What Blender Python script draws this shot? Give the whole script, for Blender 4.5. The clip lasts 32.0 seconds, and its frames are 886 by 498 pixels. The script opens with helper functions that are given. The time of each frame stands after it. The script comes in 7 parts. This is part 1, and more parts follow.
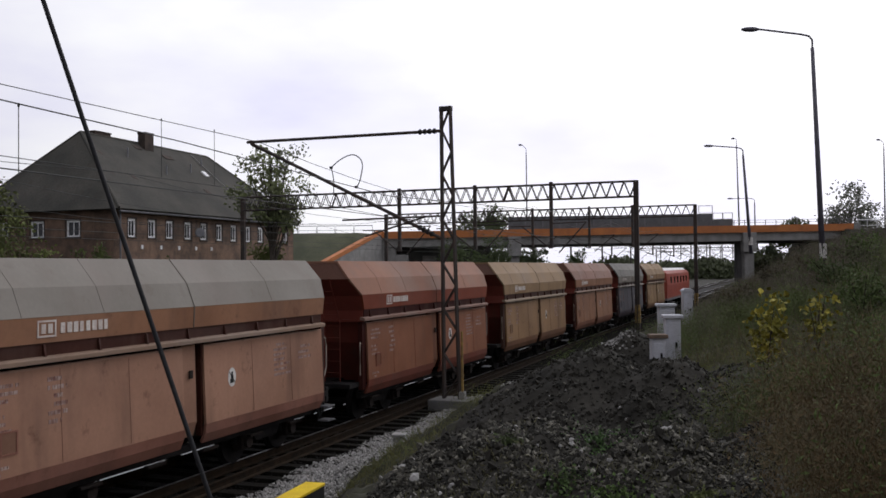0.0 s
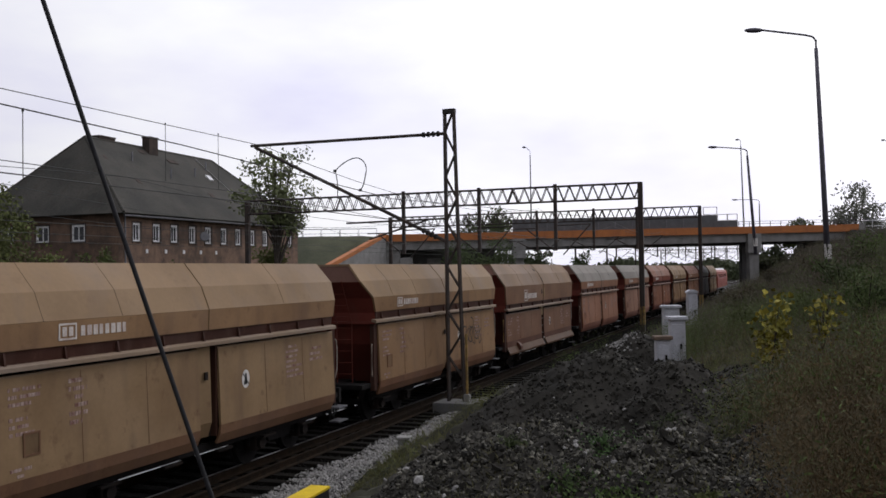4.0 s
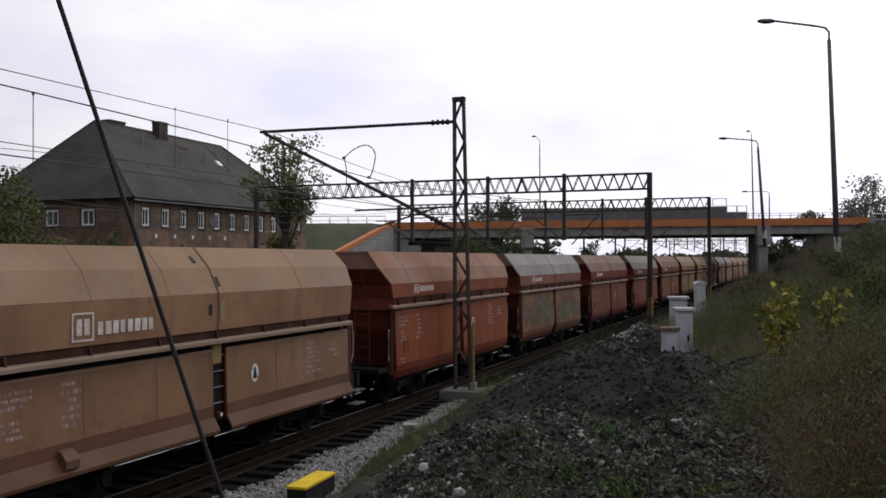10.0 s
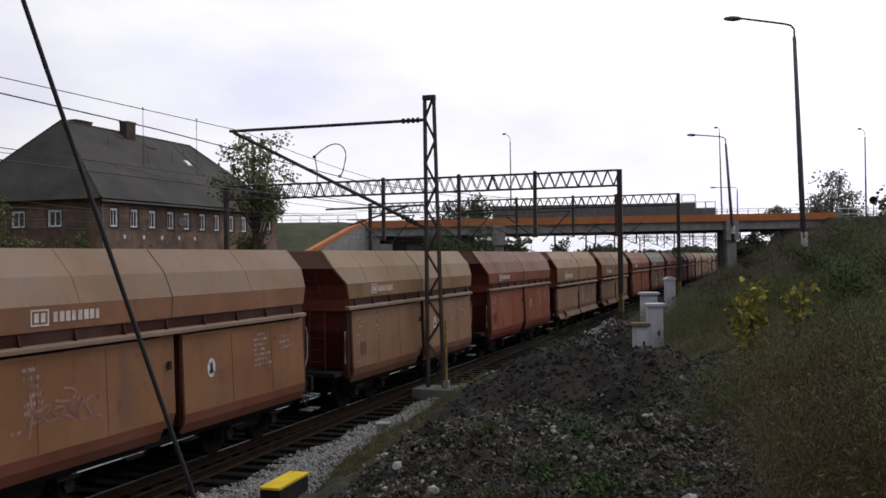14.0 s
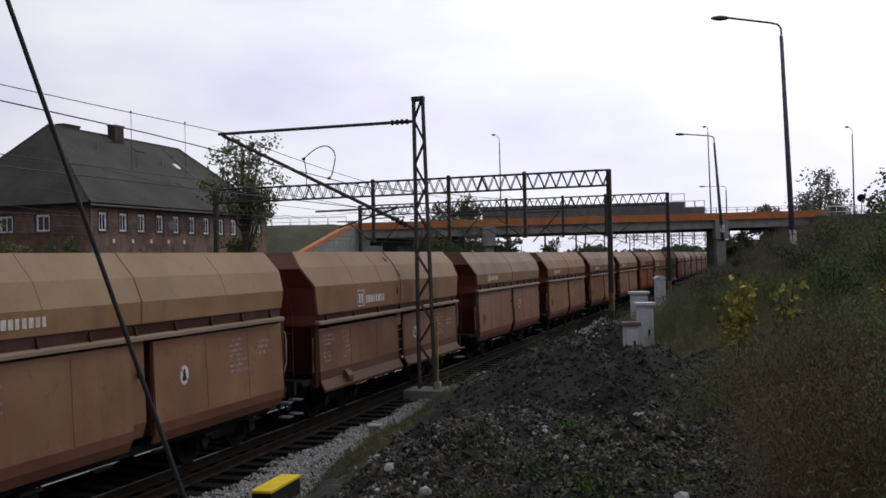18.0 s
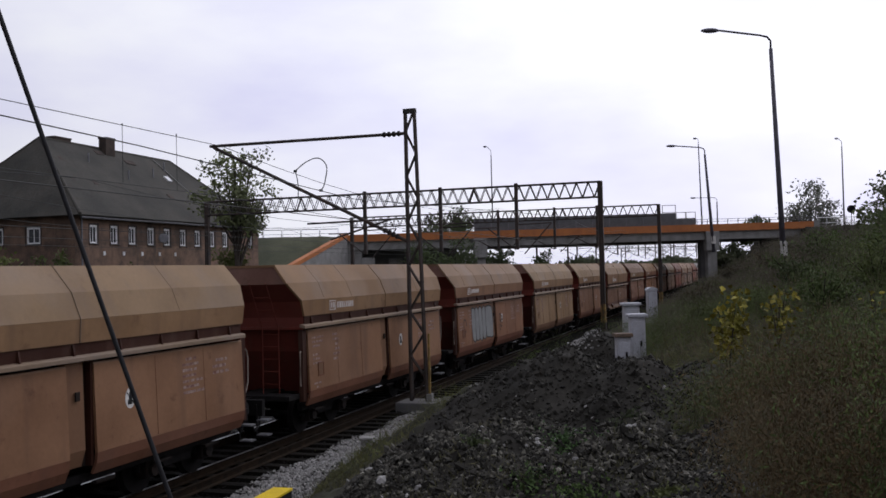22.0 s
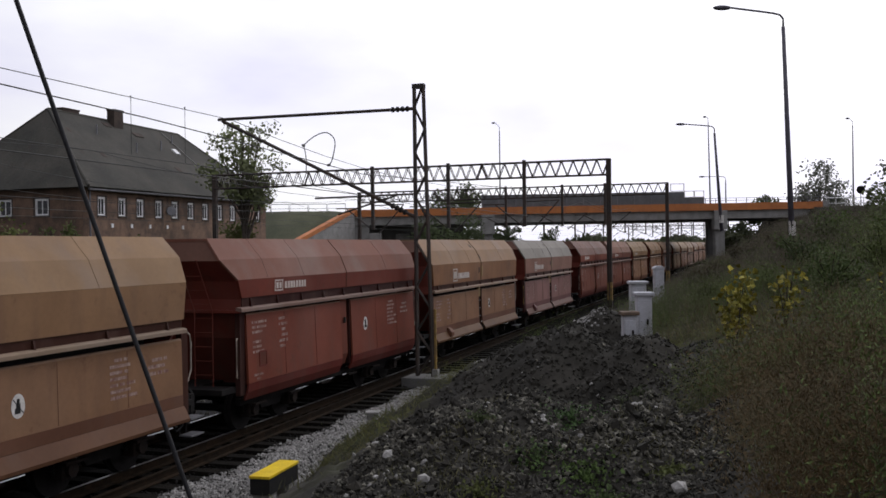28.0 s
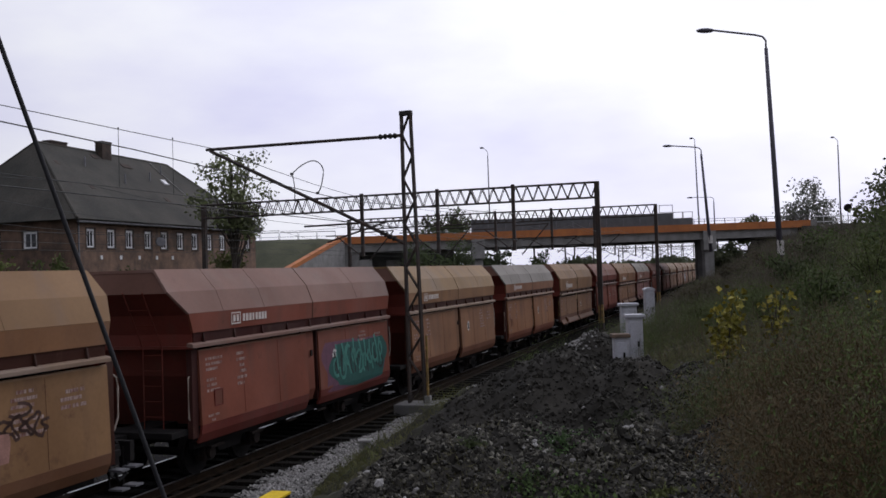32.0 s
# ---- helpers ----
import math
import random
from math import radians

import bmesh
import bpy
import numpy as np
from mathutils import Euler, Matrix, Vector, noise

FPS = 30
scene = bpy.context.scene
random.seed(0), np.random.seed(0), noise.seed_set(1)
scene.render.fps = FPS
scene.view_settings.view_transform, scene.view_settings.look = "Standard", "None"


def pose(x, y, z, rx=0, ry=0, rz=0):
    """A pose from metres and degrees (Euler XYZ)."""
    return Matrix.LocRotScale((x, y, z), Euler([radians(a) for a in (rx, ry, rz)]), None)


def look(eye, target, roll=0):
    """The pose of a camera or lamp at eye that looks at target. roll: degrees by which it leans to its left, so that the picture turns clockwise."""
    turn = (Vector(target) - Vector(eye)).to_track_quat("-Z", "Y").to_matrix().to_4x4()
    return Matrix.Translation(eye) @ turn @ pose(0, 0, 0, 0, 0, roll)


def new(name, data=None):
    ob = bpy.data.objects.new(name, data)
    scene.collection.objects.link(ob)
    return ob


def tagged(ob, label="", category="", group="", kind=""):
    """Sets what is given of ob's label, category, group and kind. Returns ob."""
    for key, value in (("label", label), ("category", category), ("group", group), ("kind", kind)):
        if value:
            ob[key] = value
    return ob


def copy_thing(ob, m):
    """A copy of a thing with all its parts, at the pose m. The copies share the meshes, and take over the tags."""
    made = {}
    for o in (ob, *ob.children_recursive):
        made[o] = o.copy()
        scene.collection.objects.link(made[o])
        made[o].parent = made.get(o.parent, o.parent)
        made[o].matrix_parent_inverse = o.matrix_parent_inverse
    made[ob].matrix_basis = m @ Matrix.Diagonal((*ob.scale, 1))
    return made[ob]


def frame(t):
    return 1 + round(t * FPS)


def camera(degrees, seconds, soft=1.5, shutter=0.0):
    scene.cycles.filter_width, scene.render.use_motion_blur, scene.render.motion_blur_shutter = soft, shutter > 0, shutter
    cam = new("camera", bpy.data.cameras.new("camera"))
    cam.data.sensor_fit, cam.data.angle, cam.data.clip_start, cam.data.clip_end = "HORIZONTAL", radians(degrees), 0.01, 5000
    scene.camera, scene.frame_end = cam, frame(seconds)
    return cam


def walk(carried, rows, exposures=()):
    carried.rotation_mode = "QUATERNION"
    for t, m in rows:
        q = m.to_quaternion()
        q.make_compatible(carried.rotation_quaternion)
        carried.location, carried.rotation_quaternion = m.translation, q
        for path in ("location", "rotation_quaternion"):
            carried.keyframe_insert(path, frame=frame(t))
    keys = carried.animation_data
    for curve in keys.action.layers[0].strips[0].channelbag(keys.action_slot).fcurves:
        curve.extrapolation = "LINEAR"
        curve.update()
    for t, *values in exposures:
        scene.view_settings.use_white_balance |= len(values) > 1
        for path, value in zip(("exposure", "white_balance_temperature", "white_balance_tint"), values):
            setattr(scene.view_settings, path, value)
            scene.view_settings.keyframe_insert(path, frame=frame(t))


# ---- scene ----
# ---------------------------------------------------------------- camera
LENS = 2 * math.degrees(math.atan(784 / 1650))
cam = camera(LENS, 32.0, soft=1.6)


def cam_pose(x, y, z, yaw, pitch, lean):
    return pose(x, y, z, 0, 0, yaw) @ pose(0, 0, 0, 90 + pitch) @ pose(0, 0, 0, 0, 0, -lean)


# seconds, place, turn to the left of the track's line, tilt, lean
PATH = [
    (0, -0.024, 0.003, 4.005, 20.473, 1.207, 0.598),
    (0.5, -0.026, 0.004, 4.004, 20.438, 1.036, 0.708),
    (1, -0.023, 0.004, 4.005, 20.652, 1.089, 0.758),
    (1.5, -0.019, 0.003, 4.003, 20.490, 1.266, 0.795),
    (2, -0.014, 0.005, 4.000, 20.720, 1.417, 0.618),
    (2.5, -0.016, 0.006, 4.001, 20.575, 1.578, 0.759),
    (4.5, -0.008, 0.005, 4.001, 20.918, 1.331, 0.923),
    (5, -0.009, 0.008, 4.001, 21.213, 1.344, 0.865),
    (5.5, -0.008, 0.005, 3.999, 21.342, 1.264, 0.870),
    (6, -0.005, 0.006, 3.999, 21.396, 1.082, 0.912),
    (6.5, 0.001, 0.005, 3.998, 21.297, 1.209, 0.909),
    (7, 0.002, 0.007, 3.999, 21.238, 1.471, 0.715),
    (7.5, 0.003, 0.007, 3.999, 21.307, 1.658, 0.796),
    (8, 0.008, 0.008, 4.001, 21.280, 1.757, 0.975),
    (8.5, 0.007, 0.008, 3.999, 21.173, 1.746, 0.964),
    (9, 0.008, 0.004, 4.000, 21.050, 1.615, 0.986),
    (9.5, 0.002, 0.005, 4.001, 21.089, 1.253, 0.658),
    (10, -0.003, 0.007, 4.000, 21.263, 0.663, 0.167),
    (10.5, -0.009, 0.003, 4.001, 21.331, -0.040, 0.066),
    (11, -0.012, 0.008, 3.999, 21.177, -0.486, 0.289),
    (11.5, 0.001, 0.001, 4.001, 20.820, -0.339, 0.339),
    (12, -0.001, 0.002, 4.001, 20.465, 0.095, 0.386),
    (12.5, -0.000, 0.002, 4.001, 20.172, 0.405, 0.408),
    (13, -0.004, 0.001, 4.001, 19.890, 0.338, 0.353),
    (13.5, -0.005, 0.002, 4.000, 19.758, 0.393, 0.419),
    (14, 0.001, -0.002, 4.003, 19.522, 0.532, 0.723),
    (14.5, 0.003, -0.003, 4.004, 19.217, 0.693, 0.824),
    (16.5, -0.004, -0.003, 4.002, 18.963, 0.605, 0.792),
    (17, -0.003, -0.004, 4.005, 19.011, 0.470, 0.733),
    (17.5, -0.000, -0.003, 4.001, 19.010, 0.416, 0.745),
    (18, 0.005, -0.003, 4.000, 18.927, 0.599, 1.248),
    (18.5, 0.009, -0.004, 4.001, 18.971, 0.715, 1.392),
    (19, 0.014, -0.004, 3.999, 18.771, 0.892, 1.312),
    (19.5, 0.013, -0.005, 4.000, 18.454, 1.264, 1.410),
    (20, 0.011, -0.004, 3.998, 18.305, 1.467, 1.536),
    (20.5, 0.011, -0.004, 3.999, 18.286, 1.468, 1.366),
    (21, 0.007, -0.005, 4.003, 18.341, 1.415, 1.358),
    (21.5, 0.004, -0.005, 4.001, 18.386, 1.380, 1.257),
    (22, 0.004, -0.005, 4.002, 18.409, 1.313, 1.378),
    (22.5, 0.001, -0.005, 4.002, 18.469, 1.295, 1.419),
    (23, 0.004, -0.005, 4.002, 18.501, 1.301, 1.384),
    (23.5, 0.002, -0.005, 4.000, 18.592, 1.419, 1.303),
    (24, 0.004, -0.006, 4.002, 18.412, 1.457, 1.537),
    (24.5, 0.004, -0.005, 4.003, 18.364, 1.501, 1.515),
    (26.5, -0.004, -0.004, 4.003, 18.626, 1.225, 1.171),
    (27, -0.004, -0.004, 4.003, 18.666, 0.774, 1.115),
    (27.5, -0.008, -0.006, 4.003, 18.721, 0.305, 1.090),
    (28, -0.010, -0.007, 4.003, 18.861, -0.152, 0.712),
    (28.5, -0.012, -0.004, 4.002, 19.061, -0.481, 0.630),
    (29, -0.003, -0.005, 4.001, 19.074, -0.488, 0.798),
    (29.5, -0.000, -0.005, 4.003, 18.928, -0.204, 1.661),
    (30, 0.013, -0.006, 3.999, 18.956, 0.250, 1.930),
    (30.5, 0.015, -0.004, 4.000, 18.743, 0.967, 1.854),
    (31, 0.019, -0.002, 3.998, 18.848, 1.312, 1.702),
    (31.5, 0.029, -0.003, 3.997, 18.625, 1.495, 1.545),
    (32, 0.020, -0.008, 4.014, 18.254, 1.392, 1.796),
]
# seconds, stops, kelvin, tint: the film darkens and cools a little where much sky is in view
EXPOSURES = [(0, -0.13, 6450, 10), (2.5, -0.13, 6450, 10), (6, -0.23, 6400, 10), (9, -0.23, 6350, 10), (11, -0.05, 6580, 10), (13, -0.12, 6520, 10), (16.5, -0.20, 6350, 10), (19, -0.33, 6260, 12),
             (20.5, -0.33, 6190, 13), (24.5, -0.33, 6190, 13), (27, -0.23, 6250, 12), (28.5, -0.06, 6480, 10), (30, -0.18, 6350, 10), (32, -0.33, 6190, 13)]
walk(cam, [(t, cam_pose(x, y, z, a, b, c)) for t, x, y, z, a, b, c in PATH], EXPOSURES)

# ---------------------------------------------------------------- world, sun, exposure
SUN_EL, SUN_AZ = 38.0, 25.0          # degrees: height, and turn from +y to the right
world = bpy.data.worlds.new("overcast_sky")
scene.world = world
world.use_nodes = True
wn, wl = world.node_tree.nodes, world.node_tree.links
wn.clear()
w_out = wn.new("ShaderNodeOutputWorld")
w_bg = wn.new("ShaderNodeBackground")
w_sky = wn.new("ShaderNodeTexSky")
w_sky.sky_type = "NISHITA"
w_sky.sun_disc = False
w_sky.sun_elevation, w_sky.sun_rotation = radians(SUN_EL), radians(SUN_AZ)
w_sky.dust_density = 4.0
w_co = wn.new("ShaderNodeTexCoord")
w_map = wn.new("ShaderNodeMapping")
w_map.inputs["Scale"].default_value = (2.2, 2.2, 6.0)
w_noise = wn.new("ShaderNodeTexNoise")
w_noise.inputs["Scale"].default_value = 1.5
w_noise.inputs["Detail"].default_value = 6.0
w_ramp = wn.new("ShaderNodeValToRGB")
w_ramp.color_ramp.elements[0].position, w_ramp.color_ramp.elements[1].position = 0.32, 0.66
w_ramp.color_ramp.elements[0].color = (0.945, 0.93, 1.15, 1)
w_ramp.color_ramp.elements[1].color = (1.24, 1.235, 1.25, 1)
w_gain = wn.new("ShaderNodeMix")
w_gain.data_type, w_gain.blend_type = "RGBA", "MIX"
w_gain.inputs[0].default_value = 0.06
wl.new(w_co.outputs["Generated"], w_map.inputs["Vector"])
wl.new(w_map.outputs["Vector"], w_noise.inputs["Vector"])
wl.new(w_noise.outputs["Fac"], w_ramp.inputs["Fac"])
w_dim = wn.new("ShaderNodeMix")
w_dim.data_type, w_dim.blend_type = "RGBA", "MULTIPLY"
w_dim.inputs[0].default_value = 1.0
w_dim.inputs[7].default_value = (0.1, 0.1, 0.1, 1)
wl.new(w_sky.outputs["Color"], w_dim.inputs[6])
wl.new(w_ramp.outputs["Color"], w_gain.inputs[6])
wl.new(w_dim.outputs[2], w_gain.inputs[7])
wl.new(w_gain.outputs[2], w_bg.inputs["Color"])
w_bg.inputs["Strength"].default_value = 1.0
# the cloud cover is brightest round the hidden sun and dims away from it
w_dot = wn.new("ShaderNodeVectorMath")
w_dot.operation = "DOT_PRODUCT"
w_dot.inputs[1].default_value = (math.sin(radians(SUN_AZ)) * math.cos(radians(SUN_EL)), math.cos(radians(SUN_AZ)) * math.cos(radians(SUN_EL)), math.sin(radians(SUN_EL)))
w_fall = wn.new("ShaderNodeMapRange")
w_fall.inputs[1].default_value, w_fall.inputs[2].default_value = -0.5, 0.85
w_fall.inputs[3].default_value, w_fall.inputs[4].default_value = 0.29, 1.17
wl.new(w_co.outputs["Generated"], w_dot.inputs[0])
wl.new(w_dot.outputs["Value"], w_fall.inputs["Value"])
wl.new(w_fall.outputs[0], w_bg.inputs["Strength"])
wl.new(w_bg.outputs["Background"], w_out.inputs["Surface"])

sun_data = bpy.data.lights.new("sun", "SUN")
sun_data.energy, sun_data.angle, sun_data.color = 0.5, radians(25), (1.0, 0.97, 0.93)
sun = new("sun", sun_data)
sun.matrix_world = look((0, 0, 0), (-math.sin(radians(SUN_AZ)) * math.cos(radians(SUN_EL)), -math.cos(radians(SUN_AZ)) * math.cos(radians(SUN_EL)), -math.sin(radians(SUN_EL))))


# ---------------------------------------------------------------- materials
def material(name, color, color2=None, scale=3.0, rough=0.85, metal=0.0, bump=0.0, bump_scale=None, fine=40.0,
             by_object=False, streaks=0.0, stain=None, island=0.0, stretch=(1, 1, 1), spec=0.3, spots=0.0, grain=1.0, soft=0.0, dust=0.0):
    """A surface of two tones mixed by coarse noise, with fine grain, optional streaks that run down, and relief."""
    m = bpy.data.materials.new(name)
    m.use_nodes = True
    n, l = m.node_tree.nodes, m.node_tree.links
    b = n["Principled BSDF"]
    b.inputs["Roughness"].default_value = rough
    b.inputs["Metallic"].default_value = metal
    b.inputs["Specular IOR Level"].default_value = spec
    co = n.new("ShaderNodeTexCoord")
    mp = n.new("ShaderNodeMapping")
    mp.inputs["Scale"].default_value = stretch
    l.new(co.outputs["Object"], mp.inputs["Vector"])
    oi = n.new("ShaderNodeObjectInfo")
    shift = n.new("ShaderNodeVectorMath")
    shift.operation = "ADD"
    l.new(mp.outputs["Vector"], shift.inputs[0])
    mul = n.new("ShaderNodeVectorMath")
    mul.operation = "SCALE"
    mul.inputs[0].default_value = (37.0, 53.0, 11.0)
    l.new(oi.outputs["Random"], mul.inputs["Scale"])
    l.new(mul.outputs["Vector"], shift.inputs[1])
    n1 = n.new("ShaderNodeTexNoise")
    n1.inputs["Scale"].default_value, n1.inputs["Detail"].default_value = scale, 5.0
    l.new(shift.outputs["Vector"], n1.inputs["Vector"])
    n2 = n.new("ShaderNodeTexNoise")
    n2.inputs["Scale"].default_value, n2.inputs["Detail"].default_value = fine, 4.0
    l.new(shift.outputs["Vector"], n2.inputs["Vector"])
    r1 = n.new("ShaderNodeValToRGB")
    r1.color_ramp.elements[0].position, r1.color_ramp.elements[1].position = 0.33, 0.68
    c2 = color2 or tuple(c * 0.7 for c in color)
    r1.color_ramp.elements[0].color, r1.color_ramp.elements[1].color = (*c2, 1), (*color, 1)
    l.new(n1.outputs["Fac"], r1.inputs["Fac"])
    last = r1.outputs["Color"]

    def mix(kind, fac, a, bb):
        x = n.new("ShaderNodeMix")
        x.data_type, x.blend_type = "RGBA", kind
        for sock, v in ((x.inputs[0], fac), (x.inputs[6], a), (x.inputs[7], bb)):
            if hasattr(v, "links"):
                l.new(v, sock)
            else:
                sock.default_value = v
        return x.outputs[2]

    if by_object:
        last = mix("MULTIPLY", 1.0, last, oi.outputs["Color"])
    g = n.new("ShaderNodeMapRange")
    g.inputs[1].default_value, g.inputs[2].default_value = 0.3, 0.7
    g.inputs[3].default_value, g.inputs[4].default_value = 1 - 0.18 * grain, 1 + 0.12 * grain
    l.new(n2.outputs["Fac"], g.inputs["Value"])
    last = mix("MULTIPLY", 1.0, last, g.outputs[0])
    if streaks:
        mp3 = n.new("ShaderNodeMapping")
        mp3.inputs["Scale"].default_value = (1.4, 1.3, 0.22)
        l.new(shift.outputs["Vector"], mp3.inputs["Vector"])
        n3 = n.new("ShaderNodeTexNoise")
        n3.inputs["Scale"].default_value, n3.inputs["Detail"].default_value = 1.6, 6.0
        l.new(mp3.outputs["Vector"], n3.inputs["Vector"])
        r3 = n.new("ShaderNodeMapRange")
        r3.inputs[1].default_value, r3.inputs[2].default_value = 0.52, 0.75
        r3.inputs[3].default_value, r3.inputs[4].default_value = 0.0, streaks
        l.new(n3.outputs["Fac"], r3.inputs["Value"])
        last = mix("MIX", r3.outputs[0], last, (*(stain or (0.10, 0.06, 0.045)), 1))
    if dust:
        n6 = n.new("ShaderNodeTexNoise")
        n6.inputs["Scale"].default_value, n6.inputs["Detail"].default_value = 0.45, 6.0
        l.new(shift.outputs["Vector"], n6.inputs["Vector"])
        r6 = n.new("ShaderNodeMapRange")
        r6.inputs[1].default_value, r6.inputs[2].default_value = 0.48, 0.74
        r6.inputs[3].default_value, r6.inputs[4].default_value = 0.0, dust
        l.new(n6.outputs["Fac"], r6.inputs["Value"])
        last = mix("MIX", r6.outputs[0], last, (0.25, 0.215, 0.19, 1))
    if spots:
        n5 = n.new("ShaderNodeTexNoise")
        n5.inputs["Scale"].default_value, n5.inputs["Detail"].default_value, n5.inputs["Roughness"].default_value = 2.3, 8.0, 0.72
        l.new(shift.outputs["Vector"], n5.inputs["Vector"])
        r5 = n.new("ShaderNodeMapRange")
        r5.inputs[1].default_value, r5.inputs[2].default_value = 0.575, 0.68
        r5.inputs[3].default_value, r5.inputs[4].default_value = 0.0, spots
        l.new(n5.outputs["Fac"], r5.inputs["Value"])
        last = mix("MIX", r5.outputs[0], last, (0.085, 0.040, 0.026, 1))
    if island:
        ge = n.new("ShaderNodeNewGeometry")
        r4 = n.new("ShaderNodeMapRange")
        r4.inputs[3].default_value, r4.inputs[4].default_value = 1 - island, 1 + island
        l.new(ge.outputs["Random Per Island"], r4.inputs["Value"])
        last = mix("MULTIPLY", 1.0, last, r4.outputs[0])
    l.new(last, b.inputs["Base Color"])
    if bump:
        bp = n.new("ShaderNodeBump")
        bp.inputs["Strength"].default_value, bp.inputs["Distance"].default_value = bump, 0.02
        nb = n.new("ShaderNodeTexNoise")
        nb.inputs["Scale"].default_value, nb.inputs["Detail"].default_value = bump_scale or fine, 5.0
        l.new(shift.outputs["Vector"], nb.inputs["Vector"])
        l.new(nb.outputs["Fac"], bp.inputs["Height"])
        l.new(bp.outputs["Normal"], b.inputs["Normal"])
    if soft:
        # leaf tufts scatter light between them: their shading leans towards the sky
        gn = n.new("ShaderNodeNewGeometry")
        va = n.new("ShaderNodeVectorMath")
        va.operation = "MULTIPLY_ADD"
        va.inputs[1].default_value = (1 - soft,) * 3
        va.inputs[2].default_value = (0, -0.25 * soft, soft)
        l.new(gn.outputs["Normal"], va.inputs[0])
        vn = n.new("ShaderNodeVectorMath")
        vn.operation = "NORMALIZE"
        l.new(va.outputs["Vector"], vn.inputs[0])
        l.new(vn.outputs["Vector"], b.inputs["Normal"])
    return m


W = (1.0, 1.0, 1.0)
PAINT = material("wagon_paint", W, (0.74, 0.71, 0.69), 0.7, 0.58, by_object=True, streaks=0.45, bump=0.2, bump_scale=1.6, fine=14, spots=0.5, grain=0.3, dust=0.10, spec=0.14)
DUSTY = material("dusty_hood_paint", W, (0.76, 0.74, 0.72), 0.55, 0.66, by_object=True, streaks=0.30, bump=0.2, bump_scale=1.2, fine=14, stain=(0.16, 0.12, 0.10), spots=0.18, grain=0.25, dust=0.40, spec=0.2)
# rust and grime, with the shade below the wagons put into both tones
RUST = material("rusty_steel", (0.024, 0.016, 0.012), (0.012, 0.009, 0.008), 3.0, 0.9, 0.2, 0.4)
BLACKSTEEL = material("grimy_black_steel", (0.014, 0.012, 0.011), (0.007, 0.006, 0.006), 5.0, 0.85, 0.3, 0.3)
WORN = material("worn_bright_steel", (0.45, 0.45, 0.44), (0.3, 0.3, 0.29), 5.0, 0.45, 0.8)
WHITE = material("dirty_white_paint", (0.72, 0.70, 0.66), (0.5, 0.48, 0.45), 6.0, 0.8)
FADED = material("faded_lettering", (0.40, 0.31, 0.27), (0.17, 0.08, 0.065), 9.0, 0.85)
LOGO = material("worn_white_mark", (0.60, 0.56, 0.51), (0.44, 0.36, 0.32), 5.0, 0.8)
HANDLE = material("cream_handrail_paint", (0.42, 0.36, 0.30), (0.28, 0.22, 0.18), 6.0, 0.7)
SHINY = material("shiny_worn_rail_top", (0.62, 0.62, 0.62), (0.5, 0.5, 0.5), 5.0, 0.35, 0.9)
BLACK = material("black_paint", (0.015, 0.015, 0.015), None, 6.0, 0.7)
MASTP = material("mast_dark_paint", (0.045, 0.042, 0.04), (0.07, 0.05, 0.04), 3.0, 0.75, 0.2, 0.2)
OCHRE = material("mast_ochre_paint", (0.36, 0.23, 0.06), (0.13, 0.09, 0.05), 4.0, 0.8)
GALV = material("weathered_galvanised_steel", (0.22, 0.22, 0.23), (0.15, 0.15, 0.16), 3.0, 0.6, 0.4)
LAMPPOST = material("grey_lamp_post_paint", (0.12, 0.115, 0.14), (0.09, 0.085, 0.10), 2.0, 0.6, 0.2)
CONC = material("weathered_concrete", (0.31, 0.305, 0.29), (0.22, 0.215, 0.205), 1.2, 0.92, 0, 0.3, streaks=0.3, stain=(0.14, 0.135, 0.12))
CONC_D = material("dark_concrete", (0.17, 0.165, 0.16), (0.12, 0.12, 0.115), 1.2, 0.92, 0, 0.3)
ORANGE = material("orange_parapet_paint", (0.52, 0.19, 0.06), (0.43, 0.155, 0.055), 1.0, 0.7, streaks=0.2)
NOISEWALL = material("grey_noise_barrier", (0.145, 0.148, 0.152), (0.11, 0.113, 0.117), 1.5, 0.8)
BRICK = material("old_red_brick", (0.215, 0.138, 0.096), (0.105, 0.075, 0.058), 1.2, 0.92, 0, 0.4, 14, 9, island=0.25, streaks=0.35, stain=(0.05, 0.042, 0.036))
MORTAR = material("grey_mortar", (0.17, 0.14, 0.12), (0.10, 0.085, 0.075), 1.0, 0.95)
ROOFT = material("dark_roof_tiles", (0.070, 0.066, 0.055), (0.040, 0.040, 0.034), 0.35, 0.9, 0, 0.4, 6, 7, island=0.2, streaks=0.35, stain=(0.045, 0.030, 0.022))
FRAMEW = material("white_window_frame", (0.88, 0.88, 0.88), (0.72, 0.72, 0.72), 3.0, 0.6)
CAB = material("pale_cabinet_paint", (0.55, 0.56, 0.60), (0.45, 0.45, 0.48), 3.0, 0.6, streaks=0.35, stain=(0.25, 0.23, 0.2))
CABCAP = material("rusty_cabinet_cap", (0.20, 0.14, 0.10), (0.11, 0.085, 0.065), 5.0, 0.85)
YELLOW = material("yellow_box_lid", (0.82, 0.60, 0.02), (0.70, 0.48, 0.02), 4.0, 0.5)
CABLE_M = material("black_cable_rubber", (0.016, 0.016, 0.018), (0.010, 0.010, 0.011), 20.0, 0.7)
WIRE = material("oxidised_copper_wire", (0.045, 0.047, 0.045), None, 10.0, 0.6, 0.4)
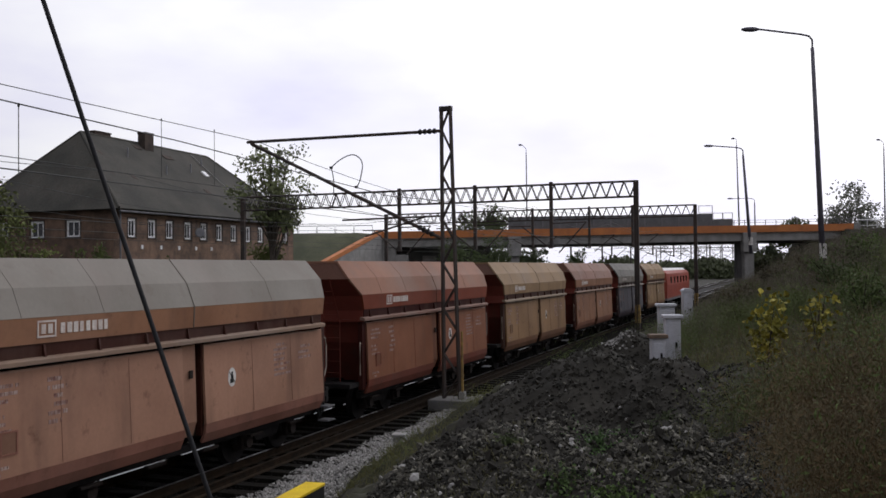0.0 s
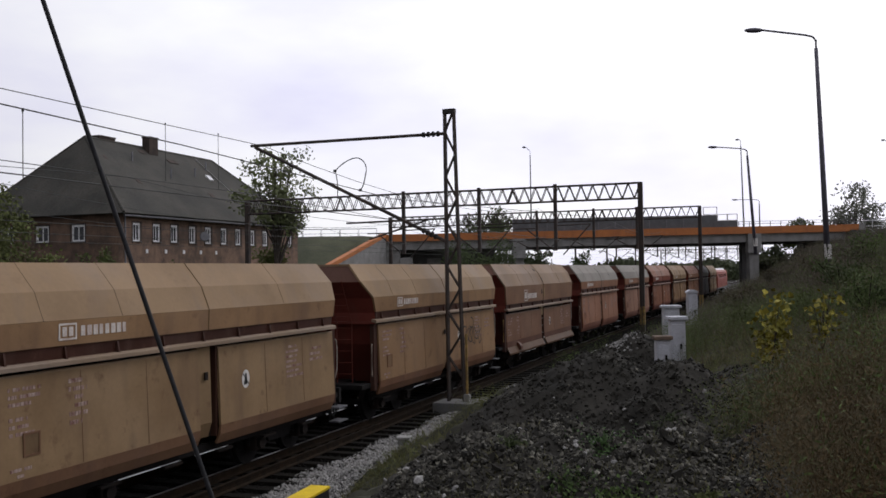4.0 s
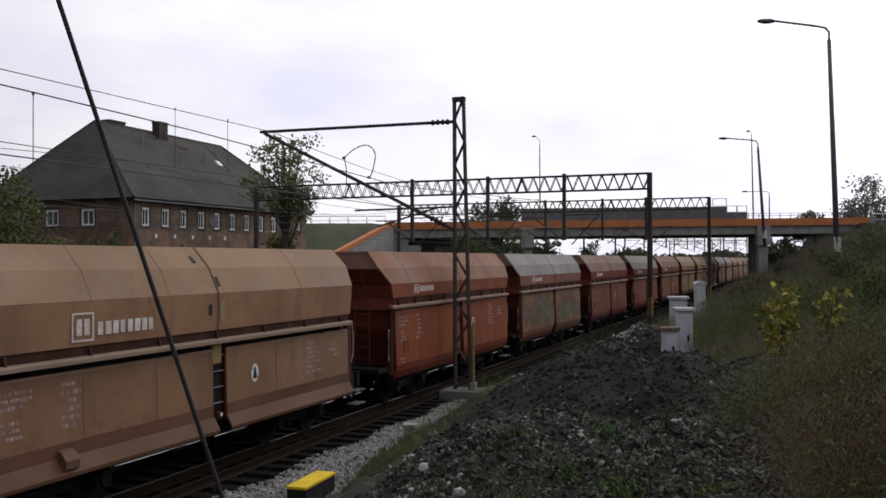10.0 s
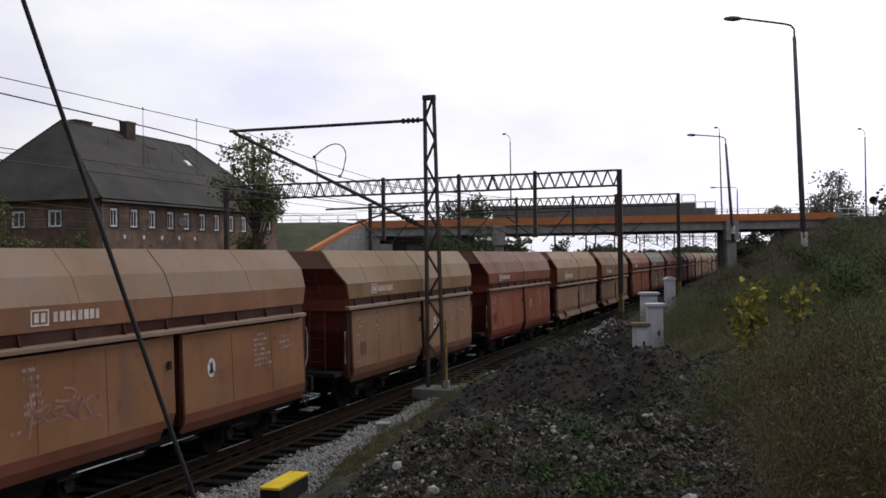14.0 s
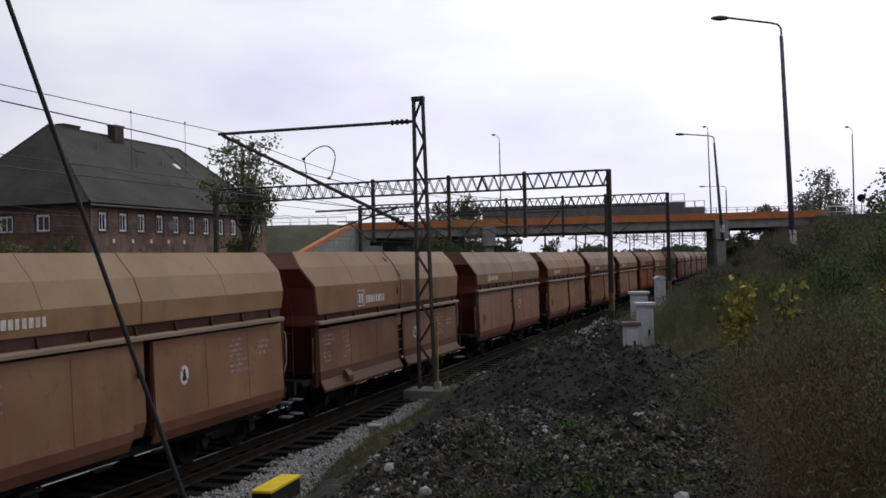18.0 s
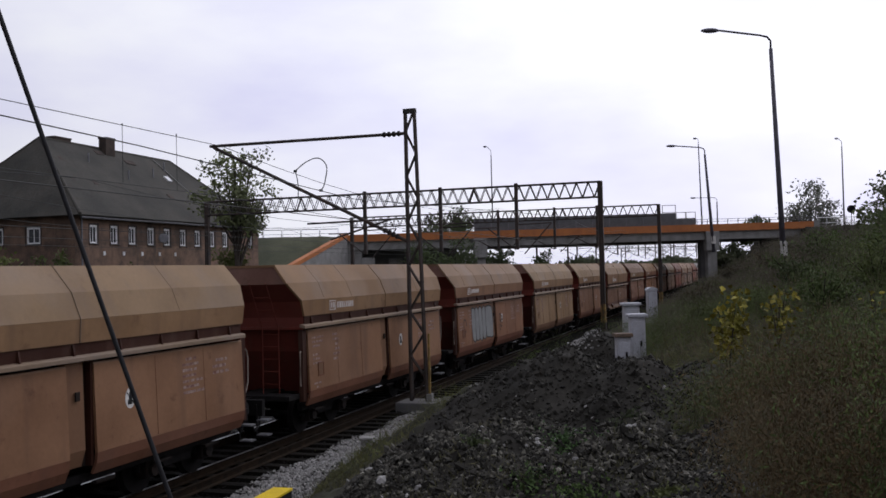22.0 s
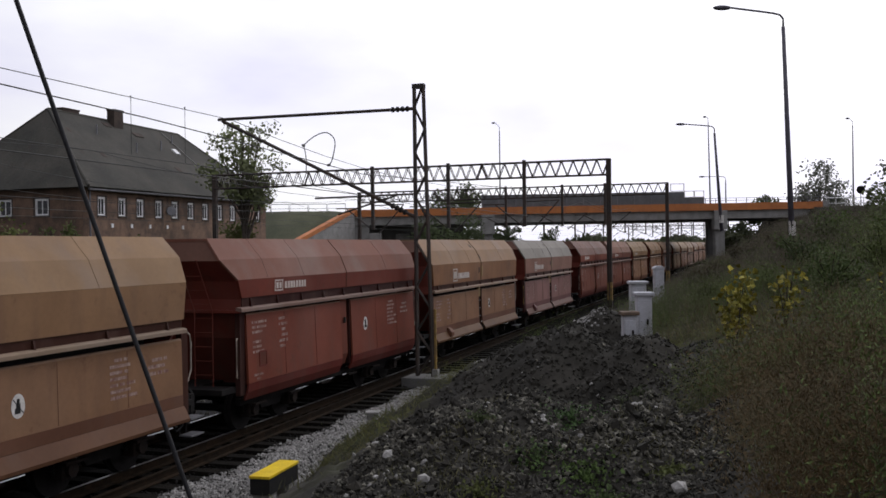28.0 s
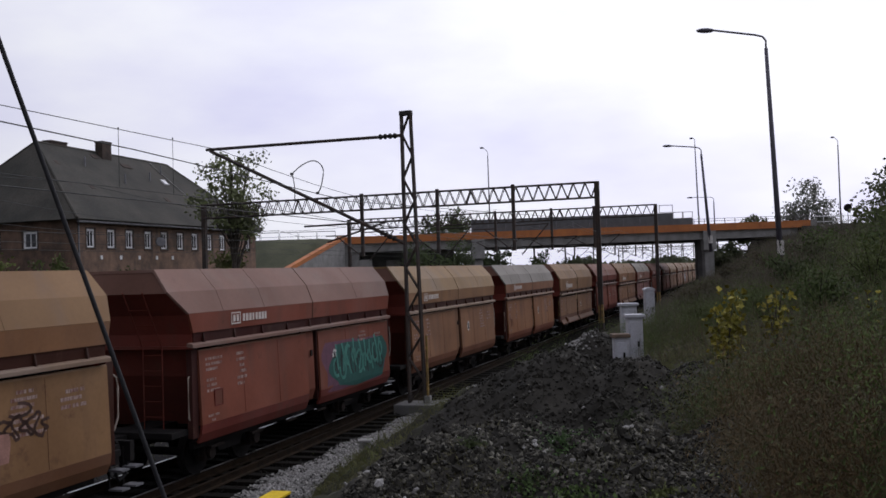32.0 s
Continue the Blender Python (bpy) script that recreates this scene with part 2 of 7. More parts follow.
# sleepers and track stones: the train's shade is put into these colours
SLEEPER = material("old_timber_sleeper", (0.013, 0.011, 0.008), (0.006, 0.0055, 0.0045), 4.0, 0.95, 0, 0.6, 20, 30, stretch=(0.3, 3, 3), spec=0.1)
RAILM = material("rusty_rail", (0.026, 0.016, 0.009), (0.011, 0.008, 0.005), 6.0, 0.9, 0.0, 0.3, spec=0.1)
BALLAST = material("pale_ballast_stone", (0.38, 0.37, 0.35), (0.26, 0.255, 0.24), 8.0, 0.95, 0, 0.3, 20, island=0.35)
# near-black tone stands for the shade under the wagons
BALLAST_SHADED = material("shade_darkened_ballast_stone", (0.011, 0.009, 0.007), (0.006, 0.005, 0.004), 5.0, 0.95, 0, 0.5, 20, island=0.4)
SOIL = material("dark_dug_soil", (0.038, 0.035, 0.028), (0.017, 0.016, 0.0125), 1.4, 0.98, 0, 0.9, 9, 26)
RUBBLE = material("grey_rubble_stone", (0.105, 0.099, 0.080), (0.046, 0.043, 0.034), 2.5, 0.95, 0, 0.5, 14, island=0.75)
RUBBLE_L = material("pale_brown_rubble_stone", (0.175, 0.168, 0.138), (0.10, 0.095, 0.074), 3.0, 0.95, 0, 0.5, 14, island=0.5)
RUBBLE_D = material("dirty_dark_rubble_stone", (0.044, 0.042, 0.034), (0.022, 0.021, 0.017), 2.0, 0.95, 0, 0.5, 14, island=0.6)
LEAF = material("weed_leaf", (0.090, 0.102, 0.032), (0.060, 0.062, 0.027), 0.5, 0.8, island=0.13, by_object=True, grain=0.3, soft=0.75)
LEAF_PALE = material("grey_green_leaf", (0.24, 0.245, 0.20), (0.15, 0.16, 0.125), 0.5, 0.8, island=0.3)
LEAF_Y = material("yellow_autumn_leaf", (0.31, 0.255, 0.035), (0.19, 0.18, 0.03), 3.0, 0.8, island=0.35)
DRY = material("dry_brown_stalk", (0.112, 0.083, 0.038), (0.068, 0.057, 0.030), 0.6, 0.9, island=0.2, by_object=True, grain=0.3, soft=0.75)
BARK = material("grey_bark", (0.09, 0.075, 0.06), (0.05, 0.042, 0.035), 6.0, 0.95, 0, 0.6)
SOOT = material("sooty_brick", (0.075, 0.056, 0.046), (0.042, 0.034, 0.029), 1.5, 0.95, 0, 0.4, 12, 9)
GRASSY = material("dull_embankment_grass", (0.098, 0.102, 0.062), (0.060, 0.066, 0.040), 0.35, 0.95, 0, 0.6, 5, 7)
LOCO = material("locomotive_red_paint", (0.36, 0.08, 0.05), (0.28, 0.06, 0.04), 1.2, 0.5)


def glass_material():
    m = bpy.data.materials.new("window_glass")
    m.use_nodes = True
    b = m.node_tree.nodes["Principled BSDF"]
    b.inputs["Base Color"].default_value = (0.02, 0.022, 0.025, 1)
    b.inputs["Roughness"].default_value = 0.06
    b.inputs["Specular IOR Level"].default_value = 0.6
    return m


GLASS = glass_material()


# ---------------------------------------------------------------- shape helpers
def part(name, bm, mat, parent=None, label="", smooth=False):
    me = bpy.data.meshes.new(name)
    bm.to_mesh(me)
    bm.free()
    me.materials.append(mat)
    if smooth:
        me.polygons.foreach_set("use_smooth", [True] * len(me.polygons))
    ob = new(name, me)
    if parent is not None:
        ob.parent = parent
    if label:
        ob["label"] = label
    return ob


def shared(name, ob, parent, m=None):
    """Another object on the same mesh as ob."""
    o = new(name, ob.data)
    o.parent = parent
    o.color = ob.color
    if m is not None:
        o.matrix_basis = m
    if "label" in ob:
        o["label"] = ob["label"]
    return o


def thing(name, label, category, at=(0, 0, 0), rz=0, group="", kind=""):
    e = new(name)
    e.matrix_basis = pose(*at, 0, 0, rz)
    return tagged(e, label, category, group, kind)


def box(bm, x0, x1, y0, y1, z0, z1, bevel=0.0):
    r = bmesh.ops.create_cube(bm, size=1)
    vs = r["verts"]
    for v in vs:
        v.co = Vector((x0 + (v.co.x + .5) * (x1 - x0), y0 + (v.co.y + .5) * (y1 - y0), z0 + (v.co.z + .5) * (z1 - z0)))
    if bevel:
        es = list({e for v in vs for e in v.link_edges})
        bmesh.ops.bevel(bm, geom=es, offset=bevel, segments=2, affect="EDGES", profile=0.6)
    return vs


def bx(x0, x1, y0, y1, z0, z1, bevel=0.0):
    bm = bmesh.new()
    box(bm, x0, x1, y0, y1, z0, z1, bevel)
    return bm


def tube(bm, p, q, r, n=8, r2=None):
    p, q = Vector(p), Vector(q)
    d = q - p
    m = Matrix.Translation((p + q) / 2) @ d.to_track_quat("Z", "Y").to_matrix().to_4x4()
    return bmesh.ops.create_cone(bm, cap_ends=True, segments=n, radius1=r, radius2=r if r2 is None else r2, depth=d.length, matrix=m)["verts"]


def poly_tube(bm, pts, r, n=7):
    """A bent tube along pts, in one piece."""
    pts = [Vector(p) for p in pts]
    rings = []
    for i, p in enumerate(pts):
        d = (pts[min(i + 1, len(pts) - 1)] - pts[max(i - 1, 0)]).normalized()
        a = d.cross(Vector((0, 0, 1)))
        if a.length < 0.05:
            a = d.cross(Vector((1, 0, 0)))
        a.normalize()
        b = d.cross(a)
        rr = r[i] if isinstance(r, (list, tuple)) else r
        rings.append([bm.verts.new(p + rr * (math.cos(k * math.tau / n) * a + math.sin(k * math.tau / n) * b)) for k in range(n)])
    for u, v in zip(rings, rings[1:]):
        for k in range(n):
            bm.faces.new((u[k], u[(k + 1) % n], v[(k + 1) % n], v[k]))
    bm.faces.new(rings[0][::-1])
    bm.faces.new(rings[-1])
    bmesh.ops.recalc_face_normals(bm, faces=bm.faces[:])


def smooth_line(pts, n):
    """A rounded line through pts, n steps for each stretch."""
    p = [Vector(q) for q in pts]
    out = []
    for i in range(len(p) - 1):
        a, b, c, d = p[max(i - 1, 0)], p[i], p[i + 1], p[min(i + 2, len(p) - 1)]
        for k in range(n):
            u = k / n
            out.append(0.5 * (2 * b + (c - a) * u + (2 * a - 5 * b + 4 * c - d) * u * u + (3 * b - a - 3 * c + d) * u ** 3))
    return out + [p[-1]]


def prism(bm, prof, y0, y1):
    """A solid with the outline prof (x, z) from y0 to y1."""
    a = [bm.verts.new((x, y0, z)) for x, z in prof]
    b = [bm.verts.new((x, y1, z)) for x, z in prof]
    n = len(prof)
    fs = [bm.faces.new((a[i], a[(i + 1) % n], b[(i + 1) % n], b[i])) for i in range(n)]
    fs += [bm.faces.new(a), bm.faces.new(b)]
    bmesh.ops.recalc_face_normals(bm, faces=fs)


def pr(prof, y0, y1):
    bm = bmesh.new()
    prism(bm, prof, y0, y1)
    return bm


def slab(bm, line, t, y0, y1):
    """A plate of thickness t behind the open outline line (x, z); the outline is its outer face."""
    inner = []
    for i, (x, z) in enumerate(line):
        a, b = line[max(i - 1, 0)], line[min(i + 1, len(line) - 1)]
        d = Vector((b[0] - a[0], b[1] - a[1])).normalized()
        nrm = Vector((d.y, -d.x))
        inner.append((x + nrm.x * t, z + nrm.y * t))
    prism(bm, line + inner[::-1], y0, y1)


def smoothstep(a, b, x):
    u = min(1.0, max(0.0, (x - a) / (b - a)))
    return u * u * (3 - 2 * u)


def fbm(x, y, s, o=4):
    return noise.fractal(Vector((x * s, y * s, 0.3)), 1.0, 2.0, o)


# ---------------------------------------------------------------- plan (metres; z = 0 is the top of the rails, y runs along the track)
TRACK_X, TRACK2_X = -11.80, -16.35
ROAD_O, ROAD_U = Vector((-43.2, 95.8)), Vector((0.931, 0.365))     # the road bridge: its near face at the left abutment, and its way
ROAD_N = Vector((-0.365, 0.931))
BRIDGE_L, BRIDGE_W = 53.5, 12.0


def lerp_table(v, table):
    for (a, p), (b, q) in zip(table, table[1:]):
        if v <= b:
            return p + (q - p) * smoothstep(a, b, v)
    return table[-1][1]


def heap(x, y, cx, cy, rx, ry, h):
    d = ((x - cx) / rx) ** 2 + ((y - cy) / ry) ** 2
    return h * math.exp(-d * 1.2)


def pile(x, y, cx, cy, top, steep):
    """A tipped heap: a cone with a rounded crown."""
    return top + steep * 0.35 - steep * math.sqrt((x - cx) ** 2 + (y - cy) ** 2 + 0.35 ** 2)


def near_pile(x, y):
    """The crest of the tipped rubble close by: a flat top that breaks off to a hollow behind it."""
    return 2.25 + 0.04 * math.sin(x * 4.2) - 0.60 * max(0.0, abs(x + 2.2) - 1.20) - 0.52 * max(0.0, y - 10.1) ** 1.05 - 0.10 * max(0.0, 10.1 - y)


def dug(x, y):
    """How far a place lies inside the dug and tipped soil (over 0: inside)."""
    a = 1.0 - math.hypot((x + 3.3) / 2.6, (y - 15.6) / 4.4)
    b = min(1.9 - abs(x + 2.05), 12.4 - y, y - 3.0)
    c = 1.0 - math.hypot((x + 4.6) / 1.6, (y - 22.5) / 5.5)
    return max(a, b, c) + 0.25 * fbm(x, y, 0.9)


def height(x, y):
    """The ground's height: the flat track bed, the bank that climbs on the right, the soil heaps and the road's embankment."""
    toe = -8.25 - 0.008 * min(max(y, 0), 120)
    rise = lerp_table(y, [(-60, 0.35), (8, 0.355), (45, 0.405), (110, 0.53)])
    cap = lerp_table(y, [(-60, 2.3), (7, 2.35), (45, 5.35), (70, 5.8), (105, 6.15)])
    d = x - toe
    h = -0.62 + rise * (math.sqrt(d * d + 0.35) * 0.5 + d * 0.5)
    if h > cap - 0.5:
        h = cap - 0.5 * math.exp(-(h - cap + 0.5) / 0.5)
    if x > toe + 1.5 and 4 < y < 115:
        h += (0.16 * fbm(x, y, 0.45, 3) + 0.08 * fbm(x + 7, y, 1.3, 3)) * smoothstep(toe + 1.5, toe + 5, x)
    fade = smoothstep(175, 135, y) if y > 130 else 1.0
    h = -0.62 + (h + 0.62) * (0.12 + 0.88 * fade)
    if -12 < x < 8 and 3 < y < 48:
        # soil heaps, the dug rubble in front and the trodden hollow between them
        h -= heap(x, y, -3.2, 13.0, 2.6, 1.5, 0.95) + heap(x, y, -3.6, 22.5, 2.4, 3.2, 0.40)
        rough = 0.16 * fbm(x, y, 0.75) + 0.09 * fbm(x + 9, y, 2.2) + 0.045 * fbm(x, y + 5, 5.5)
        piles = [pile(x, y, -3.45, 16.9, 2.46, 0.62), pile(x, y, -1.95, 16.4, 2.33, 0.58), pile(x, y, -4.9, 18.6, 1.75, 0.6), pile(x, y, -4.2, 26.2, 2.15, 0.75),
                 near_pile(x, y)]
        top = max(piles)
        k = smoothstep(-0.12, 0.25, top - h)
        h = max(h, h + (top - h) * k) + rough * (0.25 * smoothstep(toe + 0.8, toe + 2.4, x) + 0.75 * k)
        h += k * (0.05 * fbm(x + 3, y, 4.0) + 0.05 * abs(fbm(x, y + 2, 8.0)))
    # road embankment beyond both ends of the bridge
    p = Vector((x, y)) - ROAD_O
    s, dd = p.dot(ROAD_U), p.dot(ROAD_N)
    if (s < 1.0 and x < -44.4) or s > BRIDGE_L - 1.5:
        side = max(0.0, -dd, dd - BRIDGE_W)
        h = max(h, 8.15 - side / 1.7)
    return h


def build_ground():
    def axis(steps):
        out = []
        for a, b, n in steps:
            out += [a + (b - a) * i / n for i in range(n)]
        return out + [steps[-1][1]]
    xs = axis([(-2500, -300, 8), (-300, -70, 12), (-70, -9.5, 40), (-9.5, 1.5, 130), (1.5, 12, 30), (12, 80, 24), (80, 300, 8), (300, 2500, 8)])
    ys = axis([(-2500, -100, 6), (-100, 0, 10), (0, 6, 20), (6, 30, 260), (30, 60, 75), (60, 140, 80), (140, 300, 16), (300, 3200, 12)])
    verts = [(x, y, height(x, y)) for y in ys for x in xs]
    nx = len(xs)
    faces = [(j * nx + i, j * nx + i + 1, (j + 1) * nx + i + 1, (j + 1) * nx + i) for j in range(len(ys) - 1) for i in range(nx - 1)]
    me = bpy.data.meshes.new("ground")
    me.from_pydata(verts, [], faces)
    me.polygons.foreach_set("use_smooth", [True] * len(faces))
    me.materials.append(ground_material())
    me.materials.append(SOIL)
    me.materials.append(GRASSY)
    slots = []
    for f in faces:
        a, c = verts[f[0]], verts[f[2]]
        x, y = (a[0] + c[0]) / 2, (a[1] + c[1]) / 2
        slots.append(1 if -8 < x < 2 and 4 < y < 30 and dug(x, y) > 0 else 2 if x < -36 and y > 60 else 0)
    me.polygons.foreach_set("material_index", slots)
    return tagged(new("ground", me), "dark soil and weedy bank beside the railway tracks", "ground", kind="structure")


def ground_material():
    """Dug soil on the heaps and weedy earth elsewhere, parted by an uneven edge."""
    m = SOIL.copy()
    m.name = "soil_and_weedy_earth"
    n, l = m.node_tree.nodes, m.node_tree.links
    b = n["Principled BSDF"]
    old = b.inputs["Base Color"].links[0].from_socket
    co = n.new("ShaderNodeTexCoord")
    nz = n.new("ShaderNodeTexNoise")
    nz.inputs["Scale"].default_value, nz.inputs["Detail"].default_value = 0.9, 8.0
    l.new(co.outputs["Object"], nz.inputs["Vector"])
    mr = n.new("ShaderNodeMapRange")
    mr.inputs[1].default_value, mr.inputs[2].default_value = 0.48, 0.60
    l.new(nz.outputs["Fac"], mr.inputs["Value"])
    mx = n.new("ShaderNodeMix")
    mx.data_type = "RGBA"
    mx.inputs[7].default_value = (0.032, 0.033, 0.017, 1)
    l.new(mr.outputs[0], mx.inputs[0])
    l.new(old, mx.inputs[6])
    l.new(mx.outputs[2], b.inputs["Base Color"])
    return m


ground = build_ground()


# ---------------------------------------------------------------- tracks
RAIL_PROF = [(-0.075, -0.172), (0.075, -0.172), (0.075, -0.155), (0.012, -0.135), (0.012, -0.045), (0.036, -0.03), (0.036, 0.0), (-0.036, 0.0), (-0.036, -0.03), (-0.012, -0.045), (-0.012, -0.135), (-0.075, -0.155)]


def rail(parent, name, x0, y0, x1, y1, mat, label):
    bm = bmesh.new()
    a = [bm.verts.new((x0 + px, y0, pz)) for px, pz in RAIL_PROF]
    b = [bm.verts.new((x1 + px, y1, pz)) for px, pz in RAIL_PROF]
    n = len(a)
    for i in range(n):
        bm.faces.new((a[i], a[(i + 1) % n], b[(i + 1) % n], b[i]))
    bm.faces.new(a)
    bm.faces.new(b)
    bmesh.ops.recalc_face_normals(bm, faces=bm.faces[:])
    return part(name, bm, mat, parent, label)


def stones(name, mat, spots, label, parent=None, category="", kind="stuff", seed=1, fine=False):
    """Many small faceted stones, each with its own size and turn, in one mesh. spots: x, y, z, size; fine: with more facets."""
    rng = np.random.default_rng(seed)
    base = np.array([(1, 0, 0), (-1, 0, 0), (0, 1, 0), (0, -1, 0), (0, 0, 1), (0, 0, -1)], float)
    tri = np.array([(0, 2, 4), (2, 1, 4), (1, 3, 4), (3, 0, 4), (2, 0, 5), (1, 2, 5), (3, 1, 5), (0, 3, 5)])
    if fine:
        g = (1 + 5 ** 0.5) / 2
        base = np.array([(-1, g, 0), (1, g, 0), (-1, -g, 0), (1, -g, 0), (0, -1, g), (0, 1, g), (0, -1, -g), (0, 1, -g), (g, 0, -1), (g, 0, 1), (-g, 0, -1), (-g, 0, 1)]) / 1.9
        tri = np.array([(0, 11, 5), (0, 5, 1), (0, 1, 7), (0, 7, 10), (0, 10, 11), (1, 5, 9), (5, 11, 4), (11, 10, 2), (10, 7, 6), (7, 1, 8), (3, 9, 4), (3, 4, 2), (3, 2, 6), (3, 6, 8), (3, 8, 9), (4, 9, 5), (2, 4, 11), (6, 2, 10), (8, 6, 7), (9, 8, 1)])
    sp = np.array(spots)
    n = len(sp)
    q = rng.normal(size=(n, 4))
    q /= np.linalg.norm(q, axis=1)[:, None]
    w, x, y, z = q.T
    rot = np.stack([1 - 2 * (y * y + z * z), 2 * (x * y - z * w), 2 * (x * z + y * w), 2 * (x * y + z * w), 1 - 2 * (x * x + z * z), 2 * (y * z - x * w),
                    2 * (x * z - y * w), 2 * (y * z + x * w), 1 - 2 * (x * x + y * y)], 1).reshape(n, 3, 3)
    v = base[None] * (rng.uniform(0.8, 1.1, (n, 12, 1)) if fine else rng.uniform(0.55, 1.25, (n, 6, 1)))
    v = v * rng.uniform(0.45 if fine else 0.6, 1.2, (n, 1, 3))
    v = np.einsum("nij,nkj->nki", rot, v) * sp[:, None, 3:4] * 0.5 + sp[:, None, :3]
    f = tri[None] + len(base) * np.arange(n)[:, None, None]
    me = bpy.data.meshes.new(name)
    me.from_pydata(v.reshape(-1, 3).tolist(), [], f.reshape(-1, 3).tolist())
    me.materials.append(mat)
    ob = new(name, me)
    ob.parent = parent
    return tagged(ob, label, category, kind=kind)


def build_tracks():
    bed = part("ballast_bed", pr([(TRACK2_X - 2.4, -0.7), (TRACK2_X - 1.7, -0.24), (TRACK_X + 2.5, -0.26), (TRACK_X + 3.3, -0.7)], -300, 420), BALLAST_SHADED)
    tagged(bed, "ballast bed under the railway tracks, train shade put into its colour", "track bed", kind="structure")
    t1 = thing("railway_track", "railway track of rusty rails on old timber sleepers", "track", kind="structure")
    for sx in (-0.7535, 0.7535):
        rail(t1, "rail", TRACK_X + sx, -300, TRACK_X + sx, 420, RAILM, "rusty brown rail")
        part("railhead", bx(TRACK_X + sx - 0.028, TRACK_X + sx + 0.028, -300, 420, 0.0, 0.004), SHINY, t1, "worn shiny top of the rail")
    rail(t1, "rail", TRACK_X + 1.80, -10, TRACK_X + 0.98, 48, RAILM, "rusty rail of a branching track")
    sl = None
    for i in range(230):
        y = -4 + i * 0.62
        if sl is None:
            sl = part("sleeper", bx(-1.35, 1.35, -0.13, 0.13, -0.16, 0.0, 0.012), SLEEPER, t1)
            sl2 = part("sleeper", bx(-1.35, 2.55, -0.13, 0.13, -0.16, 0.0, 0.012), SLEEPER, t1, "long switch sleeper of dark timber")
        src = sl2 if y < 36 else sl
        o = sl if i == 0 else (sl2 if i == 1 else shared("sleeper", src, t1))
        if i < 2:
            o.data = sl2.data
        o.matrix_basis = pose(TRACK_X, y, -0.175, 0, 0, 0.6 * math.sin(i * 7.3))
    t2 = thing("railway_track", "second railway track beyond the train", "track", kind="structure")
    for sx in (-0.7535, 0.7535):
        rail(t2, "rail", TRACK2_X + sx, -300, TRACK2_X + sx, 420, RAILM, "rusty brown rail")
        part("railhead", bx(TRACK2_X + sx - 0.028, TRACK2_X + sx + 0.028, -300, 420, 0.0, 0.004), SHINY, t2, "worn shiny top of the rail")
    s2 = part("sleeper", bx(-1.3, 1.3, -0.13, 0.13, -0.16, 0.0), SLEEPER, t2)
    s2.matrix_basis = pose(TRACK2_X, -4, -0.175)
    for i in range(1, 110):
        shared("sleeper", s2, t2, pose(TRACK2_X, -4 + i * 0.62, -0.175))


build_tracks()


def build_ballast():
    rng = random.Random(5)
    spots = []
    for _ in range(44000):
        y = rng.uniform(9, 40) if rng.random() < 0.8 else rng.uniform(40, 60)
        u = rng.betavariate(1.6, 1.5)
        x = TRACK_X + 2.05 + 1.35 * u + 0.12 * math.sin(y * 1.7)
        zz = -0.20 - 0.40 * smoothstep(0.45, 1.0, u) + rng.uniform(-0.02, 0.03)
        spots.append((x, y, zz, rng.uniform(0.035, 0.085)))
    stones("ballast_stones", BALLAST, spots, "strip of pale crushed stone ballast beside the rails", category="ballast", seed=2)
    spots = []
    for _ in range(9000):
        y = rng.uniform(9, 44)
        x = TRACK_X + rng.uniform(-1.0, 2.2)
        spots.append((x, y, -0.235 + rng.uniform(-0.02, 0.05), rng.uniform(0.035, 0.075)))
    stones("track_ballast", BALLAST_SHADED, spots, "stones between the sleepers, coloured dark for the train's shade", category="ballast", seed=3)
    spots = []
    for _ in range(9000):
        y = rng.uniform(8, 55)
        x = rng.uniform(TRACK2_X - 2.0, TRACK_X - 1.3)
        spots.append((x, y, -0.2 + rng.uniform(-0.03, 0.05), rng.uniform(0.05, 0.1)))
    stones("far_ballast", RUBBLE_L, spots, "dirty grey stone ballast seen below the wagons", category="ballast", seed=4)


build_ballast()


# ---------------------------------------------------------------- the train
PITCH = 12.54
TRAIN_S0 = 4.03
# how far single wagons stand ahead of an even spacing (loose couplings), in metres
SLACK = {-1: .06, 0: .17, 1: -.25, 2: -.04, 5: .08, 6: .12, 7: -.07, 8: -.18, 9: .40, 10: .37, 12: -.30, 13: -.26, 14: -.35, 16: .20, 17: .12, 18: -.14, 19: -.05, 20: -.22, 21: .26, 22: -.22,
         23: .50, 24: .60, 25: .2, 26: 0, 27: -.32, 28: .12, 29: -.42, 30: -.18, 31: .35, 32: .21}


def phase(t):
    """Wagons that have gone by at t seconds; the train slows a little."""
    return 1.8627 + 1.0113 * t - 2.15e-4 * t ** 2 - 3.956e-5 * t ** 3 + 6.2e-7 * t ** 4


# where the hood's ends stand along the wagon at its top, kink, bend and foot, and the doors' and the ledge's ends
HOOD = {"a": dict(front=(0.06, 0.08, -0.06, -0.12), rear=(-10.74, -10.87, -10.44, -10.27), half=(1.00, 1.38, 1.552, 1.53), z=(4.23, 3.79, 3.36, 2.98)),
        "b": dict(front=(-0.10, -0.06, -0.18, -0.24), rear=(-11.33, -11.60, -11.27, -11.10), half=(0.98, 1.33, 1.552, 1.53), z=(4.25, 3.86, 3.39, 2.70))}
DOORS = {"a": ((-10.02, -5.38), (-4.73, -0.08)), "b": ((-10.90, -5.71), (-5.27, -0.20))}
LEDGE = {"a": (-10.40, -0.12, 2.70), "b": (-11.15, -0.24, 2.46)}


